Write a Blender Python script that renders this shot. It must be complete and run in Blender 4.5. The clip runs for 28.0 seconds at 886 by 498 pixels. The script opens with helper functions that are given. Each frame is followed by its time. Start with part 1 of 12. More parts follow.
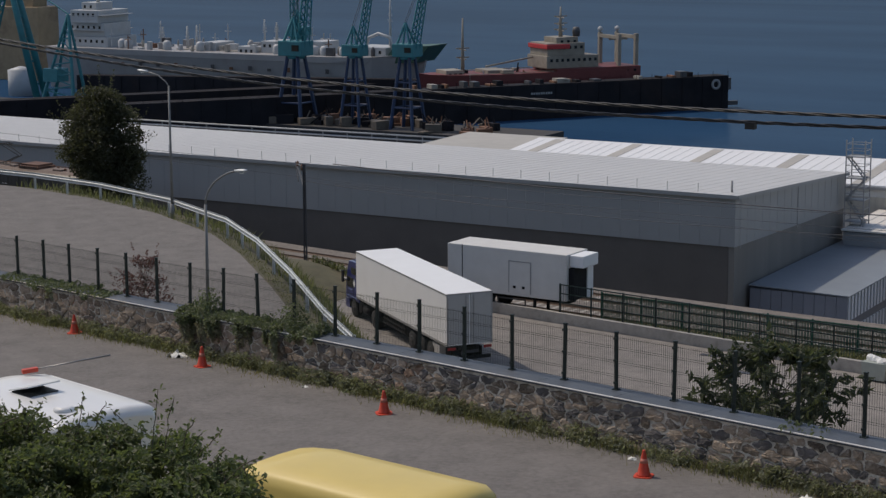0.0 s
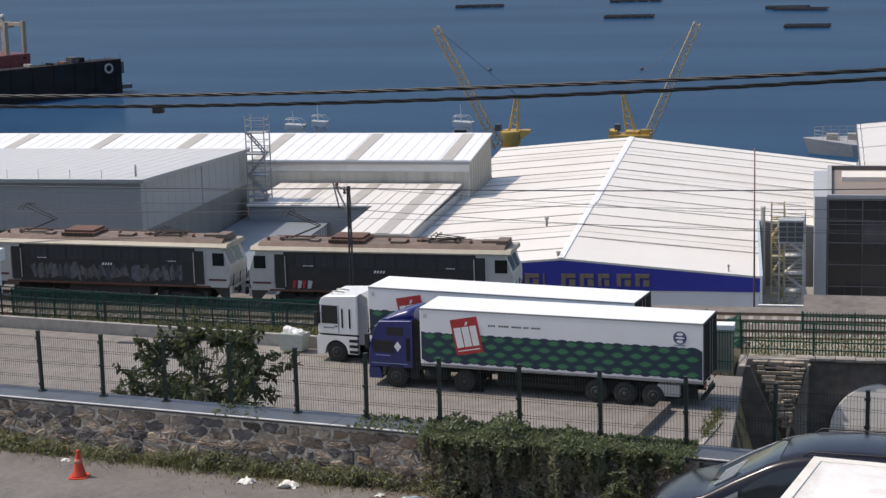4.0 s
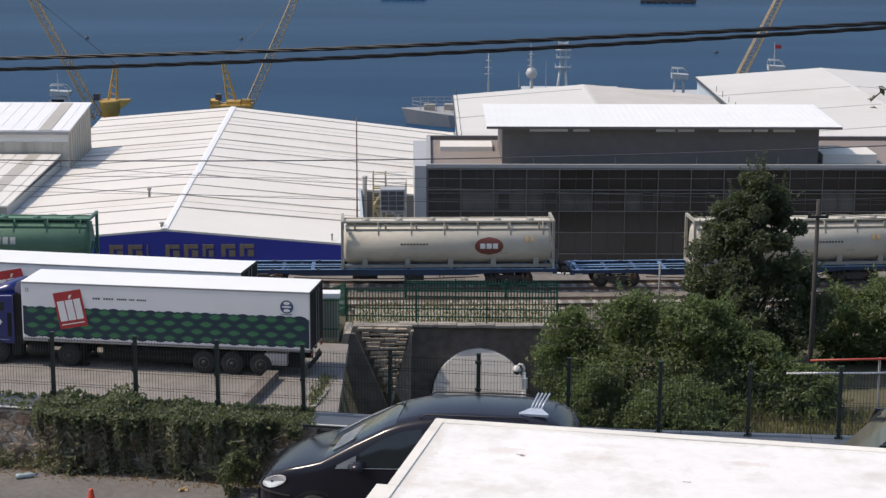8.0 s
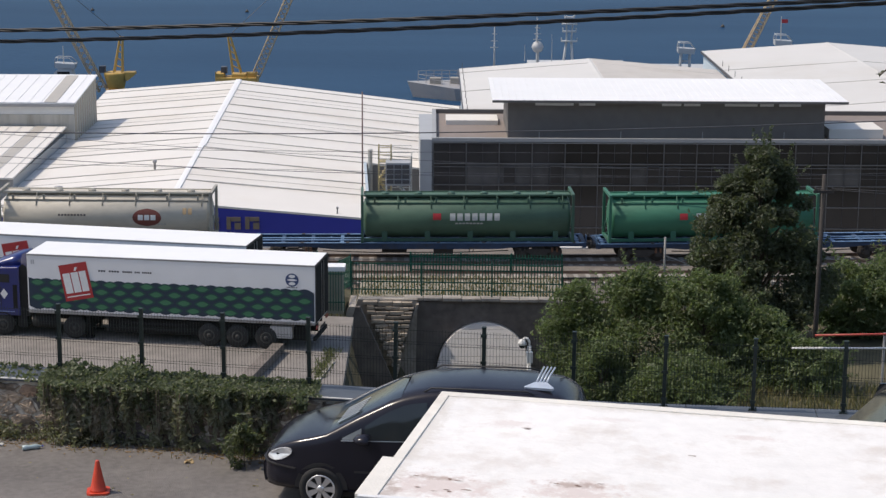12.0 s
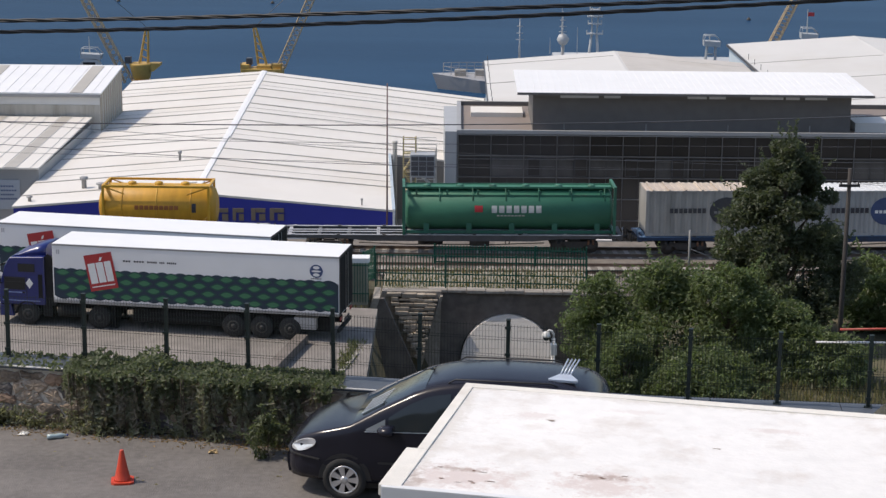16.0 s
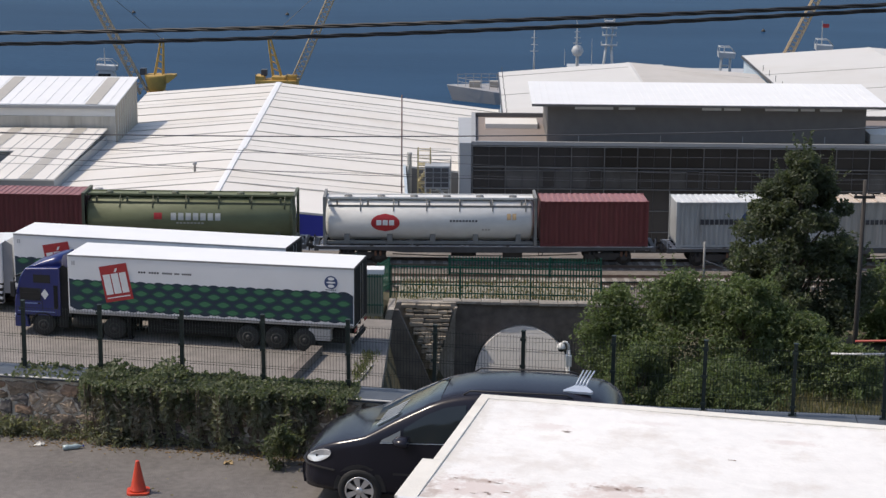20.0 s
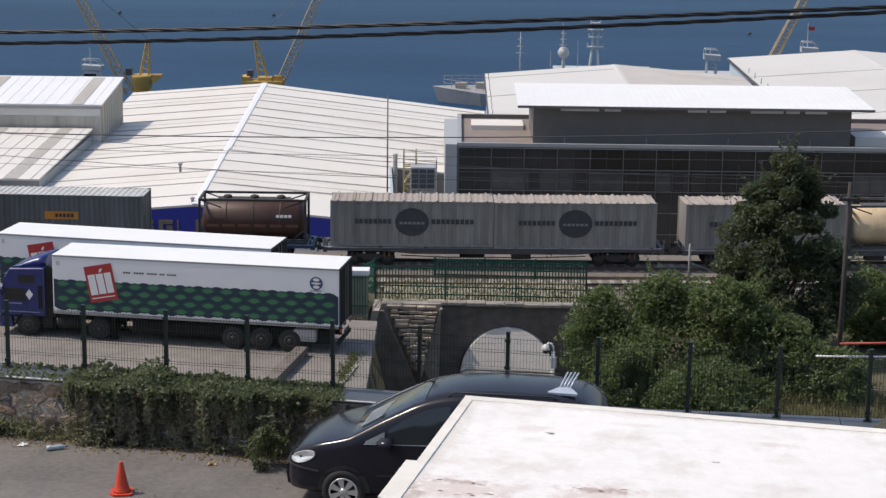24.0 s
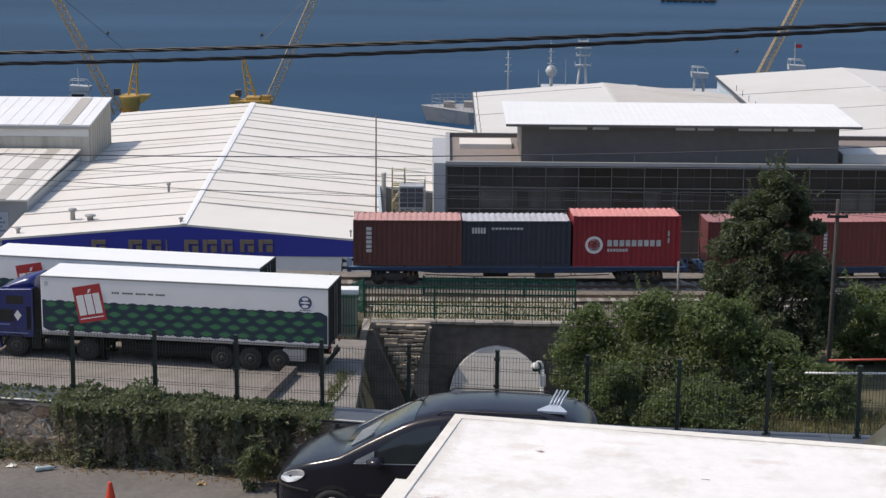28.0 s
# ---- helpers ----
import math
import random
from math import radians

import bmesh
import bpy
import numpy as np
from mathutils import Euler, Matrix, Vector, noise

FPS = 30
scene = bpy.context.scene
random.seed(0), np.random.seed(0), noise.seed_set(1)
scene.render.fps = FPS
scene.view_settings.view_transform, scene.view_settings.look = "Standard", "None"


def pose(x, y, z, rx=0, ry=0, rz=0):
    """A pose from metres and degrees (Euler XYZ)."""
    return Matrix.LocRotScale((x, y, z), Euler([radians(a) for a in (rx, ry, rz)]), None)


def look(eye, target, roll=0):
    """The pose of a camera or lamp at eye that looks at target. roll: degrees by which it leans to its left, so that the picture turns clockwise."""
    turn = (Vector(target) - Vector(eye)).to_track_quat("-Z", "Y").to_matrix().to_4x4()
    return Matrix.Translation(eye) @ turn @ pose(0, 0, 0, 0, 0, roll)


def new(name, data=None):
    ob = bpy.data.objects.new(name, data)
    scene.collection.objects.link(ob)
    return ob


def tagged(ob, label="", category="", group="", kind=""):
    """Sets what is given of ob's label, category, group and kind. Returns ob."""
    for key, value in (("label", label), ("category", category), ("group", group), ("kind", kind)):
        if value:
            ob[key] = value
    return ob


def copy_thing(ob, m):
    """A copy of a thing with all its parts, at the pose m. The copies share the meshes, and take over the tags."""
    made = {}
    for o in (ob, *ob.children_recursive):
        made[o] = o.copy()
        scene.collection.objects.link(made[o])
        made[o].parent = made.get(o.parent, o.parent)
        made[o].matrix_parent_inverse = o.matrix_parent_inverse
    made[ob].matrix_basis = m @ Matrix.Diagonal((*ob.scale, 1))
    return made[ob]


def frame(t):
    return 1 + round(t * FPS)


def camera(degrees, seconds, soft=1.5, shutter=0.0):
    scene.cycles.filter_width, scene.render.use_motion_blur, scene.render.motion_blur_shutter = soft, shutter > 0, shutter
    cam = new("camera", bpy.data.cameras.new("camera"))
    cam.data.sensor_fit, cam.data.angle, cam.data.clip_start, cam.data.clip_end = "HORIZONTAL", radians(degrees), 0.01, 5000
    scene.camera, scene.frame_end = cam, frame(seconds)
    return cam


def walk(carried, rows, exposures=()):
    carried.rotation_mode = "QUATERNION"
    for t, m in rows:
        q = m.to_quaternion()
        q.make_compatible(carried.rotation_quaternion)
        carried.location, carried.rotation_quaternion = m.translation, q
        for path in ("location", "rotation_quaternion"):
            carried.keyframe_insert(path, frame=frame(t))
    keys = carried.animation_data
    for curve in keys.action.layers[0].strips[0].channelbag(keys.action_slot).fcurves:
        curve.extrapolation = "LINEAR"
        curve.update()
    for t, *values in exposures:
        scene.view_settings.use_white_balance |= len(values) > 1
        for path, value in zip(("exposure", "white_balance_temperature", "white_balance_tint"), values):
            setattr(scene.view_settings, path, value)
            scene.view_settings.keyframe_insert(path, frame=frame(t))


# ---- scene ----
cam = camera(26.478, 28.0, soft=1.4)

# seconds, heading to the right of +y, tilt, lean, place of the eye
VIEW = [
    (0, -29.997, -10.234, -0.248, 0.688, -0.317, 32.016), (0.5, -30.227, -9.774, -0.641, 0.570, -0.230, 32.075),
    (1, -30.416, -10.085, -0.509, 0.555, -0.216, 32.073), (1.5, -29.805, -10.037, -0.625, 0.541, -0.187, 32.073),
    (2, -27.212, -10.843, 0.027, 0.525, -0.138, 32.051), (2.5, -24.221, -11.182, -2.960, 0.411, -0.013, 32.019),
    (3, -22.223, -11.370, -2.171, 0.357, 0.108, 31.976), (3.5, -17.481, -11.171, -1.970, 0.293, 0.170, 31.971),
    (4, -11.779, -11.055, -1.618, 0.250, 0.173, 31.989), (4.5, -7.037, -11.195, -1.101, 0.204, 0.240, 31.961),
    (6.5, 1.149, -12.218, 0.009, 0.015, 0.074, 32.001), (7, 1.268, -12.364, 0.341, 0.024, 0.050, 32.012),
    (7.5, 0.944, -12.163, 0.367, 0.021, 0.044, 32.006), (8, 0.566, -12.115, 0.196, 0.022, 0.033, 32.007),
    (8.5, 0.537, -12.116, 0.095, 0.018, 0.019, 32.021), (9, 0.672, -12.315, 0.401, 0.011, 0.026, 32.015),
    (9.5, 0.431, -12.445, 0.113, 0.017, 0.025, 32.007), (10, -0.029, -12.591, 0.071, 0.009, 0.024, 32.011),
    (10.5, 0.172, -12.686, 0.105, 0.013, 0.027, 32.006), (11, 0.227, -12.760, 0.068, 0.004, 0.030, 32.007),
    (11.5, 0.219, -12.813, 0.233, 0.003, 0.022, 32.009), (12, 0.414, -12.916, 0.370, 0.007, 0.010, 32.010),
    (12.5, -0.121, -12.965, 0.001, 0.003, -0.008, 32.008), (13, -0.654, -13.369, 0.064, -0.004, 0.009, 32.003),
    (13.5, -0.551, -13.263, 0.097, -0.003, 0.009, 32.003), (15.5, -0.299, -12.969, 0.433, -0.004, 0.010, 32.008),
    (16, -0.337, -13.160, 0.492, -0.001, 0.018, 32.000), (16.5, -0.060, -12.968, 0.527, -0.011, 0.023, 31.994),
    (17, -0.146, -13.073, 0.516, -0.009, 0.041, 31.989), (17.5, -0.289, -12.931, 0.636, -0.004, -0.002, 32.008),
    (18, -0.316, -12.865, 0.720, -0.013, -0.002, 32.011), (18.5, -0.613, -12.952, 0.568, -0.006, -0.019, 32.018),
    (19, -0.615, -12.941, 0.625, -0.013, -0.025, 32.016), (19.5, -0.671, -12.829, 0.502, -0.009, -0.008, 32.009),
    (20, -0.786, -12.819, 0.427, -0.015, -0.022, 32.010), (20.5, -0.607, -12.749, 0.496, -0.014, 0.003, 32.005),
    (21, -0.471, -12.630, 0.447, -0.010, 0.024, 31.994), (21.5, -0.415, -12.827, 0.636, -0.009, -0.012, 32.001),
    (23.5, -0.231, -12.712, 0.760, -0.003, 0.004, 31.999), (24, -0.340, -12.776, 0.696, -0.002, -0.006, 32.006),
    (24.5, -0.260, -12.681, 0.686, 0.000, 0.011, 31.996), (25, -0.066, -12.584, 0.868, 0.001, 0.023, 31.996),
    (25.5, -0.023, -12.487, 0.774, -0.003, 0.030, 31.989), (26, -0.008, -12.345, 0.943, -0.001, 0.045, 31.989),
    (26.5, -0.074, -12.923, 1.141, -0.001, 0.006, 32.001), (27, -0.031, -12.380, 0.682, 0.001, 0.021, 31.996),
    (27.5, -0.218, -12.260, 0.617, -0.006, 0.012, 31.998), (28, 0.000, -12.200, 0.500, 0.000, 0.000, 32.000),
]


def aim(yaw, tilt, lean, x, y, z):
    a, b = radians(yaw), radians(tilt)
    way = Vector((math.sin(a) * math.cos(b), math.cos(a) * math.cos(b), math.sin(b)))
    return look((x, y, z), Vector((x, y, z)) + way * 10, lean)


walk(cam, [(r[0], aim(*r[1:])) for r in VIEW], [(0, -0.38, 6880, 12), (0.5, 0.04, 6880, 12), (1, 0.22, 6880, 12), (2, 0.45, 6880, 12), (3, 0.47, 6880, 12), (4.5, 0.26, 6880, 12), (6.5, 0.24, 6880, 12), (28, 0.22, 6880, 12)])

# ---- world, sun ----
world = bpy.data.worlds.new("world")
scene.world = world
world.use_nodes = True
_sky = world.node_tree.nodes.new("ShaderNodeTexSky")
_sky.sky_type, _sky.sun_disc = "NISHITA", False
_sky.sun_elevation, _sky.sun_rotation = radians(55.7), radians(-86.6)
_sky.altitude, _sky.air_density, _sky.dust_density = 40, 1.0, 1.6
world.node_tree.links.new(_sky.outputs[0], world.node_tree.nodes["Background"].inputs[0])
world.node_tree.nodes["Background"].inputs[1].default_value = 0.15
sun = new("sun", bpy.data.lights.new("sun", "SUN"))
sun.data.energy, sun.data.angle, sun.data.color = 2.6, radians(0.53), (1.0, 0.93, 0.83)
sun.matrix_world = look((-68, 4, 100), (0, 0, 0))

# ---- materials ----
_mats = {}


def material(name, color, rough=0.6, metal=0.0, grain=8.0, vary=0.12, stain=0.0, stain_color=(0.12, 0.08, 0.05), bump=0.0, bump_scale=40.0,
             random=0.0, island=0.0, coat=0.0, stretch=(1, 1, 1), spec=0.5):
    """A painted, mineral or woody surface: grain at two scales, stains, fine relief, and a shift from piece to piece."""
    if name in _mats:
        return _mats[name]
    m = bpy.data.materials.new(name)
    m.use_nodes = True
    t = m.node_tree
    n, link = t.nodes, t.links.new
    b = n["Principled BSDF"]
    b.inputs["Roughness"].default_value, b.inputs["Metallic"].default_value = rough, metal
    b.inputs["Coat Weight"].default_value = coat
    b.inputs["Specular IOR Level"].default_value = spec
    co = n.new("ShaderNodeTexCoord")
    mp = n.new("ShaderNodeMapping")
    mp.inputs["Scale"].default_value = stretch
    link(co.outputs["Object"], mp.inputs["Vector"])
    fine = n.new("ShaderNodeTexNoise")
    fine.inputs["Scale"].default_value, fine.inputs["Detail"].default_value = grain, 6
    big = n.new("ShaderNodeTexNoise")
    big.inputs["Scale"].default_value, big.inputs["Detail"].default_value = grain * 0.11, 4
    link(mp.outputs[0], fine.inputs["Vector"])
    link(mp.outputs[0], big.inputs["Vector"])
    add = n.new("ShaderNodeMath")
    add.operation = "ADD"
    link(fine.outputs[0], add.inputs[0])
    link(big.outputs[0], add.inputs[1])
    last = add.outputs[0]
    for amount, kind, socket in ((random, "ShaderNodeObjectInfo", "Random"), (island, "ShaderNodeNewGeometry", "Random Per Island")):
        if amount:
            info = n.new(kind)
            mul = n.new("ShaderNodeMath")
            mul.operation, mul.inputs[1].default_value = "MULTIPLY_ADD", amount
            link(info.outputs[socket], mul.inputs[0])
            link(last, mul.inputs[2])
            last = mul.outputs[0]
    span = n.new("ShaderNodeMapRange")
    top = (random + island) * 0.5
    span.inputs["From Min"].default_value, span.inputs["From Max"].default_value = 0.55 + top * 0.4, 1.45 + top * 1.6
    span.inputs["To Min"].default_value, span.inputs["To Max"].default_value = 1 - vary, 1 + vary
    link(last, span.inputs[0])
    mix = n.new("ShaderNodeMix")
    mix.data_type, mix.blend_type = "RGBA", "MULTIPLY"
    mix.inputs["Factor"].default_value = 1.0
    mix.inputs["A"].default_value = (*color, 1)
    link(span.outputs[0], mix.inputs["B"])
    out = mix.outputs["Result"]
    if stain:
        blot = n.new("ShaderNodeTexNoise")
        blot.inputs["Scale"].default_value, blot.inputs["Detail"].default_value, blot.inputs["Roughness"].default_value = grain * 0.3, 8, 0.65
        link(mp.outputs[0], blot.inputs["Vector"])
        ramp = n.new("ShaderNodeMapRange")
        ramp.inputs["From Min"].default_value, ramp.inputs["From Max"].default_value = 0.52, 0.72
        ramp.inputs["To Max"].default_value = stain
        link(blot.outputs[0], ramp.inputs[0])
        over = n.new("ShaderNodeMix")
        over.data_type = "RGBA"
        over.inputs["B"].default_value = (*stain_color, 1)
        link(ramp.outputs[0], over.inputs["Factor"])
        link(out, over.inputs["A"])
        out = over.outputs["Result"]
    link(out, b.inputs["Base Color"])
    if bump:
        relief = n.new("ShaderNodeTexNoise")
        relief.inputs["Scale"].default_value, relief.inputs["Detail"].default_value = bump_scale, 5
        link(co.outputs["Object"], relief.inputs["Vector"])
        bn = n.new("ShaderNodeBump")
        bn.inputs["Strength"].default_value, bn.inputs["Distance"].default_value = bump, 0.02
        link(relief.outputs[0], bn.inputs["Height"])
        link(bn.outputs[0], b.inputs["Normal"])
    _mats[name] = m
    return m


def foliage(name, color, vary=0.45):
    m = material(name, color, rough=0.5, grain=1.2, vary=vary, island=0.9, spec=0.4)
    b = m.node_tree.nodes["Principled BSDF"]
    n, link = m.node_tree.nodes, m.node_tree.links.new
    thin = n.new("ShaderNodeBsdfTranslucent")
    thin.inputs["Color"].default_value = (min(1, color[0] * 1.5), min(1, color[1] * 1.6), color[2], 1)
    both = n.new("ShaderNodeMixShader")
    both.inputs[0].default_value = 0.45
    link(b.outputs[0], both.inputs[1])
    link(thin.outputs[0], both.inputs[2])
    link(both.outputs[0], n["Material Output"].inputs["Surface"])
    return m


def water_material():
    m = bpy.data.materials.new("sea_water")
    m.use_nodes = True
    n, link = m.node_tree.nodes, m.node_tree.links.new
    b = n["Principled BSDF"]
    b.inputs["Roughness"].default_value = 0.22
    b.inputs["IOR"].default_value = 1.33
    b.inputs["Specular IOR Level"].default_value = 0.0
    b.inputs["Coat Weight"].default_value, b.inputs["Coat Roughness"].default_value, b.inputs["Coat IOR"].default_value = 0.12, 0.15, 1.33
    co = n.new("ShaderNodeTexCoord")
    mp = n.new("ShaderNodeMapping")
    mp.inputs["Scale"].default_value = (0.010, 0.038, 1)
    link(co.outputs["Object"], mp.inputs["Vector"])
    drift = n.new("ShaderNodeTexNoise")
    drift.inputs["Scale"].default_value, drift.inputs["Detail"].default_value = 1.0, 8
    link(mp.outputs[0], drift.inputs["Vector"])
    ramp = n.new("ShaderNodeValToRGB")
    ramp.color_ramp.elements[0].position, ramp.color_ramp.elements[0].color = 0.35, (0.0185, 0.052, 0.107, 1)
    ramp.color_ramp.elements[1].position, ramp.color_ramp.elements[1].color = 0.72, (0.0265, 0.069, 0.134, 1)
    link(drift.outputs[0], ramp.inputs[0])
    link(ramp.outputs[0], b.inputs["Base Color"])
    waves = n.new("ShaderNodeTexNoise")
    waves.inputs["Scale"].default_value, waves.inputs["Detail"].default_value = 0.9, 6
    mp2 = n.new("ShaderNodeMapping")
    mp2.inputs["Scale"].default_value = (0.5, 1.0, 1)
    link(co.outputs["Object"], mp2.inputs["Vector"])
    link(mp2.outputs[0], waves.inputs["Vector"])
    bn = n.new("ShaderNodeBump")
    bn.inputs["Strength"].default_value, bn.inputs["Distance"].default_value = 1.0, 0.35
    link(waves.outputs[0], bn.inputs["Height"])
    link(bn.outputs[0], b.inputs["Normal"])
    return m


def glass_material(name, tint, rough=0.05):
    m = bpy.data.materials.new(name)
    m.use_nodes = True
    b = m.node_tree.nodes["Principled BSDF"]
    b.inputs["Base Color"].default_value = (*tint, 1)
    b.inputs["Roughness"].default_value = rough
    b.inputs["IOR"].default_value = 1.5
    return m


# ---- mesh helpers ----
def box(bm, x0, x1, y0, y1, z0, z1, bevel=0.0):
    vs = [bm.verts.new((x, y, z)) for z in (z0, z1) for y in (y0, y1) for x in (x0, x1)]
    fs = [bm.faces.new([vs[i] for i in q]) for q in ((0, 2, 3, 1), (4, 5, 7, 6), (0, 1, 5, 4), (2, 6, 7, 3), (0, 4, 6, 2), (1, 3, 7, 5))]
    if bevel:
        es = list({e for f in fs for e in f.edges})
        bmesh.ops.bevel(bm, geom=es, offset=bevel, segments=2, profile=0.7, affect="EDGES")
    return vs


def prism(bm, outline, axis, a, b):
    """The outline, counter-clockwise pairs in the plane across the axis, drawn out from a to b along it."""
    def at(p, q):
        return {"x": (q, p[0], p[1]), "y": (p[0], q, p[1]), "z": (p[0], p[1], q)}[axis]
    low, high = [bm.verts.new(at(p, a)) for p in outline], [bm.verts.new(at(p, b)) for p in outline]
    n = len(outline)
    fs = [bm.faces.new(low[::-1]), bm.faces.new(high)]
    fs += [bm.faces.new((low[i], low[(i + 1) % n], high[(i + 1) % n], high[i])) for i in range(n)]
    bmesh.ops.recalc_face_normals(bm, faces=fs)
    return low + high


def tube(bm, p, q, r, r2=None, sides=8, caps=True):
    p, q = Vector(p), Vector(q)
    r2 = r if r2 is None else r2
    turn = (q - p).to_track_quat("Z", "Y").to_matrix()
    rings = []
    for c, rad in ((p, r), (q, r2)):
        rings.append([bm.verts.new(c + turn @ Vector((math.cos(k * math.tau / sides) * rad, math.sin(k * math.tau / sides) * rad, 0))) for k in range(sides)])
    for k in range(sides):
        f = bm.faces.new((rings[0][k], rings[0][(k + 1) % sides], rings[1][(k + 1) % sides], rings[1][k]))
        f.smooth = sides > 6
    if caps:
        bm.faces.new(rings[0][::-1])
        bm.faces.new(rings[1])
    return rings


def path_tube(bm, pts, r, sides=6):
    """One tube along a line of points."""
    pts = [Vector(p) for p in pts]
    rings = []
    for i, c in enumerate(pts):
        way = (pts[min(i + 1, len(pts) - 1)] - pts[max(i - 1, 0)]).normalized()
        turn = way.to_track_quat("Z", "Y").to_matrix()
        rings.append([bm.verts.new(c + turn @ Vector((math.cos(k * math.tau / sides) * r, math.sin(k * math.tau / sides) * r, 0))) for k in range(sides)])
    for a, b in zip(rings, rings[1:]):
        for k in range(sides):
            bm.faces.new((a[k], a[(k + 1) % sides], b[(k + 1) % sides], b[k])).smooth = True
    bm.faces.new(rings[0][::-1])
    bm.faces.new(rings[-1])


def sweep(bm, line, outline, close=True):
    """An outline of (across, up) pairs carried along a line of points; across points to the right of the way."""
    line = [Vector(p) for p in line]
    rings = []
    for i, c in enumerate(line):
        way = line[min(i + 1, len(line) - 1)] - line[max(i - 1, 0)]
        right = Vector((way.y, -way.x, 0)).normalized()
        rings.append([bm.verts.new(c + right * u + Vector((0, 0, v))) for u, v in outline])
    n = len(outline)
    fs = []
    for a, b in zip(rings, rings[1:]):
        for k in range(n if close else n - 1):
            fs.append(bm.faces.new((a[k], a[(k + 1) % n], b[(k + 1) % n], b[k])))
    if close:
        fs += [bm.faces.new(rings[0][::-1]), bm.faces.new(rings[-1])]
    bmesh.ops.recalc_face_normals(bm, faces=fs)


def lathe(bm, profile, axis="z", sides=20, center=(0, 0, 0), hollow=False):
    """A profile of (radius, along) pairs turned round an axis; hollow closes it into a ring."""
    cx, cy, cz = center
    rings = []
    for r, h in profile:
        ring = []
        for k in range(sides):
            c, s = math.cos(k * math.tau / sides) * r, math.sin(k * math.tau / sides) * r
            ring.append(bm.verts.new({"z": (cx + c, cy + s, cz + h), "x": (cx + h, cy + c, cz + s), "y": (cx + s, cy + h, cz + c)}[axis]))
        rings.append(ring)
    for a, b in zip(rings, rings[1:] + (rings[:1] if hollow else [])):
        for k in range(sides):
            bm.faces.new((a[k], a[(k + 1) % sides], b[(k + 1) % sides], b[k])).smooth = True
    if not hollow:
        bm.faces.new(rings[0][::-1])
        bm.faces.new(rings[-1])


def mesh(name, bm, mat):
    me = bpy.data.meshes.new(name)
    bm.to_mesh(me)
    bm.free()
    for m in (mat if isinstance(mat, (list, tuple)) else [mat]):
        me.materials.append(m)
    return me


def part(name, bm, mat, parent, label=""):
    ob = new(name, mesh(name, bm, mat))
    ob.parent = parent
    return tagged(ob, label)


def solid(name, bm, mat, label="", category="", group="", kind=""):
    return tagged(new(name, mesh(name, bm, mat)), label, category, group, kind)


def empty(name, m=None, label="", category="", group="", kind=""):
    ob = new(name)
    if m is not None:
        ob.matrix_world = m
    return tagged(ob, label, category, group, kind)


def BM():
    return bmesh.new()

# ---- shared paints and marks ----
FRAME_BLUE = material("wagon_blue_paint", (0.015, 0.036, 0.08), 0.65, grain=3, vary=0.45, stain=0.95, stain_color=(0.035, 0.032, 0.03))
# wagon tops in sun: the brightness is put into these two paler colours
SUNLIT_BLUE = material("sunlit_wagon_blue", (0.10, 0.18, 0.30), 0.55, grain=2.5, vary=0.35, stain=0.7, stain_color=(0.05, 0.05, 0.055))
SUNLIT_GREY = material("sunlit_wagon_grey", (0.34, 0.34, 0.35), 0.55, grain=2.5, vary=0.35, stain=0.7, stain_color=(0.07, 0.065, 0.06))
FRAME_GREY = material("wagon_grime", (0.072, 0.072, 0.074), 0.7, grain=3, vary=0.3, stain=0.5, stain_color=(0.05, 0.04, 0.035))
BOGIE = material("bogie_grime", (0.045, 0.04, 0.036), 0.8, grain=6, vary=0.3)
STEEL = material("bare_steel", (0.32, 0.31, 0.30), 0.4, metal=0.9, grain=6, vary=0.15)
RUST = material("rusty_steel", (0.17, 0.085, 0.05), 0.85, grain=6, vary=0.35)
WORD_MARK = material("weathered_white_lettering", (0.52, 0.53, 0.51), 0.6, grain=4, vary=0.25, stain=0.3, stain_color=(0.25, 0.27, 0.24))
WHITE_MARK = material("white_marking", (0.75, 0.75, 0.73), 0.5, grain=6, vary=0.1)
RED_MARK = material("red_marking", (0.45, 0.03, 0.035), 0.5, grain=6, vary=0.15)
DARK_MARK = material("dark_marking", (0.04, 0.04, 0.05), 0.5, grain=6, vary=0.15)
NAVY_MARK = material("navy_marking", (0.05, 0.08, 0.18), 0.5, grain=6, vary=0.15)
ORANGE_MARK = material("orange_marking", (0.62, 0.25, 0.04), 0.5, grain=6, vary=0.15)
BLACK_RUBBER = material("black_rubber", (0.02, 0.02, 0.021), 0.75, grain=8, vary=0.2)
CAB_GLASS = glass_material("cab_glass", (0.015, 0.018, 0.02), 0.08)


def bars(bm, x0, x1, z0, z1, y, n, gap=0.22, lean=0.0):
    """A line of writing too small to read, as plain upright bars."""
    w = (x1 - x0) / n
    for k in range(n):
        a = x0 + k * w
        vs = [bm.verts.new(p) for p in ((a, y, z0), (a + w * (1 - gap), y, z0), (a + w * (1 - gap) + lean, y, z1), (a + lean, y, z1))]
        bm.faces.new(vs)


def disc(bm, x, z, rx, rz, y, n=24):
    bm.faces.new([bm.verts.new((x + math.cos(k * math.tau / n) * rx, y, z + math.sin(k * math.tau / n) * rz)) for k in range(n)])



# ---- the lie of the land ----
SEA, QUAY, LOT, ROAD, RAMP = -1.5, 1.0, 8.8, 22.0, 16.3


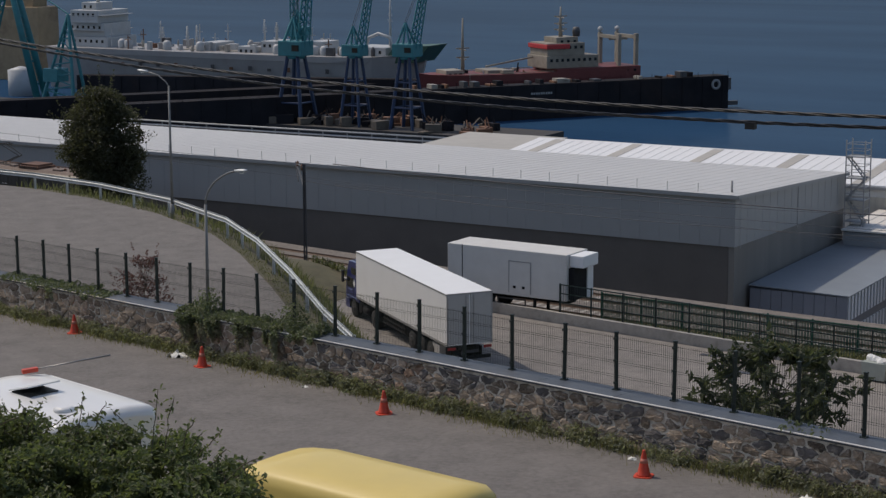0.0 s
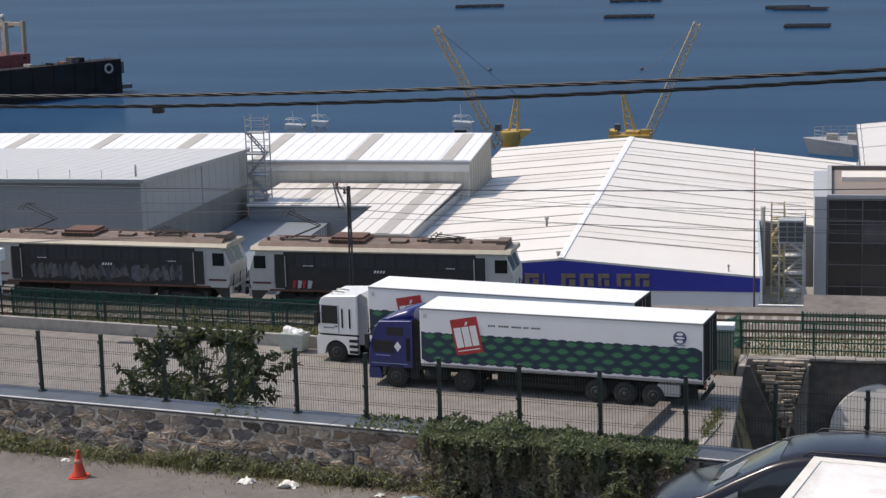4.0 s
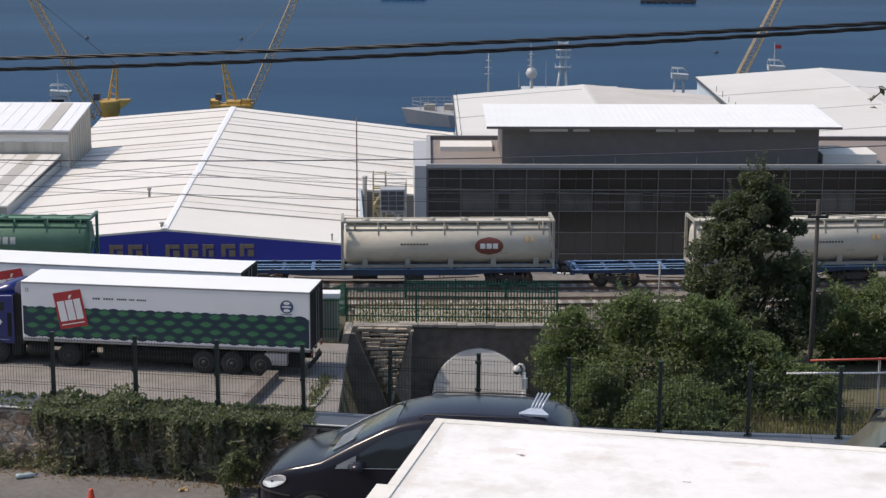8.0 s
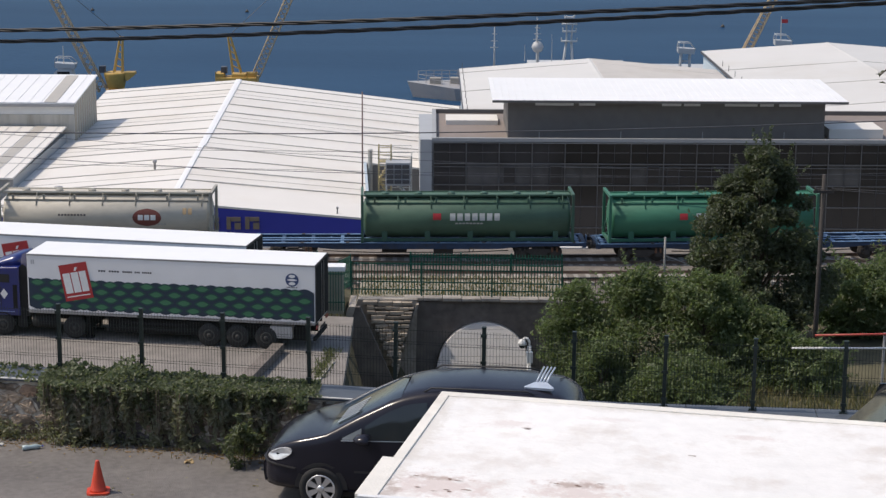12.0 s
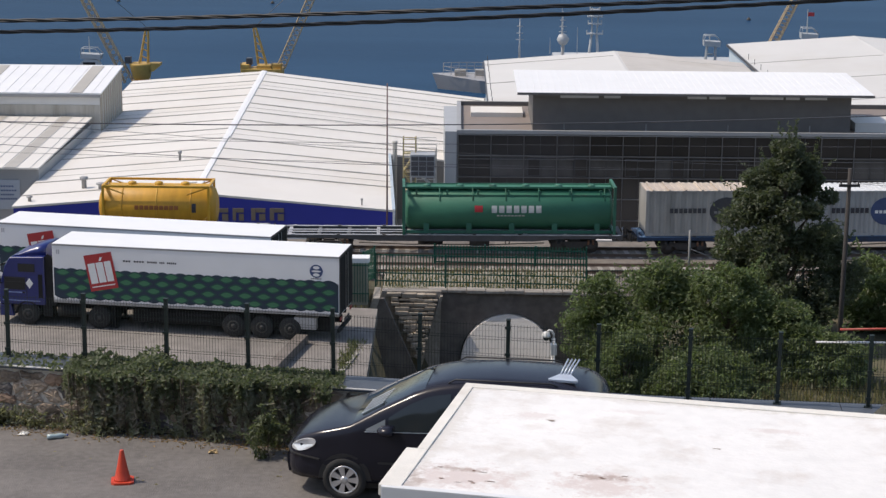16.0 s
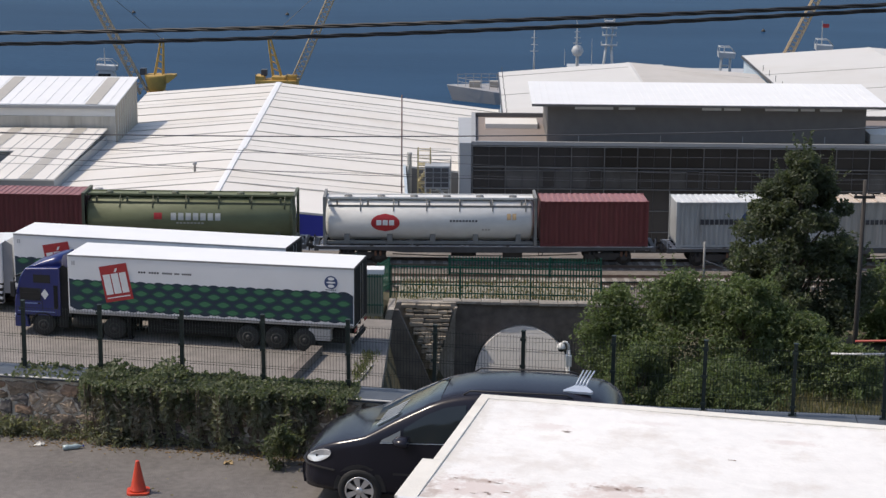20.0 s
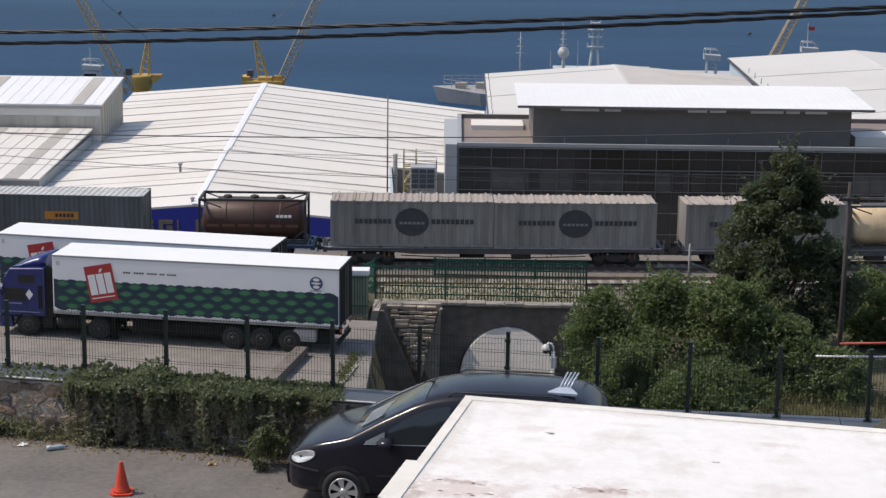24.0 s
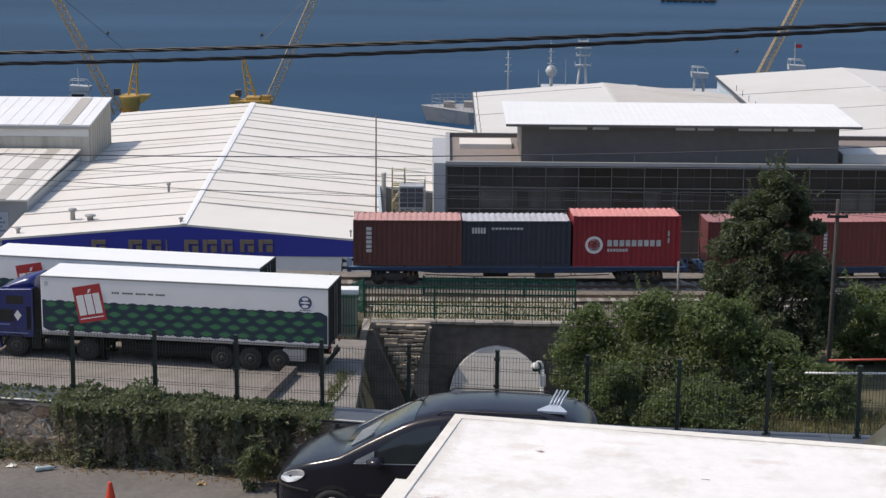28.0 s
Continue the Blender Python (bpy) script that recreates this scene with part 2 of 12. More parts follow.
def _wall_point(u):
    """Along the face of the stone wall: the road runs level at first, then dips a little and bends away."""
    y = 28.45 - 0.19 * u if u < 3 else 27.88 - 0.095 * (u - 3)
    d = max(0.0, -6.16 - u)
    k = 1 + 0.002 * d + 0.0001 * d * d
    return 0.5 + k * (u - 0.5), -0.2 + k * (y + 0.2), 32 - k * (32 - ROAD)


_wall = np.array([_wall_point(-46 + 0.5 * v) for v in range(0, 160)])


def wall_y(x):
    """The line of the stone wall beside the upper road."""
    return float(np.interp(x, _wall[:, 0], _wall[:, 1]))


def road_z(x):
    """The level of the upper road."""
    return float(np.interp(x, _wall[:, 0], _wall[:, 2]))


def beside(x, v, up):
    """A point v metres behind the face of the wall, seaward, and up above the road."""
    return Vector((x, wall_y(x) + v, road_z(x) + up))


def track_y(x):
    """The side of the train that faces the road."""
    if x < -125:
        return track_y(-125)
    if x < -75:
        d = -75 - x
        return 102.8 + 0.028 * -75 + 0.0012 * 5625 + 0.152 * d - 0.00152 * d * d
    if x > 60:
        return 102.8 + 0.028 * 60 + 0.0012 * 3600 + 0.172 * (x - 60)
    return 102.8 + 0.028 * x + 0.0012 * x * x


def rail_z(x):
    return 7.65 - 0.0048 * max(-140, min(140, x))


_xs = np.linspace(-620, 420, 4161)
_ys = np.array([track_y(v) for v in _xs])
_arc = np.concatenate([[0], np.cumsum(np.hypot(np.diff(_xs), np.diff(_ys)))])
_arc -= np.interp(0, _xs, _arc)


def on_track(s, across=1.25, up=0.0):
    """The pose on the track's centre line at s metres along it from the point before the camera."""
    x = float(np.interp(s, _arc, _xs))
    y = float(np.interp(x, _xs, _ys))
    a = math.atan2(float(np.interp(x + 4, _xs, _ys) - np.interp(x - 4, _xs, _ys)), 8)
    return pose(x - math.sin(a) * across, y + math.cos(a) * across, rail_z(x) + up, 0, 0, math.degrees(a))


def gone(t):
    """How far the train has come."""
    if t < 3:
        return float(np.interp(t, [0, 1, 3], [-312.3, -294.6, -257.2]))
    u = (t - 16) / 12
    return 240.249 * u + 0.668 * u ** 2 - 0.786 * u ** 3 + 1.084 * u ** 4


CONCRETE = material("old_concrete", (0.34, 0.32, 0.29), 0.85, grain=3, vary=0.25, stain=0.5, stain_color=(0.1, 0.09, 0.07), bump=0.3)
ASPHALT = material("worn_asphalt", (0.15, 0.138, 0.128), 0.9, grain=9, vary=0.34, stain=0.35, stain_color=(0.23, 0.215, 0.19), bump=0.8, bump_scale=45)
LOT_MAT = material("lot_asphalt", (0.215, 0.197, 0.18), 0.9, grain=1.6, vary=0.34, stain=0.3, stain_color=(0.13, 0.12, 0.11), bump=0.3)
GRASS_SOIL = material("dry_grass_soil", (0.085, 0.078, 0.045), 0.95, grain=1.5, vary=0.4, stain=0.6, stain_color=(0.16, 0.12, 0.07), bump=0.6, bump_scale=12)
BALLAST = material("track_ballast", (0.17, 0.15, 0.13), 0.95, grain=14, vary=0.4, stain=0.3, stain_color=(0.10, 0.06, 0.04), bump=0.8, bump_scale=25)
QUAY_MAT = material("quay_concrete", (0.26, 0.25, 0.235), 0.9, grain=0.5, vary=0.2, stain=0.4, stain_color=(0.13, 0.12, 0.11))
SEA_MAT = water_material()


def grid_sheet(name, mat, xs, ys, height, label, category):
    bm = BM()
    rows = [[bm.verts.new((x, y, height(x, y))) for x in xs] for y in ys]
    for a, b in zip(rows, rows[1:]):
        for i in range(len(xs) - 1):
            bm.faces.new((a[i], a[i + 1], b[i + 1], b[i])).smooth = True
    return solid(name, bm, mat, label, category, kind="structure")


def smooth(a, b, v):
    k = max(0.0, min(1.0, (v - a) / (b - a)))
    return k * k * (3 - 2 * k)


LOT_EDGE = [(-66, 97.2), (-46, 93.75), (-41.5, 93.0), (-27, 90.6), (-3.8, 86.9)]


def lot_edge(x):
    return float(np.interp(x, [p[0] for p in LOT_EDGE], [p[1] for p in LOT_EDGE]))


GUARD = [(-35.0, 55.0), (-38.5, 58.4), (-44.2, 64.4), (-49.9, 70.0), (-54.6, 74.0), (-61.3, 77.9), (-68.1, 80.4), (-74, 81.6), (-84, 82.4), (-110, 82.5)]


def rail_line(x):
    return float(np.interp(-x, [-p[0] for p in GUARD], [p[1] for p in GUARD]))


def land(x, y):
    """Height of the ground under everything on the landward side."""
    w = wall_y(x)
    ty = track_y(x)
    road = road_z(x)
    if y < w - 12:
        road = min(30.6, road + (w - 12 - y) * 0.5)
    drop = smooth(w + 2, w + 16, y)
    low = LOT - 0.35
    if x > -6:
        low = LOT - 0.4 - 6.3 * smooth(-4.6, -3.0, x) + 5.6 * smooth(6, 11, x)
    if x < -36:
        # the shelf of the curving side road, with a grassy bank down to the lorry park
        g = rail_line(x)
        if y < g + 10:
            low = max(low, RAMP - 0.3 - (RAMP - LOT) * smooth(g + 0.8, g + 10, y))
        if y > g + 4:
            low = max(low, LOT - 0.35 + 1.6 * smooth(-58, -66, x) * smooth(g + 4, g + 9, y))
    z = (road - 0.25) * (1 - drop) + low * drop
    if y > ty - 9:
        k = smooth(ty - 9, ty - 3.2, y)
        if -5 < x < 8.5:
            k = smooth(94.3, 95.6, y)
        z = z * (1 - k) + (rail_z(x) - 0.55) * k
    if -0.8 < x < 6.8 and y > 91:
        return 2.2 if y < ty + 8 else QUAY - 0.3
    if y > ty + 4.5:
        k = smooth(ty + 4.5, ty + 10, y)
        z = z * (1 - k) + (QUAY - 0.3) * k
    return z


_gx = [-700, -420, -300, -220, -170] + [v * 1.5 for v in range(-96, 40)] + [75, 100, 140, 200, 300, 500, 800]
_gy = [-600, -300, -120, -60, -30] + [-15 + 1.25 * v for v in range(0, 112)]
grid_sheet("ground", GRASS_SOIL, _gx, _gy, land, "dry grass and soil of the hillside above the harbour", "ground")

_bm = BM()
box(_bm, -900, 700, 116, 206, SEA - 4, QUAY)
solid("quay", _bm, QUAY_MAT, "worn grey concrete quay along the water", "quay", kind="structure")
_bm = BM()
vs = [_bm.verts.new(p) for p in ((-4600, 190, SEA), (4600, 190, SEA), (4600, 4700, SEA), (-4600, 4700, SEA))]
_bm.faces.new(vs)
solid("water", _bm, SEA_MAT, "blue rippled sea water of the bay", "sea", kind="structure")

# upper road
_bm = BM()
line = [beside(x, 0.3, 0) for x in range(-60, 31, 2)]
sweep(_bm, line, [(0, 0.0), (12.3, 0.0), (12.3, -0.6), (0, -0.6)])
solid("road", _bm, ASPHALT, "sun-bleached grey asphalt road beside the stone wall", "road", kind="structure")


# lorry park
_bm = BM()
pts = [(-70, 48), (-3.6, 48), (-3.6, lot_edge(-3.6) - 0.3)] + [(x, lot_edge(x) - 0.3) for x in (-27, -41.5, -46, -66)] + [(-70, 101)]
prism(_bm, pts, "z", LOT - 0.5, LOT)
solid("pavement", _bm, LOT_MAT, "pale worn asphalt of the lorry park", "pavement", kind="structure")

# side road curving down behind the fence
_bm = BM()
sweep(_bm, [(x, y, RAMP) for x, y in GUARD], [(-0.8, 0.0), (-24, 0.0), (-24, -0.4), (-0.8, -0.4)])
solid("side_road", _bm, ASPHALT, "grey asphalt side road curving behind the fence", "road", kind="structure")

# ---- harbour buildings ----
WHITE_ROOF = material("white_roof_sheet", (0.75, 0.75, 0.745), 0.5, grain=0.5, vary=0.05, stain=0.10, stain_color=(0.5, 0.47, 0.42))
GREY_ROOF = material("grey_roof_sheet", (0.50, 0.495, 0.485), 0.5, grain=0.5, vary=0.07, stain=0.15, stain_color=(0.42, 0.40, 0.37))
CREAM_ROOF = material("cream_roof_sheet", (0.68, 0.65, 0.60), 0.6, grain=0.25, vary=0.05, stain=0.32, stain_color=(0.50, 0.42, 0.31))
REAR_ROOF = material("dull_cream_roof_sheet", (0.58, 0.565, 0.535), 0.6, grain=0.25, vary=0.05, stain=0.3, stain_color=(0.44, 0.38, 0.30))
SKYLIGHT = material("dull_skylight_sheet", (0.42, 0.39, 0.34), 0.5, grain=0.8, vary=0.12)
SEAM = material("roof_seam", (0.47, 0.45, 0.42), 0.6, grain=1, vary=0.15)
GREY_CLAD = material("blue_grey_cladding", (0.30, 0.31, 0.315), 0.5, grain=0.4, vary=0.06, stain=0.12, stain_color=(0.18, 0.18, 0.18))
PALE_CLAD = material("pale_cladding", (0.64, 0.64, 0.62), 0.55, grain=0.6, vary=0.08, stain=0.5, stain_color=(0.22, 0.20, 0.17), stretch=(1, 1, 0.12))
STREAKED = material("dirt_streaked_cladding", (0.44, 0.42, 0.37), 0.6, grain=2.2, vary=0.2, stain=0.75, stain_color=(0.20, 0.18, 0.13), stretch=(1, 1, 0.12))
DARK_PLINTH = material("dark_plinth_concrete", (0.12, 0.108, 0.10), 0.85, grain=0.6, vary=0.18, stain=0.3, stain_color=(0.06, 0.055, 0.05))
SIDE_CONCRETE = material("streaked_concrete", (0.20, 0.188, 0.172), 0.85, grain=0.8, vary=0.2, stain=0.4, stain_color=(0.16, 0.155, 0.15), stretch=(1, 1, 0.15))
BLUE_PAINT = material("blue_paint", (0.03, 0.04, 0.32), 0.5, grain=0.8, vary=0.08)
WHITE_WALL = material("white_wall_paint", (0.66, 0.67, 0.68), 0.6, grain=0.8, vary=0.06, stain=0.15, stain_color=(0.4, 0.38, 0.34))
GOLD_LETTER = material("dull_gold_letter", (0.20, 0.16, 0.12), 0.5, grain=4, vary=0.1)
PANE = material("dark_facade_glass", (0.036, 0.033, 0.032), 0.14, grain=0.5, vary=0.45, random=0.9, spec=0.5)
ROOM_PANE = material("office_glass_with_room_behind", (0.085, 0.082, 0.08), 0.16, grain=1.6, vary=0.5, random=0.9, spec=0.5)
PALE_GREY = material("light_grey_panel", (0.36, 0.37, 0.38), 0.5, grain=1, vary=0.08, stain=0.2, stain_color=(0.25, 0.24, 0.23))
BRONZE = material("dull_bronze_mullion", (0.15, 0.145, 0.142), 0.5, grain=5, vary=0.15)
MULLION = material("grey_mullion", (0.31, 0.31, 0.31), 0.5, grain=5, vary=0.1)
DARK_METAL = material("dark_metal", (0.06, 0.06, 0.065), 0.5, grain=5, vary=0.15)
SLATE_WALL = material("slate_grey_wall", (0.145, 0.135, 0.127), 0.7, grain=1.5, vary=0.15)
PALE_STEEL = material("pale_steel", (0.55, 0.54, 0.50), 0.5, grain=4, vary=0.15, stain=0.3, stain_color=(0.3, 0.24, 0.15))
YELLOW_STEEL = material("yellow_steel", (0.46, 0.38, 0.20), 0.5, grain=2, vary=0.15, stain=0.4, stain_color=(0.3, 0.16, 0.05))


def warehouse():
    th = empty("warehouse", None, "long blue-grey clad warehouse with pale ribbed roof", "warehouse")
    x0, x1, y0, y1, ms, mb = -150.0, -45.4, 119.4, 143.2, 9.15, 8.6
    zf, zb = 12.62, 11.3

    def up(y):
        return zf + (zb - zf) * (y - y0) / (y1 - y0)
    bm = BM()
    prism(bm, [(y0, ms), (y1, mb), (y1, zb), (y0, zf)], "x", x0, x1)
    part("upper_wall", bm, GREY_CLAD, th, "blue-grey metal cladding")
    bm = BM()
    box(bm, x0 + 0.1, x1 - 0.5, y0 + 0.1, y0 + 0.5, QUAY - 0.2, ms)
    part("front_base", bm, DARK_PLINTH, th, "dark stained concrete base")
    bm = BM()
    prism(bm, [(y0 + 0.12, QUAY - 0.2), (y1 - 0.1, QUAY - 0.2), (y1 - 0.1, mb - 0.02), (y0 + 0.12, ms - 0.02)], "x", x1 - 0.48, x1 - 0.06)
    part("side_base", bm, SIDE_CONCRETE, th, "grey rain-streaked concrete base")
    for k in range(70):
        x = x0 + 1.5 + k * 1.5
        bm = BM()
        box(bm, x - 0.02, x + 0.02, y0 - 0.015, y0 + 0.01, ms + 0.02, zf - 0.1)
        part("cladding_joint", bm, GREY_CLAD, th)
    for k in range(15):
        y = y0 + 0.8 + k * 1.5
        bm = BM()
        box(bm, x1 - 0.01, x1 + 0.015, y - 0.02, y + 0.02, ms + 0.02, up(y) - 0.1)
        part("cladding_joint", bm, GREY_CLAD, th)
    bm = BM()
    box(bm, x1 + 0.002, x1 + 0.05, 132.0, 132.12, 8.7, up(132) - 0.05)
    part("downpipe", bm, MULLION, th)
    bm = BM()
    prism(bm, [(y0 - 0.25, zf), (y1 + 0.25, zb - 0.02), (y1 + 0.25, zb + 0.1), (y0 - 0.25, zf + 0.12)], "x", x0 - 0.3, x1 + 0.25)
    part("roof", bm, GREY_ROOF, th, "pale ribbed sheet roof")
    for k in range(105):
        x = x1 - 0.4 - k * 1.0
        bm = BM()
        prism(bm, [(y0 - 0.2, zf + 0.121), (y1 + 0.2, zb + 0.101), (y1 + 0.2, zb + 0.112), (y0 - 0.2, zf + 0.132)], "x", x - 0.03, x + 0.03)
        part("roof_rib", bm, GREY_ROOF, th)
    bm = BM()
    box(bm, x0, x1 + 0.28, y0 - 0.32, y0 - 0.26, zf - 0.1, zf + 0.16)
    part("gutter", bm, GREY_CLAD, th)
    bm = BM()
    prism(bm, [(y0 - 0.26, zf - 0.08), (y1, zb - 0.1), (y1, zb + 0.16), (y0 - 0.26, zf + 0.17)], "x", x1 + 0.26, x1 + 0.32)
    part("verge_trim", bm, GREY_CLAD, th)
    for k in range(44):
        x = x1 - 3 - k * 2.3
        bm = BM()
        tube(bm, (x, y0 + 0.6, zf), (x, y0 + 0.6, zf + 0.7), 0.025, sides=5)
        part("roof_post", bm, GREY_ROOF, th)
    bm = BM()
    tube(bm, (-46.5, 121.5, zf), (-46.5, 121.5, zf + 0.8), 0.08, sides=8)
    part("roof_vent", bm, MULLION, th)
    return th


warehouse()


def ladder_tower(x, y, z0, z1, mat, label, w=1.6, step=1.4):
    th = empty("ladder_tower", None, label, "ladder tower")
    for dx in (0, w):
        for dy in (0, w):
            bm = BM()
            box(bm, x + dx - 0.04, x + dx + 0.04, y + dy - 0.04, y + dy + 0.04, z0, z1)
            part("post", bm, mat, th)
    z, k = z0 + step, 0
    while z < z1:
        for a, b in (((0, 0), (w, 0)), ((0, w), (w, w)), ((0, 0), (0, w)), ((w, 0), (w, w))):
            for up, r in ((0, 0.04), (0.5, 0.025), (1.0, 0.025)):
                bm = BM()
                tube(bm, (x + a[0], y + a[1], z + up), (x + b[0], y + b[1], z + up), r, sides=5)
                part("guard_bar", bm, mat, th)
        bm = BM()
        box(bm, x, x + w, y, y + w * 0.8, z - 0.05, z)
        part("landing", bm, mat, th)
        bm = BM()
        a, b = ((0, w) if k % 2 else (w, 0))
        for dy in (0.15, 0.75):
            bm = BM()
            tube(bm, (x + a, y + dy, z - step), (x + b, y + dy, z), 0.06, sides=5)
            part("stringer", bm, mat, th)
        for s in range(6):
            f = (s + 0.5) / 6
            bm = BM()
            box(bm, x + a + (b - a) * f - 0.12, x + a + (b - a) * f + 0.12, y + 0.15, y + 0.75, z - step + step * f - 0.02, z - step + step * f + 0.02)
            part("tread", bm, mat, th)
        z += step
        k += 1
    return th


ladder_tower(-44.9, 141.6, QUAY, 14.2, MULLION, "grey steel ladder tower at the warehouse corner", 1.5, 1.7)
ladder_tower(-3.55, 128, QUAY, 9.9, YELLOW_STEEL, "weathered yellow steel stair tower between buildings", 0.85, 1.3)
ladder_tower(-2.7, 129.2, QUAY, 9.0, PALE_STEEL, "pale steel stair tower between buildings", 1.4, 1.25)


def cold_store():
    """A gabled hall whose rear part is wider on one side than its front part."""
    th = empty("cold_store", None, "cream gabled cold store with blue front fascia", "warehouse")
    x0, x1, xm, y0, ym, y1, ze, za = -29.1, -3.92, -17.02, 121.0, 142.6, 180.0, 6.3, 7.35
    # eave and ridge lines: (x, z) at the front, at the step and at the back
    left = ((y0, x0, ze), (ym, -29.83, 6.27), (y1, -31.1, 6.23))
    ridge = ((y0, xm, za), (ym, -17.54, 7.33), (y1, -18.44, 7.3))
    right = ((y0, x1, ze), (ym, -4.95, 6.12))
    wide = ((ym, 2.7, 5.36), (y1, 2.75, 4.86))

    def edge(line, y, lift=0.0):
        ys = [p[0] for p in line]
        return Vector((float(np.interp(y, ys, [p[1] for p in line])), y, float(np.interp(y, ys, [p[2] for p in line])) + lift))

    def slab(bm, a, b, ya, yb, lo, hi, fa=0.0, fb=1.0):
        """A flat piece on the roof between edge lines a and b, from ya to yb."""
        vs = []
        for lift in (lo, hi):
            for y in (ya, yb):
                p, q = edge(a, y, lift), edge(b, y, lift)
                vs += [bm.verts.new(p.lerp(q, fa)), bm.verts.new(p.lerp(q, fb))]
        for q in ((0, 2, 3, 1), (4, 5, 7, 6), (0, 1, 5, 4), (2, 6, 7, 3), (0, 4, 6, 2), (1, 3, 7, 5)):
            bm.faces.new([vs[i] for i in q])
        bmesh.ops.recalc_face_normals(bm, faces=bm.faces[:])
    for a, b, ya, yb in ((left, ridge, y0, ym), (left, ridge, ym, y1), (ridge, right, y0, ym), (ridge, wide, ym, y1)):
        bm = BM()
        slab(bm, a, b, ya, yb, -0.14, 0.0)
        part("roof_slope", bm, CREAM_ROOF, th, "stained cream sheet roof")
    for ya, yb in ((y0 - 0.05, ym), (ym, y1)):
        for a, b, fa, fb in ((left, ridge, 0.983, 1.0), (ridge, right if yb == ym else wide, 0.0, 0.015)):
            bm = BM()
            slab(bm, a, b, ya, yb, 0.004, 0.07, fa, fb)
            part("ridge_cap", bm, WHITE_ROOF, th, "white ridge cap")
    rng = random.Random(11)
    for k in range(13):
        y = y0 + 3.4 + k * 4.45
        for a, b, fa, fb in ((left, ridge, 0.0, 0.982), (ridge, right if y < ym else wide, 0.018, 1.0)):
            if k < 1 and a is ridge:
                continue
            bm = BM()
            d = rng.uniform(0.045, 0.09)
            slab(bm, a, b, y - d, y + d, 0.004, 0.06, fa, fb)
            part("seam", bm, SEAM, th)
            # the lap of the next sheet, a finer line
            if k % 3 == 1:
                bm = BM()
                slab(bm, a, b, y + 2.1, y + 2.16, 0.004, 0.02, fa, fb)
                part("sheet_lap", bm, SEAM, th)
    bm = BM()
    prism(bm, [(x0 + 0.1, 5.25), (x1 - 0.1, 5.25), (x1 - 0.1, ze - 0.16), (xm, za - 0.16), (x0 + 0.1, ze - 0.16)], "y", y0 + 0.02, y0 + 0.3)
    part("fascia", bm, BLUE_PAINT, th, "deep blue fascia")
    bm = BM()
    box(bm, x0 + 0.15, x1 - 0.15, y0 + 0.08, y0 + 0.3, QUAY - 0.2, 5.25)
    part("front_wall", bm, WHITE_WALL, th)
    pale = material("pale_blue_side_wall", (0.42, 0.50, 0.56), 0.6, grain=0.8, vary=0.1, stain=0.3, stain_color=(0.28, 0.27, 0.25))
    for line, d, ya, yb, mat in ((left, 0.15, y0 + 0.31, y1 - 0.1, WHITE_WALL), (right, -0.45, y0 + 0.31, ym, pale), (wide, -0.45, ym + 0.3, y1 - 0.1, WHITE_WALL)):
        bm = BM()
        vs = []
        for z in (0, 1):
            for y in (ya, yb):
                p = edge(line, y, -0.15)
                vs += [bm.verts.new((p.x + d, y, p.z if z else QUAY - 0.2)), bm.verts.new((p.x + d + 0.3, y, p.z if z else QUAY - 0.2))]
        for q in ((0, 2, 3, 1), (4, 5, 7, 6), (0, 1, 5, 4), (2, 6, 7, 3), (0, 4, 6, 2), (1, 3, 7, 5)):
            bm.faces.new([vs[i] for i in q])
        bmesh.ops.recalc_face_normals(bm, faces=bm.faces[:])
        part("side_wall", bm, mat, th)
    bm = BM()
    prism(bm, [(-5.0, QUAY - 0.2), (2.55, QUAY - 0.2), (2.55, 5.2), (-5.0, 5.92)], "y", ym + 0.02, ym + 0.3)
    part("step_wall", bm, SIDE_CONCRETE, th, "grey wall where the hall widens")
    bm = BM()
    slab(bm, ridge, right, y0 + 0.05, ym, -0.2, 0.05, 0.988, 1.004)
    part("verge_trim", bm, pale, th, "pale blue verge trim")
    # raised letters of the company sign, as plain blocks
    for k, w in enumerate((0.95, 0.3, 0.9, 0.95, 0.35, 0.95, 0.95, 0.75, 0.95, 0.95)):
        if k == 1:
            continue
        x = -23.1 + k * 1.22
        mid = 5.85 + 0.012 * k
        for a, b, lo, hi in ((0, 0.32, -0.42, 0.40), (0.32, 1.0, 0.12, 0.40), (0.55, 1.0, -0.42, 0.02)):
            if w < 0.5 and a > 0:
                continue
            bm = BM()
            box(bm, x + a * w, x + b * w - 0.02, y0 - 0.07, y0 + 0.02, mid + lo, mid + hi, 0.01)
            part("sign_block", bm, GOLD_LETTER, th)
    bm = BM()
    box(bm, x1 - 0.12, x1 + 0.02, y0 - 0.02, y0 + 0.4, QUAY, ze)
    part("corner_trim", bm, WHITE_ROOF, th)
    for x, y, h, r in ((-25.2, 125.6, 0.75, 0.17), (-23.9, 125.0, 0.35, 0.22), (-19.8, 133.5, 0.7, 0.09), (-17.3, 121.8, 0.3, 0.10), (-28.2, 122.3, 0.3, 0.12), (-6.1, 121.7, 0.45, 0.05)):
        bm = BM()
        z = za - abs(x - xm) * (za - ze) / 12.6
        lathe(bm, [(r, z - 0.1), (r, z + h * 0.75), (r * 1.7, z + h * 0.78), (r * 1.7, z + h), (r * 0.6, z + h + 0.05)], "z", 12, (x, y, 0))
        part("roof_vent", bm, MULLION, th)
    return th


cold_store()


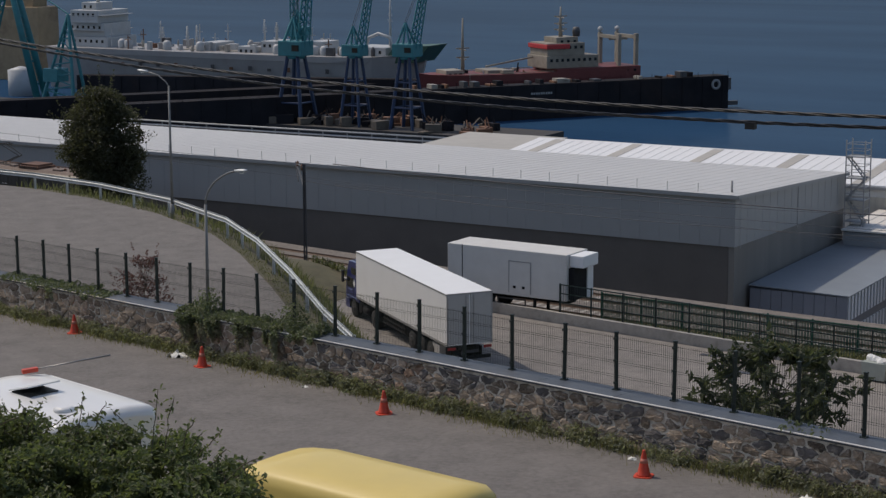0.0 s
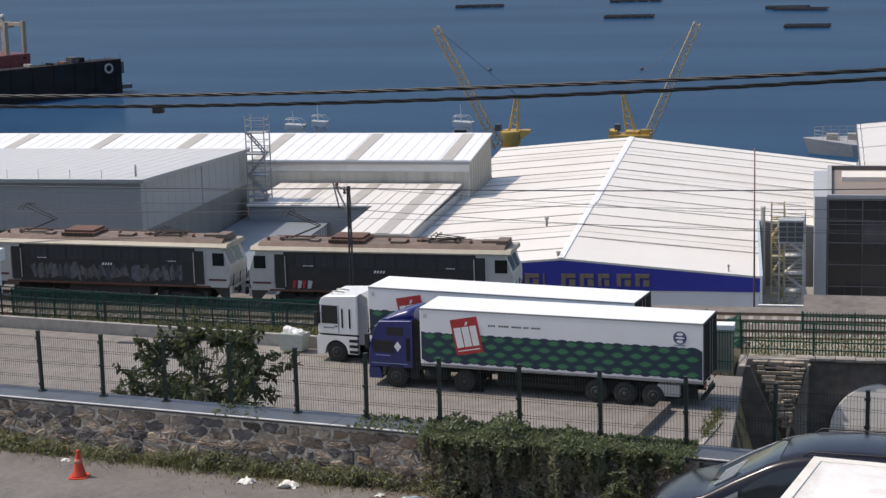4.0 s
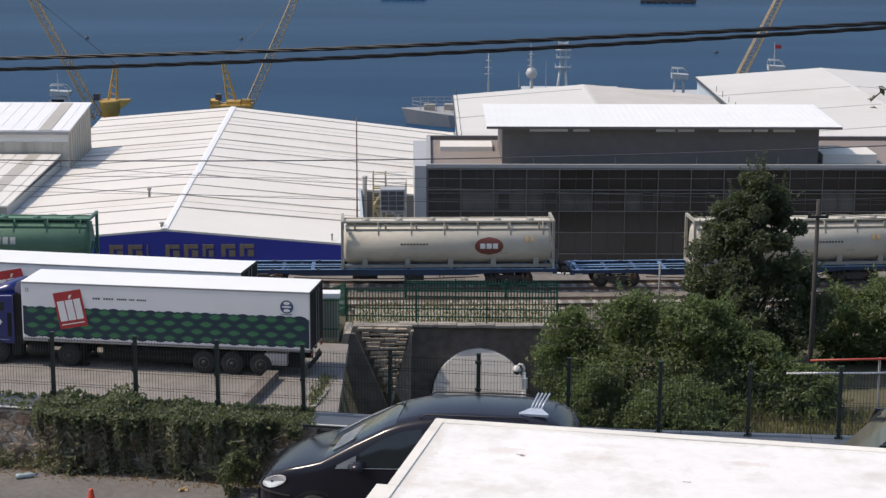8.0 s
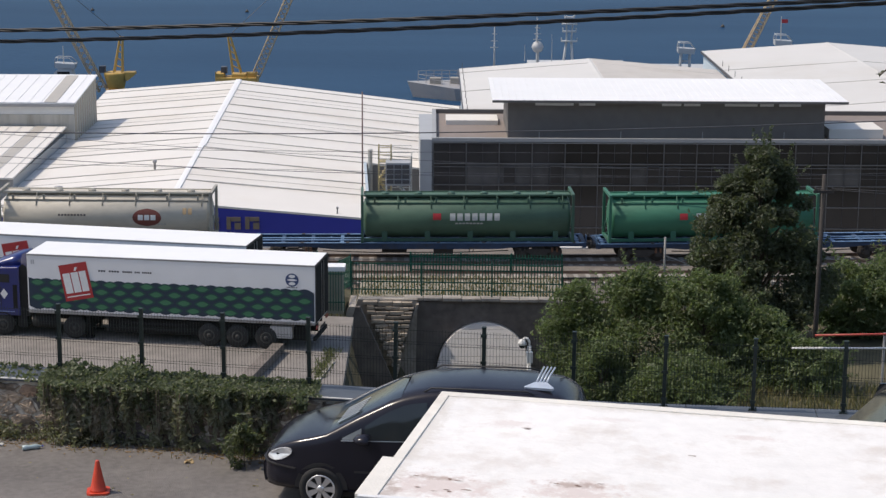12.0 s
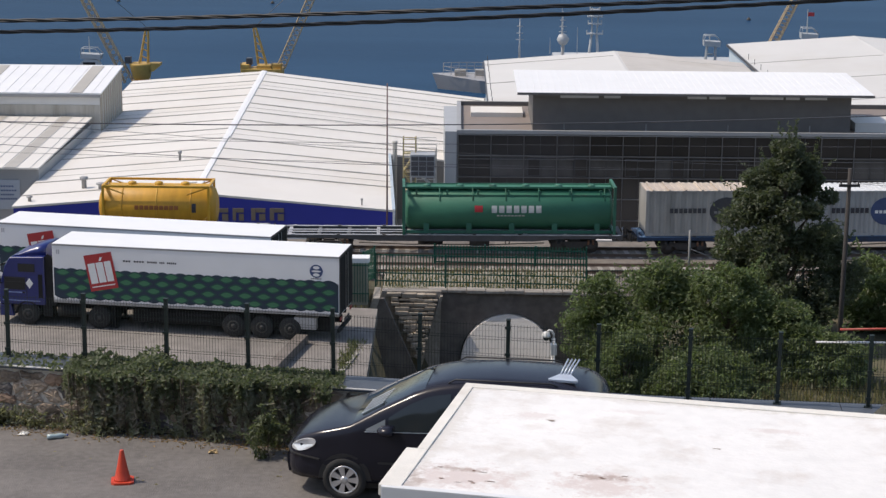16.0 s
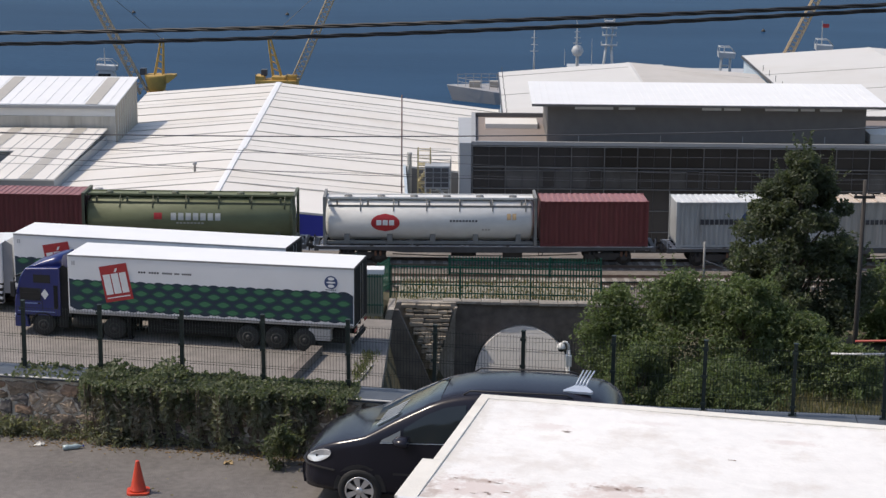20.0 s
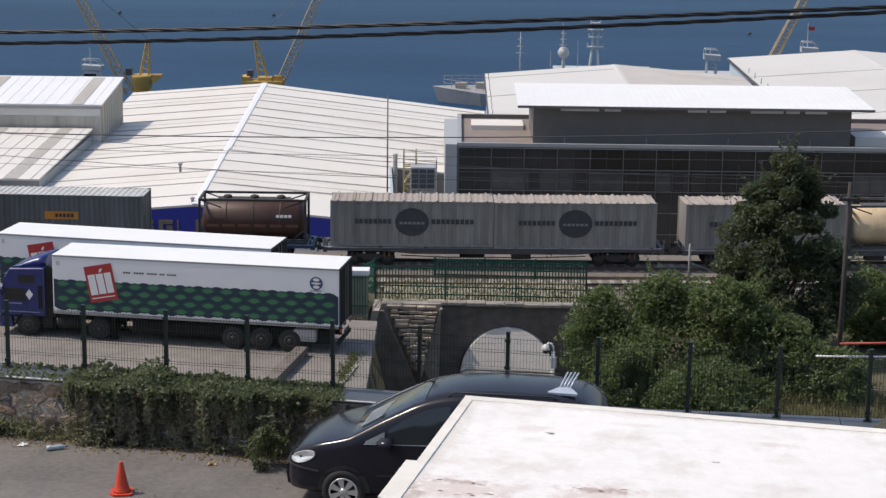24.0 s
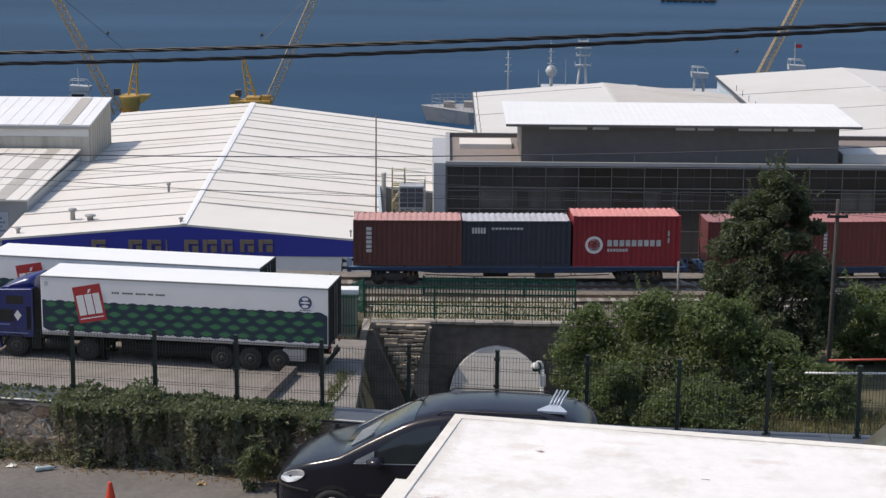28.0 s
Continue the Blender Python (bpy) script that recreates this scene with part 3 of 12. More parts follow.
def tall_shed():
    th = empty("shed", None, "tall shed with white pitched roof and skylight strips", "warehouse")
    x0, x1 = -81.0, -28.6
    bm = BM()
    prism(bm, [(150, QUAY), (160, QUAY), (160, 10.22), (150, 9.4)], "x", x0, x1)
    part("wall", bm, PALE_CLAD, th, "rain-streaked pale cladding")
    bm = BM()
    prism(bm, [(150.05, QUAY), (159.95, QUAY), (159.95, 10.20), (150.05, 9.38)], "x", x1 + 0.004, x1 + 0.05)
    part("gable", bm, material("tan_gable_cladding", (0.33, 0.29, 0.23), 0.65, grain=1.2, vary=0.12, stain=0.3, stain_color=(0.22, 0.19, 0.15), stretch=(1, 1, 0.15)), th, "dull tan gable end")
    for k in range(9):
        bm = BM()
        box(bm, x1 + 0.05, x1 + 0.075, 151 + k, 151.04 + k, 6.0, 9.4 + 0.082 * (k + 1))
        part("gable_rib", bm, PALE_CLAD, th)
    # lower flat roof beyond the shed's far end
    bm = BM()
    box(bm, x0 - 11, x0 - 0.2, 150.5, 166, QUAY, 9.3)
    part("annex", bm, PALE_CLAD, th)
    bm = BM()
    prism(bm, [(150.3, 9.3), (166.2, 9.6), (166.2, 9.72), (150.3, 9.42)], "x", x0 - 11.2, x0 - 0.15)
    part("annex_roof", bm, SKYLIGHT, th, "low dull beige roof")
    bm = BM()
    prism(bm, [(149.8, 9.42), (160.2, 10.28), (160.2, 10.40), (149.8, 9.54)], "x", x0 - 0.2, x1 + 0.15)
    part("roof", bm, WHITE_ROOF, th)
    for k in range(7):
        x = -30.45 - k * 8.05
        bm = BM()
        prism(bm, [(149.8, 9.55), (159.7, 10.37), (159.7, 10.40), (149.8, 9.58)], "x", x - 0.5, x + 0.5)
        part("skylight", bm, SKYLIGHT, th)
    for k in range(52):
        x = -29.2 - k * 1.0
        bm = BM()
        prism(bm, [(149.8, 9.545), (159.7, 10.365), (159.7, 10.385), (149.8, 9.565)], "x", x - 0.025, x + 0.025)
        part("roof_rib", bm, WHITE_ROOF, th)
    bm = BM()
    box(bm, x0, x1 - 0.02, 149.95, 149.998, 7.0, 8.55)
    part("lower_band", bm, STREAKED, th, "dirt-streaked lower cladding")
    bm = BM()
    box(bm, x0, x1 + 0.1, 149.7, 149.9, 9.2, 9.4)
    part("gutter", bm, MULLION, th)
    return th


def low_shed():
    th = empty("shed", None, "low shed with pale roof and dull skylight strips", "warehouse")
    x0, x1 = -34.3, -29.25
    bm = BM()
    box(bm, x0, x1, 130, 149.7, QUAY - 0.2, 7.05)
    part("wall", bm, GREY_CLAD, th, "blue-grey front wall")
    bm = BM()
    prism(bm, [(129.7, 7.1), (149.7, 7.5), (149.7, 7.62), (129.7, 7.22)], "x", x0 - 0.1, x1 + 0.05)
    part("roof", bm, CREAM_ROOF, th)
    bm = BM()
    box(bm, -44.5, x0 - 0.02, 140.3, 149.7, QUAY - 0.2, 7.2)
    part("rear_wall", bm, GREY_CLAD, th)
    bm = BM()
    prism(bm, [(140.0, 7.306), (149.7, 7.5), (149.7, 7.62), (140.0, 7.426)], "x", -44.6, x0 - 0.12)
    part("rear_roof", bm, CREAM_ROOF, th)
    for x in (-36.4, -40.6):
        bm = BM()
        prism(bm, [(140.0, 7.43), (149.7, 7.625), (149.7, 7.65), (140.0, 7.455)], "x", x - 0.42, x + 0.42)
        part("skylight", bm, SKYLIGHT, th)
    for x in (-31.2,):
        bm = BM()
        prism(bm, [(129.7, 7.225), (149.7, 7.625), (149.7, 7.65), (129.7, 7.25)], "x", x - 0.42, x + 0.42)
        part("skylight", bm, SKYLIGHT, th)
    for k in range(10):
        x = x0 - 0.6 - k * 0.98
        bm = BM()
        prism(bm, [(140.0, 7.428), (149.7, 7.622), (149.7, 7.65), (140.0, 7.456)], "x", x - 0.025, x + 0.025)
        part("roof_rib", bm, GREY_ROOF, th)
    for k in range(5):
        x = x0 + 0.6 + k * 0.98
        bm = BM()
        prism(bm, [(129.7, 7.222), (149.7, 7.622), (149.7, 7.65), (129.7, 7.25)], "x", x - 0.025, x + 0.025)
        part("roof_rib", bm, GREY_ROOF, th)
    bm = BM()
    box(bm, -34.0, -30.6, 129.9, 129.97, 4.2, 6.3)
    sg = part("sign_board", bm, material("sign_grey", (0.33, 0.37, 0.42), 0.6, grain=2), th)
    for r in range(4):
        bm = BM()
        bars(bm, -33.1, -31.0 + 0.2 * (r % 2), 5.80 - r * 0.30, 5.92 - r * 0.30, 129.89, 11 + r, 0.3)
        part("text_bar", bm, NAVY_MARK, sg)
    bm = BM()
    disc(bm, -33.5, 5.3, 0.14, 0.34, 129.89, 12)
    part("emblem", bm, NAVY_MARK, sg)
    return th


tall_shed()
low_shed()


def lean_to():
    th = empty("lean_to", None, "blue-grey corrugated lean-to beside the warehouse", "shed")
    x0, x1, y0, y1 = -45.2, -38.1, 121.9, 144
    bm = BM()
    box(bm, x0, x1 - 0.1, y0 + 0.1, y1, QUAY - 0.2, 5.95)
    part("wall", bm, material("slate_grey_sheet", (0.15, 0.155, 0.17), 0.6, grain=1.2, vary=0.15), th)
    bm = BM()
    prism(bm, [(x0, 6.1), (x1 + 0.1, 5.95), (x1 + 0.1, 6.03), (x0, 6.18)], "y", y0 - 0.1, y1)
    part("roof", bm, material("blue_grey_roof", (0.22, 0.245, 0.27), 0.5, grain=0.6, vary=0.1, stain=0.2, stain_color=(0.25, 0.26, 0.28)), th)
    for z0, z1 in ((4.2, 5.9), (1.3, 3.6)):
        for k in range(30):
          y = y0 + 0.2 + k * 0.73
          bm = BM()
          box(bm, x1 - 0.1, x1 - 0.02, y, y + 0.40, z0, z1)
          part("side_sheet", bm, material("pale_blue_sheet", (0.56, 0.58, 0.61), 0.5, grain=1), th)
    for k in range(9):
        x = x0 + 0.05 + k * 0.78
        bm = BM()
        box(bm, x, x + 0.75, y0 - 0.02, y0 + 0.1, 1.2, 5.9)
        part("front_sheet", bm, material("slate_blue_sheet", (0.23, 0.24, 0.28), 0.5, grain=1, vary=0.12, random=0.4, stain=0.3, stain_color=(0.17, 0.17, 0.18)), th)
    return th


lean_to()


def office_building():
    th = empty("office_building", None, "dark glass-fronted office building with flat roof", "office building")
    x0, x1, y0, y1, z1 = 0.15, 39.0, 135.0, 149.0, 9.2
    bm = BM()
    box(bm, x0 + 0.2, x1, y0 + 0.25, y1, QUAY - 0.2, 8.95)
    part("core", bm, SLATE_WALL, th)
    cols, rows, w, h = 16, 5, 2.40, 1.585
    for i in range(cols):
        for j in range(rows):
            bm = BM()
            xa, za = x0 + 0.08 + i * w, QUAY + 0.1 + j * h
            box(bm, xa + 0.05, xa + w - 0.05, y0 + 0.1, y0 + 0.16, za + 0.05, za + h - 0.05)
            part("pane", bm, ROOM_PANE if j == 3 and i in (1, 2, 3, 4, 6, 9, 12) else PANE, th)
    for j in range(rows + 1):
        bm = BM()
        box(bm, x0, x1, y0, y0 + 0.12, QUAY + 0.07 + j * h, QUAY + 0.13 + j * h)
        part("transom", bm, MULLION if j == rows else BRONZE, th)
    for i in range(cols + 1):
        bm = BM()
        xa = x0 + 0.08 + i * w
        box(bm, xa - 0.025, xa + 0.025, y0 + 0.02, y0 + 0.11, QUAY + 0.1, QUAY + 0.1 + rows * h)
        part("mullion", bm, BRONZE, th)
    # narrow opening lights: dark panes in thin frames, some a little open
    for i, off, tilt in ((2, 0.3, 0.0), (3, 1.3, 0.12), (5, 0.2, 0.0), (6, 1.2, 0.1), (7, 0.25, 0.0), (8, 1.1, 0.0), (10, 0.4, 0.1)):
        xa, za = x0 + 0.08 + i * w + off, QUAY + 0.1 + 3 * h + 0.12
        bm = BM()
        for a in (xa, xa + 0.86):
            box(bm, a, a + 0.04, y0 + 0.03 - tilt, y0 + 0.095, za, za + 1.3)
        box(bm, xa + 0.04, xa + 0.86, y0 + 0.03 - tilt, y0 + 0.095, za + 1.26, za + 1.3)
        box(bm, xa + 0.04, xa + 0.86, y0 + 0.03 - tilt, y0 + 0.095, za, za + 0.04)
        sash = part("sash", bm, DARK_METAL, th)
        bm = BM()
        box(bm, xa + 0.04, xa + 0.86, y0 + 0.045 - tilt, y0 + 0.07 - tilt, za + 0.04, za + 1.26)
        part("opening_light", bm, PANE, sash)
    for i in range(cols):
        bm = BM()
        xa = x0 + 0.08 + i * w + w / 2
        box(bm, xa - 0.015, xa + 0.015, y0 + 0.05, y0 + 0.1, QUAY + 0.1, QUAY + 0.1 + rows * h)
        part("thin_mullion", bm, DARK_METAL, th)
    bm = BM()
    box(bm, x0, x1, y0 - 0.02, y0 + 0.06, QUAY + 0.32 + 3 * h + 1.1, QUAY + 0.36 + 3 * h + 1.1)
    part("transom", bm, BRONZE, th)
    bm = BM()
    box(bm, 4.9, 9.8, y0 - 0.03, y0 + 0.02, QUAY + 0.1, QUAY + 2.1)
    part("entrance", bm, DARK_METAL, th)
    for y in (y0, y1 - 0.3):
        bm = BM()
        box(bm, x0, x1, y, y + 0.3, 8.95, z1 + 0.12)
        part("parapet", bm, MULLION if y == y0 else SLATE_WALL, th)
    bm = BM()
    box(bm, x0 - 0.02, x0 + 0.3, y0 + 0.3, y1 - 0.3, 8.95, z1 + 0.12)
    part("parapet", bm, MULLION, th)
    bm = BM()
    box(bm, x0 - 0.01, x0 + 0.2, y0 + 0.2, y1, QUAY - 0.2, 8.95)
    part("side_wall", bm, MULLION, th)
    bm = BM()
    prism(bm, [(-0.72, y0 + 0.02), (x0 - 0.02, y0 + 0.02), (x0 - 0.02, y1 - 2), (-0.9, y1 - 2)], "z", QUAY - 0.2, 9.2)
    part("corner_pier", bm, PALE_GREY, th, "light grey clad corner")
    bm = BM()
    box(bm, x0 + 0.3, x1, y0 + 0.3, y1 - 0.3, 8.95, 9.0)
    part("flat_roof", bm, material("roof_felt", (0.22, 0.185, 0.165), 0.8, grain=1), th)
    bm = BM()
    box(bm, 1.2, 5.2, y0 + 8, y0 + 11, 9.0, 9.35)
    part("roof_slab", bm, CREAM_ROOF, th)
    bm = BM()
    box(bm, 5.7, 29.0, 136.9, 145.4, 9.0, 11.8)
    top = part("penthouse", bm, SLATE_WALL, th, "slate grey roof storey")
    # clerestory: the bright sky in its openings is put in as white colour
    for xa, xb in ((7.7, 10.5), (10.9, 12.1), (17.0, 18.4), (18.6, 19.8), (21.6, 24.0), (24.2, 25.2), (25.6, 27.2)):
        bm = BM()
        box(bm, xa, xb, 136.86, 136.9, 11.46, 11.66)
        part("clerestory", bm, WHITE_WALL, top)
    bm = BM()
    prism(bm, [(135.6, 11.88), (146.2, 12.12), (146.2, 12.24), (135.6, 12.02)], "x", 4.5, 30.4)
    part("canopy", bm, WHITE_ROOF, th, "flat white canopy roof")
    bm = BM()
    box(bm, 4.5, 30.4, 135.52, 135.6, 11.84, 12.02)
    part("canopy_edge", bm, SLATE_WALL, th)
    for k in range(51):
        bm = BM()
        prism(bm, [(135.62, 12.024), (146.1, 12.242), (146.1, 12.262), (135.62, 12.044)], "x", 4.8 + k * 0.5, 4.84 + k * 0.5)
        part("canopy_rib", bm, WHITE_ROOF, th)
    for x in (8.0, 14.0, 20.0, 26.0):
        bm = BM()
        tube(bm, (x, 136.6, 9.0), (x, 136.6, 9.6), 0.03, sides=5)
        part("roof_stub", bm, MULLION, th)
    bm = BM()
    box(bm, 29.5, 33.5, 137.5, 141, 9.0, 9.7)
    part("roof_hatch", bm, CREAM_ROOF, th)
    return th


office_building()
# cooling unit on the stair landing between the buildings
_cu = empty("cooling_unit", pose(-2.2, 127.0, 0), "dark louvred cooling unit on a steel frame", "cooling unit")
_bm = BM()
box(_bm, -0.85, 0.85, 0.1, 1.4, 7.3, 8.9, 0.04)
part("casing", _bm, PALE_GREY, _cu)
for k in range(3):
    for j in range(4):
        _bm = BM()
        box(_bm, -0.78 + k * 0.54, -0.30 + k * 0.54, 0.04, 0.098, 7.45 + j * 0.35, 7.72 + j * 0.35)
        part("louvre", _bm, DARK_METAL, _cu)
for x in (-0.8, 0.8):
    for y in (0.2, 1.3):
        _bm = BM()
        box(_bm, x - 0.04, x + 0.04, y - 0.04, y + 0.04, QUAY, 7.3)
        part("frame_leg", _bm, PALE_STEEL, _cu)
_fl = empty("flue", pose(-4.5, 139.5, QUAY), "pale tall steel flue beside the stair tower", "flue")
_bm = BM()
lathe(_bm, [(0.17, 0), (0.17, 6.5), (0.2, 6.52), (0.2, 6.7)], sides=12)
part("pipe", _bm, PALE_STEEL, _fl)


def rear_warehouse(x0, x1, y0, y1, e, a, label, dirty=False):
    th = empty("warehouse", None, label, "warehouse", "cream gabled warehouses")
    xm = (x0 + x1) / 2
    bm = BM()
    prism(bm, [(x0 + 0.2, QUAY), (x1 - 0.2, QUAY), (x1 - 0.2, e - 0.1), (xm, a - 0.1), (x0 + 0.2, e - 0.1)], "y", y0 + 0.1, y1 - 0.1)
    part("wall", bm, material("pale_blue_wall", (0.46, 0.54, 0.60), 0.6, grain=0.6), th, "pale blue painted walls")
    bm = BM()
    prism(bm, [(x0, e), (xm, a), (x1, e), (x1, e - 0.12), (xm, a - 0.12), (x0, e - 0.12)][::-1], "y", y0, y1)
    part("roof", bm, REAR_ROOF, th)
    if dirty:
        bm = BM()
        prism(bm, [(xm + 0.3, a - 0.012), (x1, e + 0.012), (x1, e + 0.03), (xm + 0.3, a + 0.008)], "y", y0 + 0.02, y1 - 0.02)
        part("roof_sheeting", bm, material("dusty_tan_sheet", (0.50, 0.47, 0.43), 0.75, grain=0.5, vary=0.12, stain=0.5, stain_color=(0.40, 0.36, 0.30)), th, "dusty tan sheeting on one slope")
    bm = BM()
    prism(bm, [(xm - 0.3, a - 0.02), (xm, a + 0.03), (xm + 0.3, a - 0.02)][::-1], "y", y0, y1)
    part("ridge_cap", bm, REAR_ROOF, th)
    for k in range(3):
        y = y0 + 10 + k * 13
        for p, q in (((x0, e), (xm - 0.3, a - 0.03)), ((xm + 0.3, a - 0.03), (x1, e))):
            bm = BM()
            prism(bm, [(p[0], p[1] + 0.005), (q[0], q[1] + 0.005), (q[0], q[1] + 0.05), (p[0], p[1] + 0.05)], "y", y - 0.06, y + 0.06)
            part("seam", bm, SEAM, th)
    bm = BM()
    box(bm, x0 - 0.12, x0 + 0.02, y0, y1, e - 0.25, e - 0.02)
    part("gutter", bm, DARK_METAL, th)
    for k in range(10):
        bm = BM()
        tube(bm, (x0 + 0.3, y0 + 3 + k * 4, e), (x0 + 0.3, y0 + 3 + k * 4, e + 0.6), 0.03, sides=5)
        part("roof_post", bm, DARK_METAL, th)
    return th


rear_warehouse(2.9, 29.0, 150.5, 190, 7.2, 8.3, "cream gabled warehouse with pale blue side wall", True)
rear_warehouse(29.3, 56.4, 151, 203, 7.55, 8.55, "larger cream gabled warehouse behind the office")

# ---- ships, cranes, rafts ----
TEAL = material("teal_crane_paint", (0.022, 0.18, 0.21), 0.5, grain=1, vary=0.2, stain=0.4, stain_color=(0.06, 0.10, 0.11))
JETTY = material("dark_jetty_concrete", (0.045, 0.042, 0.04), 0.9, grain=0.6, vary=0.3, stain=0.4, stain_color=(0.11, 0.075, 0.05))
JETTY_TAN = material("grey_brown_scrap_paint", (0.13, 0.105, 0.08), 0.7, grain=2, vary=0.3, stain=0.5, stain_color=(0.06, 0.04, 0.03))
# blue of the crane legs, with the shade on them darkened into it
SHADED_NAVY = material("shaded_navy_crane_paint", (0.014, 0.034, 0.085), 0.5, grain=1, vary=0.2)
DOCK_BLACK = material("black_dock_steel", (0.022, 0.021, 0.024), 0.9, spec=0.1, grain=0.4, vary=0.4, stain=0.4, stain_color=(0.05, 0.035, 0.028))
HULL_GREY = material("grey_hull_paint", (0.31, 0.30, 0.295), 0.5, grain=0.5, vary=0.12, stain=0.3, stain_color=(0.2, 0.15, 0.12))
HULL_RED = material("oxide_red_hull", (0.15, 0.03, 0.03), 0.6, grain=0.5, vary=0.25, stain=0.4, stain_color=(0.1, 0.04, 0.03))
SHIP_WHITE = material("ship_white", (0.42, 0.43, 0.435), 0.5, grain=0.8, vary=0.1, stain=0.35, stain_color=(0.4, 0.32, 0.24))
SHIP_CREAM = material("ship_cream", (0.34, 0.31, 0.265), 0.55, grain=0.8, vary=0.15, stain=0.4, stain_color=(0.25, 0.16, 0.09))
TRAWL_TAN = material("weathered_trawler_paint", (0.27, 0.24, 0.195), 0.6, grain=1.2, vary=0.25, stain=0.55, stain_color=(0.14, 0.09, 0.055))
CRANE_YELLOW = material("crane_yellow", (0.50, 0.31, 0.075), 0.6, grain=1.2, vary=0.25, stain=0.6, stain_color=(0.3, 0.15, 0.05))
RAFT_WOOD = material("raft_timber", (0.035, 0.035, 0.038), 0.9, grain=1, vary=0.3)


def hull(bm, L, beam, z0, z1, bow=0.22, flare=1.25):
    """A ship's hull from stern (-L/2) to bow (L/2), narrowing to the stem and flaring to the deck."""
    rings = []
    for k in range(13):
        u = k / 12
        w = beam / 2 * (1 if u < 1 - bow else math.sqrt(max(0.0, 1 - ((u - 1 + bow) / bow) ** 2)) * 0.96 + 0.04) * (0.85 if u == 0 else 1)
        sheer = (max(0, u - 0.6) * 2.5) ** 2 * (z1 - z0) * 0.22
        x = -L / 2 + u * L
        rake = max(0, u - 0.85) * L * 0.22
        rings.append([bm.verts.new(p) for p in ((x, -w / flare, z0), (x + rake, -w, z1 + sheer), (x + rake, w, z1 + sheer), (x, w / flare, z0))])
    for a, b in zip(rings, rings[1:]):
        for i in range(4):
            bm.faces.new((a[i], b[i], b[(i + 1) % 4], a[(i + 1) % 4]))
    bm.faces.new(rings[0])
    bm.faces.new(rings[-1][::-1])
    bmesh.ops.recalc_face_normals(bm, faces=bm.faces[:])


def lattice(bm, p, q, w, n, r=0.08, taper=1.0):
    """A square lattice boom from p to q."""
    p, q = Vector(p), Vector(q)
    turn = (q - p).to_track_quat("Z", "Y").to_matrix()
    prev = None
    for k in range(n + 1):
        c = p.lerp(q, k / n)
        s = w / 2 * (1 - (1 - taper) * k / n)
        ring = [c + turn @ Vector((a * s, b * s, 0)) for a, b in ((-1, -1), (1, -1), (1, 1), (-1, 1))]
        if prev:
            for i in range(4):
                tube(bm, prev[i], ring[i], r, sides=4)
                tube(bm, prev[i], ring[(i + 1) % 4], r * 0.6, sides=4)
        prev = ring


def floating_dock():
    th = empty("floating_dock", None, "long black steel floating dock with weathered walls", "floating dock")
    a, b = Vector((-118, 301)), Vector((-150, 255))
    d = (b - a).normalized()
    ang = math.degrees(math.atan2(d.y, d.x))
    th.matrix_world = pose(a.x, a.y, SEA, 0, 0, ang)
    # along +x: away from the seaward end; +y here points to the camera's side
    for y in (0, -26):
        bm = BM()
        reach = 105 if y == 0 else 150
        top = 5.6 if y == 0 else 4.4
        box(bm, 0 if y == 0 else 4, reach, y - 2, y + 1.5, -2, top)
        for k in range(26 if y == 0 else 36):
            box(bm, 5 + k * 4 - 4 * (y == 0), 5.25 + k * 4 - 4 * (y == 0), y + 1.5, y + 1.62, -1, top - 0.2)
        part("wing_wall", bm, DOCK_BLACK, th)
        if y == 0:
            bm = BM()
            for k in range(reach // 3):
                tube(bm, (k * 3, y + 1.3, top), (k * 3, y + 1.3, top + 0.8), 0.04, sides=4)
            tagged(part("railing", bm, DOCK_BLACK, th), kind="stuff")
            rng = random.Random(9)
            for k in range(22):
                bm = BM()
                x = rng.uniform(0.5, 60)
                box(bm, x, x + rng.uniform(0.4, 2.0), y - 1.2, y + 0.6, top, top + rng.uniform(0.25, 1.0), 0.05)
                part("wall_gear", bm, (DOCK_BLACK, RUST, SHIP_CREAM, DARK_METAL)[k % 4], th)
    bm = BM()
    box(bm, 3, 120, -24, -2, -2, 0.6)
    part("pontoon", bm, DOCK_BLACK, th)
    bm = BM()
    box(bm, -2.2, 0, 0.2, 1.2, 0.5, 1.2)
    box(bm, -0.5, 0.02, -0.5, 1.55, 3.2, 5.2)
    part("end_platform", bm, DARK_METAL, th)
    bm = BM()
    bars(bm, 34, 38, 4.0, 4.35, 1.64, 9, 0.3)
    part("lettering", bm, HULL_GREY, th)
    bm = BM()
    lathe(bm, [(0.5, -0.06), (0.9, -0.06), (0.9, 0.06), (0.5, 0.06)], "y", 18, (2.6, 1.66, 4.2), hollow=True)
    part("ring_mark", bm, HULL_GREY, th, "white ring mark on the dock end")
    return th


floating_dock()
# dark wall of the neighbouring dock, under the grey ship
_d = empty("dock_wall", pose(-160, 271, SEA), "black steel side of a second floating dock", "floating dock")
_bm = BM()
prism(_bm, [(-75, 0), (0, 0), (0, 5.4), (-75, 3.2)], "y", 0, 2.5)
part("wing_wall", _bm, DOCK_BLACK, _d)
for k in range(18):
    _bm = BM()
    box(_bm, -73 + k * 4.2, -72.7 + k * 4.2, -0.12, -0.002, 0, 3.1 + 0.12 * k)
    part("wall_rib", _bm, DOCK_BLACK, _d)


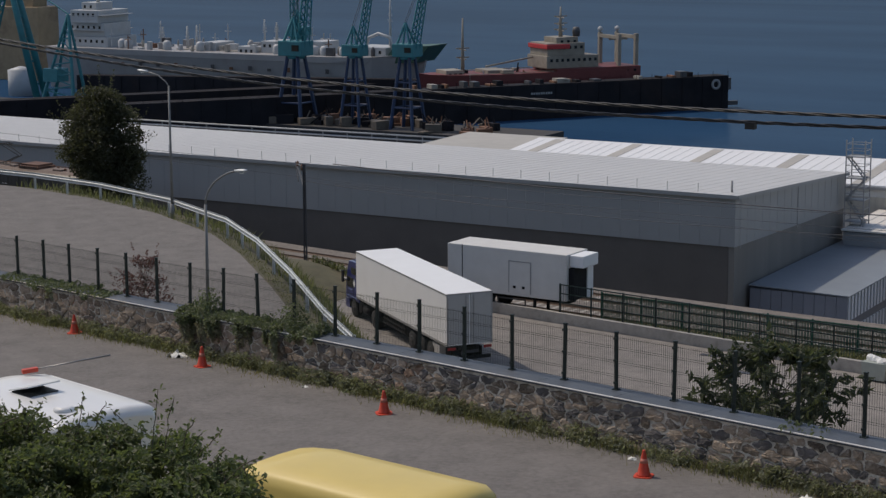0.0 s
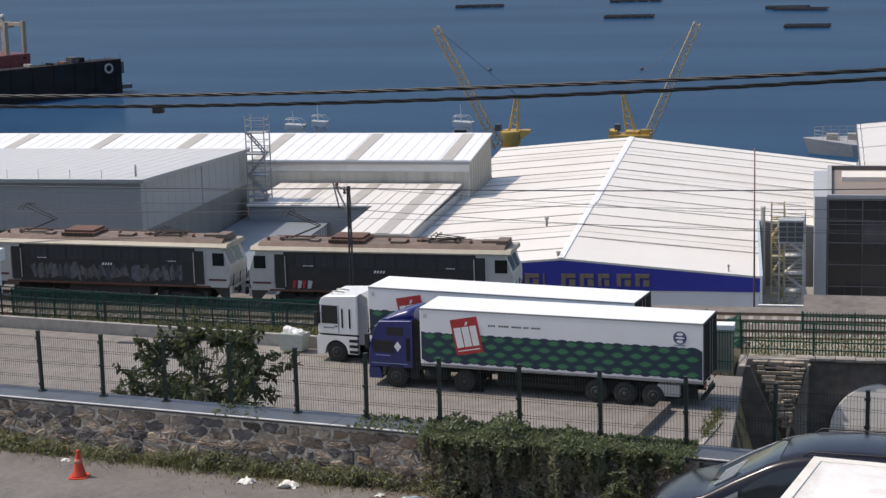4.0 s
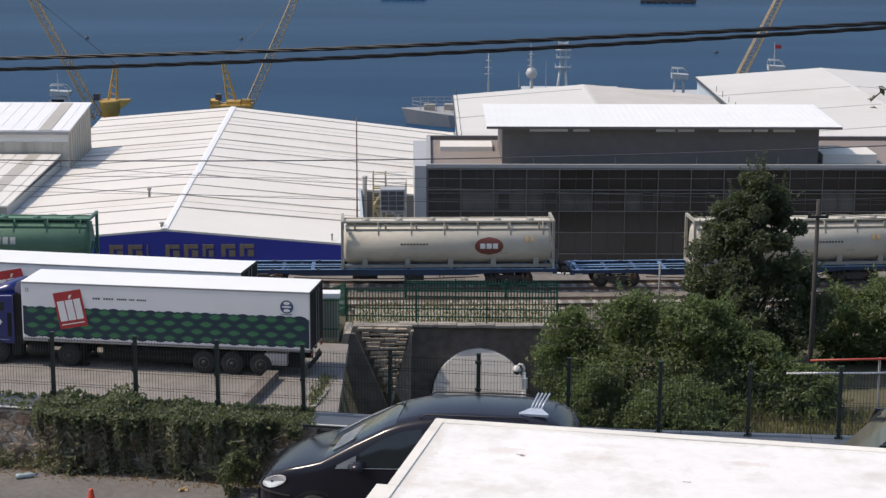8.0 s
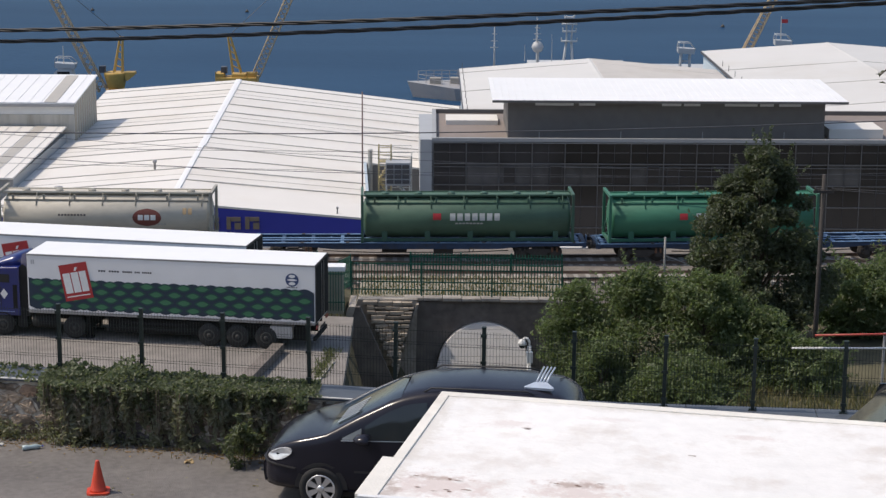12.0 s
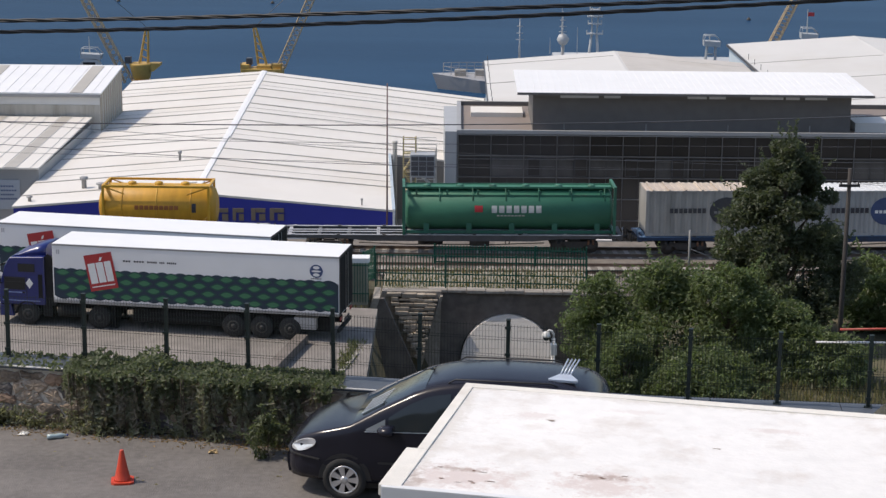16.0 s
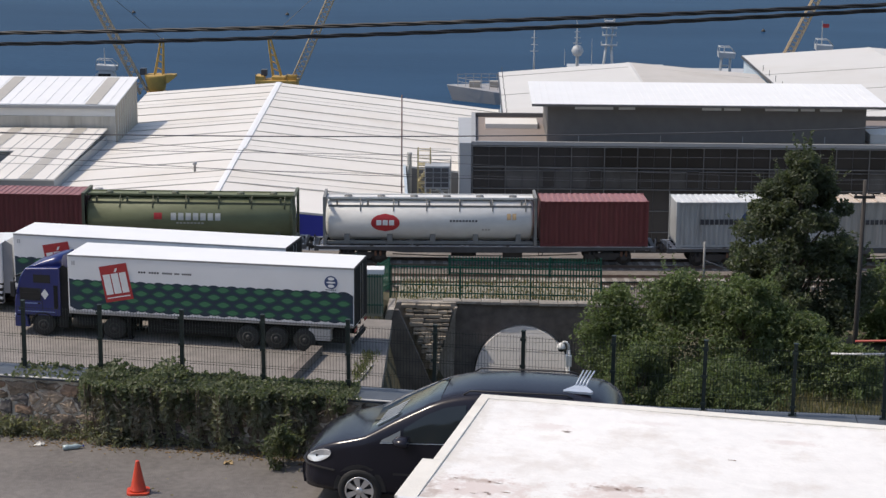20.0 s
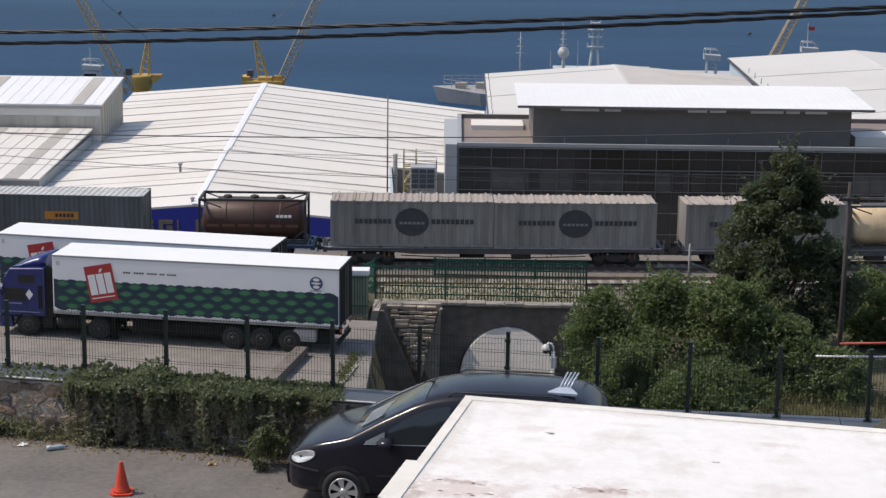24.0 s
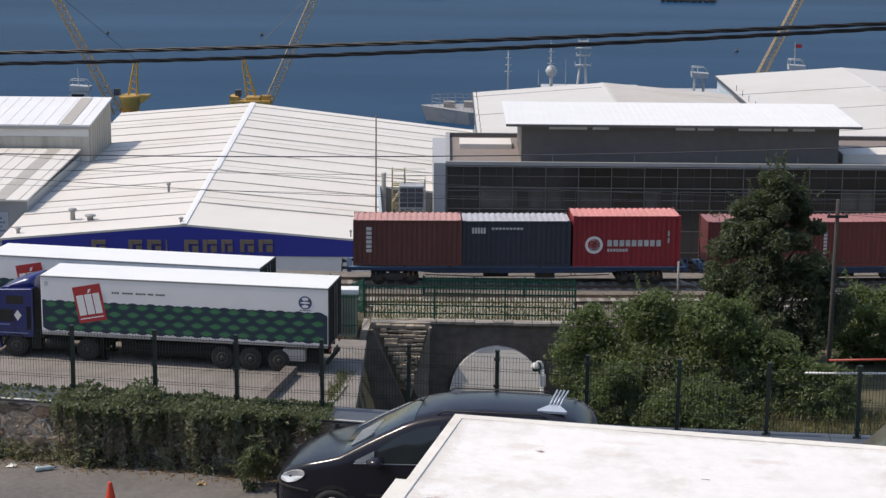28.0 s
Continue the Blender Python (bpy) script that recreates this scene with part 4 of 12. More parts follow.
def ship(name, m, L, beam, z1, hull_mat, top_mat, houses, masts, label, stripe=None):
    th = empty(name, m, label, "ship")
    bm = BM()
    hull(bm, L, beam, -1.5, z1)
    part("hull", bm, hull_mat, th)
    if stripe:
        bm = BM()
        hull(bm, L * 1.0, beam * 1.01, z1 - 0.1, z1 + 0.9, flare=1.0)
        part("bulwark", bm, stripe, th)
    for x0, x1, w, za, zb in houses:
        bm = BM()
        box(bm, x0, x1, -w / 2, w / 2, za, zb, 0.12)
        hs = part("deckhouse", bm, top_mat, th)
        n = max(2, int((x1 - x0) / 1.3))
        for s in (-1, 1):
            bm = BM()
            for k in range(n):
                x = x0 + 0.5 + k * (x1 - x0 - 0.6) / n
                box(bm, x, x + 0.5, s * (w / 2 + 0.01) - 0.02, s * (w / 2 + 0.01) + 0.02, zb - 1.1, zb - 0.55)
            tagged(part("window_row", bm, CAB_GLASS, hs), kind="stuff")
    for x, y, za, zb, r in masts:
        bm = BM()
        tube(bm, (x, y, za), (x, y, zb), r * 0.7, r * 0.25, 8)
        for f in (0.5, 0.62, 0.75, 0.9):
            tube(bm, (x, y - 1.1 * (1.2 - f), za + (zb - za) * f), (x, y + 1.1 * (1.2 - f), za + (zb - za) * f), 0.06, sides=5)
            tube(bm, (x - 0.6 * (1.3 - f), y, za + (zb - za) * f + 0.3), (x + 0.6 * (1.3 - f), y, za + (zb - za) * f + 0.3), 0.05, sides=5)
        part("mast", bm, top_mat, th)
    bm = BM()
    n = int(L / 2)
    for k in range(n):
        x = -L / 2 + 1 + k * 2
        for s in (-1, 1):
            if x < L * 0.28:
                tube(bm, (x, s * beam * 0.47, z1), (x, s * beam * 0.47, z1 + 1.1), 0.05, sides=4)
    part("deck_rail", bm, top_mat, th)
    return th


def trawler():
    """A stern trawler lying in the floating dock, bow away from the dock's open end."""
    th = empty("trawler", pose(-146.1, 283.4, 0, 0, 0, math.degrees(math.atan2(-0.821, -0.571))), "cream and oxide red trawler in the floating dock", "ship")
    L = 39.0
    bm = BM()
    hull(bm, L, 9.0, -2.6, 4.0, 0.28, 1.2)
    part("hull", bm, HULL_RED, th, "oxide red hull with streaks")
    bm = BM()
    hull(bm, L * 1.002, 9.06, 3.75, 5.0, 0.28, 1.0)
    part("bulwark", bm, HULL_RED, th, "streaked red bulwark")
    bm = BM()
    box(bm, -19.3, -3.0, -4.4, 4.4, 4.0, 5.5, 0.12)
    aft = part("aft_bulwark", bm, HULL_RED, th, "streaked red aft bulwark")
    for k in range(9):
        bm = BM()
        box(bm, -18.4 + k * 1.6, -17.9 + k * 1.6, -4.45, -4.38, 4.6, 5.0, 0.02)
        part("freeing_port", bm, CAB_GLASS, aft)
        bm = BM()
        box(bm, -18.4 + k * 1.6, -17.9 + k * 1.6, 4.38, 4.45, 4.6, 5.0, 0.02)
        part("freeing_port", bm, CAB_GLASS, aft)
    for name, x0, x1, w, za, zb in (("deckhouse", -11.5, -1.5, 7.0, 5.5, 7.6), ("wheelhouse", -9.0, -1.8, 6.2, 7.6, 9.7), ("flying_bridge", -8.2, -4.0, 4.4, 9.7, 10.6), ("foredeck_house", 5.0, 9.0, 5.0, 4.2, 5.6), ("winch_house", 13.2, 16.5, 4.0, 4.6, 5.8)):
        bm = BM()
        box(bm, x0, x1, -w / 2, w / 2, za, zb, 0.12)
        hs = part(name, bm, TRAWL_TAN, th)
        n = max(2, int((x1 - x0) / 1.1))
        for s in (-1, 1):
            for k in range(n):
                bm = BM()
                x = x0 + 0.4 + k * (x1 - x0 - 0.5) / n
                box(bm, x, x + 0.5, s * (w / 2 + 0.01) - 0.02, s * (w / 2 + 0.01) + 0.02, zb - 1.0, zb - 0.5)
                part("window", bm, CAB_GLASS, hs)
    bm = BM()
    box(bm, -6.0, -1.55, -3.4, 3.4, 8.75, 9.5, 0.1)
    part("wheelhouse_band", bm, RED_MARK, th, "red band round the wheelhouse front")
    # masts with cross-trees
    for x, za, zb, arms in ((-6.0, 10.6, 15.6, (11.6, 12.6, 13.8)), (12.5, 4.2, 14.2, (7.5, 9.0))):
        bm = BM()
        tube(bm, (x, 0, za), (x, 0, zb), 0.38, 0.12, 8)
        for z in arms:
            tube(bm, (x, -1.3, z), (x, 1.3, z), 0.09, sides=5)
            tube(bm, (x - 1.2, 0, z + 0.25), (x + 1.2, 0, z + 0.25), 0.10, sides=5)
        part("mast", bm, TRAWL_TAN, th)
    bm = BM()
    lathe(bm, [(0.6, 10.6), (0.7, 11.6), (0.5, 12.2)], "z", 12, (-8.6, 0.8, 0))
    part("funnel", bm, DARK_METAL, th, "sooty funnel")
    # stern gallows with radomes
    for x in (-15.6, -19.0):
        for s in (-1, 1):
            bm = BM()
            box(bm, x - 0.32, x + 0.32, s * 3.2 - 0.32, s * 3.2 + 0.32, 5.4, 10.9, 0.06)
            part("gallows_post", bm, TRAWL_TAN, th)
        bm = BM()
        box(bm, x - 0.3, x + 0.3, -3.6, 3.6, 10.0, 10.6, 0.05)
        part("gallows_beam", bm, TRAWL_TAN, th)
        bm = BM()
        lathe(bm, [(0.08, -0.5), (0.45, -0.15), (0.42, 0.2), (0.1, 0.5)], "z", 10, (x, -3.2, 11.4))
        part("radome", bm, SHIP_WHITE, th, "white radome")
    bm = BM()
    box(bm, -19.0, -15.6, -0.3, 0.3, 9.7, 10.1)
    part("gallows_tie", bm, TRAWL_TAN, th)
    rng = random.Random(23)
    for k in range(34):
        x, y = rng.uniform(-14, 15), rng.uniform(-3.6, 3.6)
        z = 5.5 if x < -11.5 else (7.6 if x < -9 else 4.2)
        if -9 < x < 0:
            continue
        bm = BM()
        w, h = rng.uniform(0.3, 1.2), rng.uniform(0.4, 1.5)
        if k % 3:
            box(bm, x - w, x + w, y - 0.5, y + 0.5, z, z + h, 0.06)
        else:
            tube(bm, (x, y, z), (x + rng.uniform(-1.5, 1.5), y, z + h * 1.6), 0.12, sides=6)
        part("deck_gear", bm, (TRAWL_TAN, RUST, DOCK_BLACK, SHIP_WHITE)[k % 4], th)
    bm = BM()
    tube(bm, (-3.0, -1.5, 7.4), (7.5, -1.5, 5.9), 0.16, sides=6)
    part("derrick", bm, TRAWL_TAN, th)
    for s in (-1, 1):
        bm = BM()
        for k in range(14):
            tube(bm, (-2.4 + k * 1.2, s * 4.2, 4.2), (-2.4 + k * 1.2, s * 4.2, 5.2), 0.05, sides=4)
        path_tube(bm, [(-2.4, s * 4.2, 5.2), (13.2, s * 4.2, 5.2)], 0.05, 4)
        part("deck_rail", bm, TRAWL_TAN, th)


trawler()
ship("cargo_ship", pose(-208.5, 284, -0.9, 0, 0, 1.5), 78, 15, 6.4, HULL_GREY, SHIP_WHITE,
     [(-35.5, -25.5, 9, 6.4, 9.2), (-35, -26.5, 8, 9.2, 11.8), (-34, -27.5, 9.5, 11.8, 14.2), (-33, -29.5, 5, 14.2, 15.6), (-5, -1.5, 6, 6.4, 8.8), (4, 8, 8, 6.4, 8.4), (8.5, 11.5, 6, 6.4, 9.4), (18, 21.5, 6, 6.4, 9.6), (28, 35, 7, 7.2, 9.0)],
     [(-31, 0, 15.6, 21, 0.5), (-9, 1.5, 6.4, 11.6, 0.5), (-9, -1.5, 6.4, 11.6, 0.5), (10, 0, 9.4, 12.6, 0.4), (34, 0, 9, 17.8, 0.4), (-18, 3, 6.4, 11.0, 0.3), (-14, -3, 6.4, 12.5, 0.25), (6, 2, 8.4, 13.0, 0.3)], "long grey cargo ship with white superstructure", HULL_GREY)
_boat = [o for o in scene.objects if o.name.startswith("cargo_ship")][0]
for x in (-22, -20.5, -11.5, -4, 19, 21, 23, 13, 15.5, 27):
    bm = BM()
    lathe(bm, [(0.8, 6.4), (0.8, 8.6), (0.5, 9.0), (0.1, 9.1)], "z", 12, (x, -4.5, 0))
    part("deck_vent", bm, SHIP_WHITE, _boat)
bm = BM()
path_tube(bm, [(30.5, -2.5, 9.0), (31, -2.5, 10.6), (33, -2.5, 11.4), (35.3, -2.5, 10.8), (36, -2.5, 8.2)], 0.3, 8)
part("bow_arch", bm, SHIP_WHITE, _boat)
for x, w in ((-8, 5), (2, 5), (14, 4)):
    bm = BM()
    box(bm, x - w / 2, x + w / 2, -3, 3, 6.4, 7.5, 0.1)
    part("hatch_cover", bm, SHIP_CREAM, _boat)
# dark green flare at the bow, a dirty white wheelhouse front, and deck clutter
bm = BM()
prism(bm, [(34.5, 6.2), (41.0, 6.6), (43.6, 9.6), (36.5, 9.2)], "y", -3.4, 3.4)
part("bow_flare", bm, material("dark_green_bow_paint", (0.02, 0.075, 0.05), 0.5, grain=1, vary=0.2, stain=0.3, stain_color=(0.05, 0.05, 0.045)), _boat, "dark green painted bow flare")
for z, h in ((10.4, 0.5), (13.2, 0.6)):
    bm = BM()
    box(bm, -35.2, -26.4, -4.82, 4.82, z, z + 0.12)
    part("bridge_wing", bm, SHIP_WHITE, _boat)
rng = random.Random(31)
for k in range(70):
    x, y = rng.uniform(-25, 33), rng.uniform(-6.0, 6.0)
    w, h = rng.uniform(0.2, 1.1), rng.uniform(0.4, 2.4)
    bm = BM()
    if k % 4 == 0:
        tube(bm, (x, y, 7.2), (x, y, 7.4 + h * 2.0), 0.12, sides=6)
        tube(bm, (x - 0.7, y, 7.2 + h * 1.5), (x + 0.7, y, 7.2 + h * 1.5), 0.08, sides=5)
    elif k % 4 == 1:
        lathe(bm, [(w * 0.6, 7.2), (w * 0.6, 7.4 + h * 0.6), (w * 0.3, 7.6 + h * 0.7), (0.05, 7.7 + h * 0.7)], "z", 10, (x, y, 0))
    else:
        box(bm, x - w, x + w, y - 0.5, y + 0.5, 7.2, 7.3 + h * 0.7, 0.07)
    part("deck_gear", bm, (SHIP_WHITE, SHIP_CREAM, SHIP_WHITE, HULL_GREY, RUST, DARK_METAL)[k % 6], _boat)
for k in range(12):
    bm = BM()
    box(bm, -20 + k * 4.1, -19.3 + k * 4.1, -7.62, -7.5, 4.4, 4.9 + 0.3 * (k % 2))
    part("scupper_stain", bm, RUST if k % 3 == 0 else DARK_METAL, _boat)


def dock_crane(x, y, z0, z1, jib, s, mat, leg_mat, label):
    """A slewing crane on a splayed tower, with a lattice jib."""
    th = empty("dock_crane", pose(x, y, 0), label, "crane", "harbour cranes")
    for dx in (-1, 1):
        for dy in (-1, 1):
            bm = BM()
            tube(bm, (dx * 2.0 * s, dy * 2.0 * s, z0), (dx * 0.8 * s, dy * 0.8 * s, z1), 0.28 * s, sides=6)
            part("leg", bm, leg_mat, th)
    for f in (0.3, 0.65):
        z = z0 + (z1 - z0) * f
        w = (2.0 - 1.2 * f) * s
        for a, b in (((-w, -w), (w, -w)), ((w, -w), (w, w)), ((w, w), (-w, w)), ((-w, w), (-w, -w))):
            bm = BM()
            tube(bm, (*a, z), (*b, z), 0.14 * s, sides=5)
            part("brace", bm, leg_mat, th)
    bm = BM()
    box(bm, -1.9 * s, 1.9 * s, -1.5 * s, 1.5 * s, z1, z1 + 2.0 * s, 0.15)
    lathe(bm, [(1.2 * s, z1 - 0.4 * s), (1.3 * s, z1)], "z", 16)
    part("machine_house", bm, mat, th)
    bm = BM()
    box(bm, 0.4 * s, 1.5 * s, -1.62 * s, -1.5 * s, z1 + 0.7 * s, z1 + 1.5 * s)
    part("cab_window", bm, CAB_GLASS, th)
    top = Vector((-0.3 * s, 0, z1 + 5.2 * s))
    for dy in (-0.9, 0.9):
        for dx, r in ((-1.3, 0.20), (0.9, 0.17), (-0.2, 0.12)):
            bm = BM()
            tube(bm, (dx * s, dy * s, z1 + 1.9 * s), top, r * s, sides=5)
            part("gantry_leg", bm, mat, th)
    bm = BM()
    tip = Vector(jib)
    foot = Vector((1.2 * s if tip.x > 0 else -1.2 * s, 0, z1 + 1.2 * s))
    lattice(bm, foot, tip, 1.2 * s, 14, 0.13 * s, 0.55)
    part("jib", bm, mat, th)
    bm = BM()
    for dy in (-0.25, 0.25):
        tube(bm, top + Vector((0, dy, 0)), tip + Vector((0, dy, 0)), 0.035, sides=4)
    tube(bm, tip, tip + Vector((0, 0, -3.5 * s)), 0.03, sides=4)
    box(bm, tip.x - 0.25, tip.x + 0.25, -0.2, 0.2, tip.z - 3.5 * s - 0.6, tip.z - 3.5 * s)
    part("hoist_cable", bm, DARK_METAL, th)
    return th


dock_crane(-161.3, 236, 0.2, 10.3, (3.2, 0, 27), 1.12, TEAL, SHADED_NAVY, "teal slewing dock crane on blue legs")
dock_crane(-150.7, 236, 0.2, 10.6, (3.6, 0, 25), 0.85, TEAL, SHADED_NAVY, "teal slewing dock crane on blue legs")
dock_crane(-141.6, 236, 0.2, 10.8, (3.8, 0, 25), 0.95, TEAL, SHADED_NAVY, "teal slewing dock crane on blue legs")
dock_crane(-191.9, 282, SEA, 9.5, (-1.5, 0, 30), 0.9, TEAL, TEAL, "teal dock crane behind the grey ship")


def portal_crane(x, y, z0, label):
    """A tall crane: leaning box jib, lattice mast with stays, and a heavy foot."""
    th = empty("dock_crane", pose(x, y, 0), label, "crane", "harbour cranes")
    bm = BM()
    box(bm, -2.2, 5.0, -1.8, 1.8, z0, z0 + 1.0, 0.15)
    part("foot", bm, TEAL, th)
    for dy in (-1.1, 1.1):
        bm = BM()
        tube(bm, (0, dy, z0 + 0.8), (-9.2, dy * 0.35, 33), 0.62, 0.4, 8)
        part("jib_beam", bm, TEAL, th)
    for k in range(1, 9):
        bm = BM()
        f = k / 9
        tube(bm, (-9.2 * f, -1.1 + 0.7 * f, z0 + 33 * f), (-9.2 * f, 1.1 - 0.7 * f, z0 + 33 * f), 0.18, sides=6)
        part("jib_rung", bm, TEAL, th)
    top = Vector((6.2, 0, 15.5))
    for p in ((1.2, -1.5, z0 + 0.8), (1.2, 1.5, z0 + 0.8), (8.0, -1.5, z0 + 1.8), (8.0, 1.5, z0 + 1.8)):
        bm = BM()
        tube(bm, p, top, 0.34, 0.2, 6)
        part("mast_leg", bm, TEAL, th)
    for k in range(1, 7):
        f = k / 7
        a, b = Vector((1.2, -1.5, z0 + 0.8)).lerp(top, f), Vector((8.0, -1.5, z0 + 1.8)).lerp(top, f)
        c = Vector((8.0, -1.5, z0 + 1.8)).lerp(top, max(0.0, f - 0.14))
        bm = BM()
        tube(bm, a, b, 0.13, sides=5)
        tube(bm, a, c, 0.11, sides=5)
        part("mast_brace", bm, TEAL, th)
    bm = BM()
    tube(bm, top, (-6.0, 0, 21.8), 0.12, sides=5)
    part("stay", bm, TEAL, th)
    bm = BM()
    box(bm, 1.5, 4.6, -1.4, 1.4, z0 + 4.2, z0 + 6.4, 0.12)
    part("machine_house", bm, TEAL, th)
    bm = BM()
    lattice(bm, (-11.6, 0.5, 9.5), (-7.4, 0.5, 21.5), 1.1, 8, 0.22)
    tube(bm, (-11.6, 0.5, 9.5), (-13.0, 0.5, z0 + 0.5), 0.3, sides=6)
    part("rear_jib", bm, TEAL, th)
    return th


portal_crane(-212.1, 236, 0.2, "large teal dock crane with leaning jib and braced mast")


def quay_crane(x, y, drum, roof, top, foot, tip, round_house, label):
    """A yellow quay crane: slewing house on a pedestal, leaning mast and a thin lattice jib."""
    th = empty("quay_crane", pose(x, y, 0), label, "crane", "yellow quay cranes")
    bm = BM()
    lathe(bm, [(1.1, SEA - 1), (1.0, drum - 0.3), (1.3, drum)], "z", 14)
    part("pedestal", bm, CRANE_YELLOW, th)
    bm = BM()
    if round_house:
        lathe(bm, [(0.8, drum), (1.05, drum + 0.25), (1.4, roof - 0.25), (1.42, roof - 0.05), (1.3, roof)], "z", 18)
    else:
        box(bm, -2.5, 2.5, -1.3, 1.3, drum, roof - 0.45, 0.1)
        box(bm, -2.5, -1.5, -1.2, 1.2, roof - 0.5, roof + 0.05, 0.08)
        box(bm, -0.6, 1.1, -0.9, 0.9, roof - 0.5, roof - 0.05, 0.08)
        for sx in (-2.45, 1.3, 2.4):
            box(bm, sx - 0.06, sx + 0.06, -1.25, -1.15, roof - 0.5, roof + 0.3)
        box(bm, 1.24, 2.46, -1.25, -1.15, roof + 0.15, roof + 0.22)
    part("slewing_house", bm, CRANE_YELLOW, th)
    bm = BM()
    prism(bm, [(1.2, roof - 0.9), (1.5, roof - 0.95), (2.4, roof - 0.25), (2.4, roof + 0.05), (1.2, roof + 0.05)], "y", -0.7, 0.7)
    part("counterweight", bm, CRANE_YELLOW, th)
    bm = BM()
    box(bm, -1.9, -1.2, -0.5, 0.5, roof - 0.05, roof + 0.75, 0.06)
    part("cab", bm, DARK_METAL, th, "small dark cab")
    for dy in (-0.55, 0.55):
        for dx in (-0.35, 0.75):
            bm = BM()
            tube(bm, (top[0] * 0.2 + dx * 0.9, dy, roof), (top[0] + dx * 0.25, dy * 0.4, top[2]), 0.09, sides=5)
            part("mast_leg", bm, CRANE_YELLOW, th)
    for k in range(1, 5):
        f = k / 5
        bm = BM()
        tube(bm, (top[0] * (0.2 + 0.8 * f) - 0.3 * (1 - f * 0.7), 0, roof + (top[2] - roof) * f), (top[0] * (0.2 + 0.8 * f) + 0.65 * (1 - f * 0.7), 0, roof + (top[2] - roof) * (f - 0.08)), 0.07, sides=4)
        part("mast_rung", bm, CRANE_YELLOW, th)
    bm = BM()
    lattice(bm, foot, tip, 0.95, 22, 0.075, 0.8)
    part("jib", bm, JIB_TAN, th, "tan lattice jib")
    bm = BM()
    tube(bm, top, tip, 0.03, sides=4)
    part("luffing_cable", bm, DARK_METAL, th)


JIB_TAN = material("faded_jib_paint", (0.44, 0.33, 0.20), 0.6, grain=1.5, vary=0.2, stain=0.4, stain_color=(0.25, 0.16, 0.09))
quay_crane(-37.76, 225, -0.07, 1.98, (0.78, 0.0, 6.27), (-1.57, 0.0, -0.22), (-9.07, 0.0, 14.58), True, "yellow quay crane with round slewing house and raised jib")
quay_crane(-23.19, 225, 0.35, 1.97, (-0.94, 0.0, 6.38), (2.25, 0.0, 1.65), (8.03, 0.0, 14.72), False, "yellow quay crane with flat slewing house and raised jib")
quay_crane(39.03, 232, 1.50, 2.80, (0.32, 0.0, 3.56), (-0.05, 0.0, 4.05), (5.01, 0.0, 14.84), True, "yellow quay crane standing behind the cream roofs")

# rusty works by the dock: brown tank house, grey tank
bm = BM()
box(bm, -269, -256.5, 285, 291, SEA, 13.2, 0.2)
box(bm, -266, -258.5, 286, 290, 13.2, 16.0, 0.15)
solid("ship_stern_block", bm, material("tan_rusty_deck_paint", (0.30, 0.22, 0.13), 0.7, grain=0.7, vary=0.3, stain=0.6, stain_color=(0.12, 0.07, 0.045)), "tan steel deck block of a moored ship", "ship")
bm = BM()
lathe(bm, [(0.2, 0), (2.4, 0.2), (2.4, 5.6), (0.4, 6.2)], "z", 20, (-240.5, 262, -2.4))
solid("buoy_tank", bm, SHIP_WHITE, "white rounded steel tank on the dockside", "tank")
bm = BM()
box(bm, -260, -120, 232, 244, SEA - 3, 0.2)
solid("jetty", bm, JETTY, "dark low concrete jetty by the dock", "jetty", kind="structure")
_rng = random.Random(5)
_piles = [BM(), BM(), BM()]
for k in range(60):
    bm = BM()
    x, y = -172 + _rng.random() * 44, 233 + _rng.random() * 9
    box(bm, -0.5 - _rng.random() * 1.3, 0.5 + _rng.random() * 1.3, -0.6, 0.6, 0, 0.3 + _rng.random() * 1.2, 0.08)
    for _ in range(3):
        a, b = _rng.uniform(-1.5, 0.5), _rng.uniform(0.4, 2.2)
        tube(bm, (a, _rng.uniform(-0.5, 0.5), 0.15), (a + b, _rng.uniform(-0.5, 0.5), 0.3 + _rng.random() * 1.9), 0.1, sides=5)
    bm.transform(pose(x, y, 0.2, 0, 0, _rng.random() * 180))
    _me = bpy.data.meshes.new("scrap_piece")
    bm.to_mesh(_me)
    _piles[k % 3].from_mesh(_me)
    bpy.data.meshes.remove(_me)
for bm, mat, label in zip(_piles, (RUST, JETTY_TAN, DOCK_BLACK), ("rusty steel scrap heaped on the dock jetty", "grey-brown steel scrap on the dock jetty", "black steel scrap on the dock jetty")):
    solid("scrap_heap", bm, mat, label, "scrap", kind="stuff")

rail = empty("quay_rail", None, "pale double pipe rail along the quay edge", "railing")
for up in (0.0, 0.55):
    _bm = BM()
    path_tube(_bm, [(-175, 205, 2.75 + up), (-143, 205, 2.85 + up), (-112, 205, 3.0 + up)], 0.11, 6)
    part("pipe", _bm, SHIP_WHITE, rail)
for k in range(17):
    _bm = BM()
    tube(_bm, (-174 + k * 3.8, 205, QUAY), (-174 + k * 3.8, 205, 3.4), 0.07, sides=5)
    part("post", _bm, MULLION, rail)

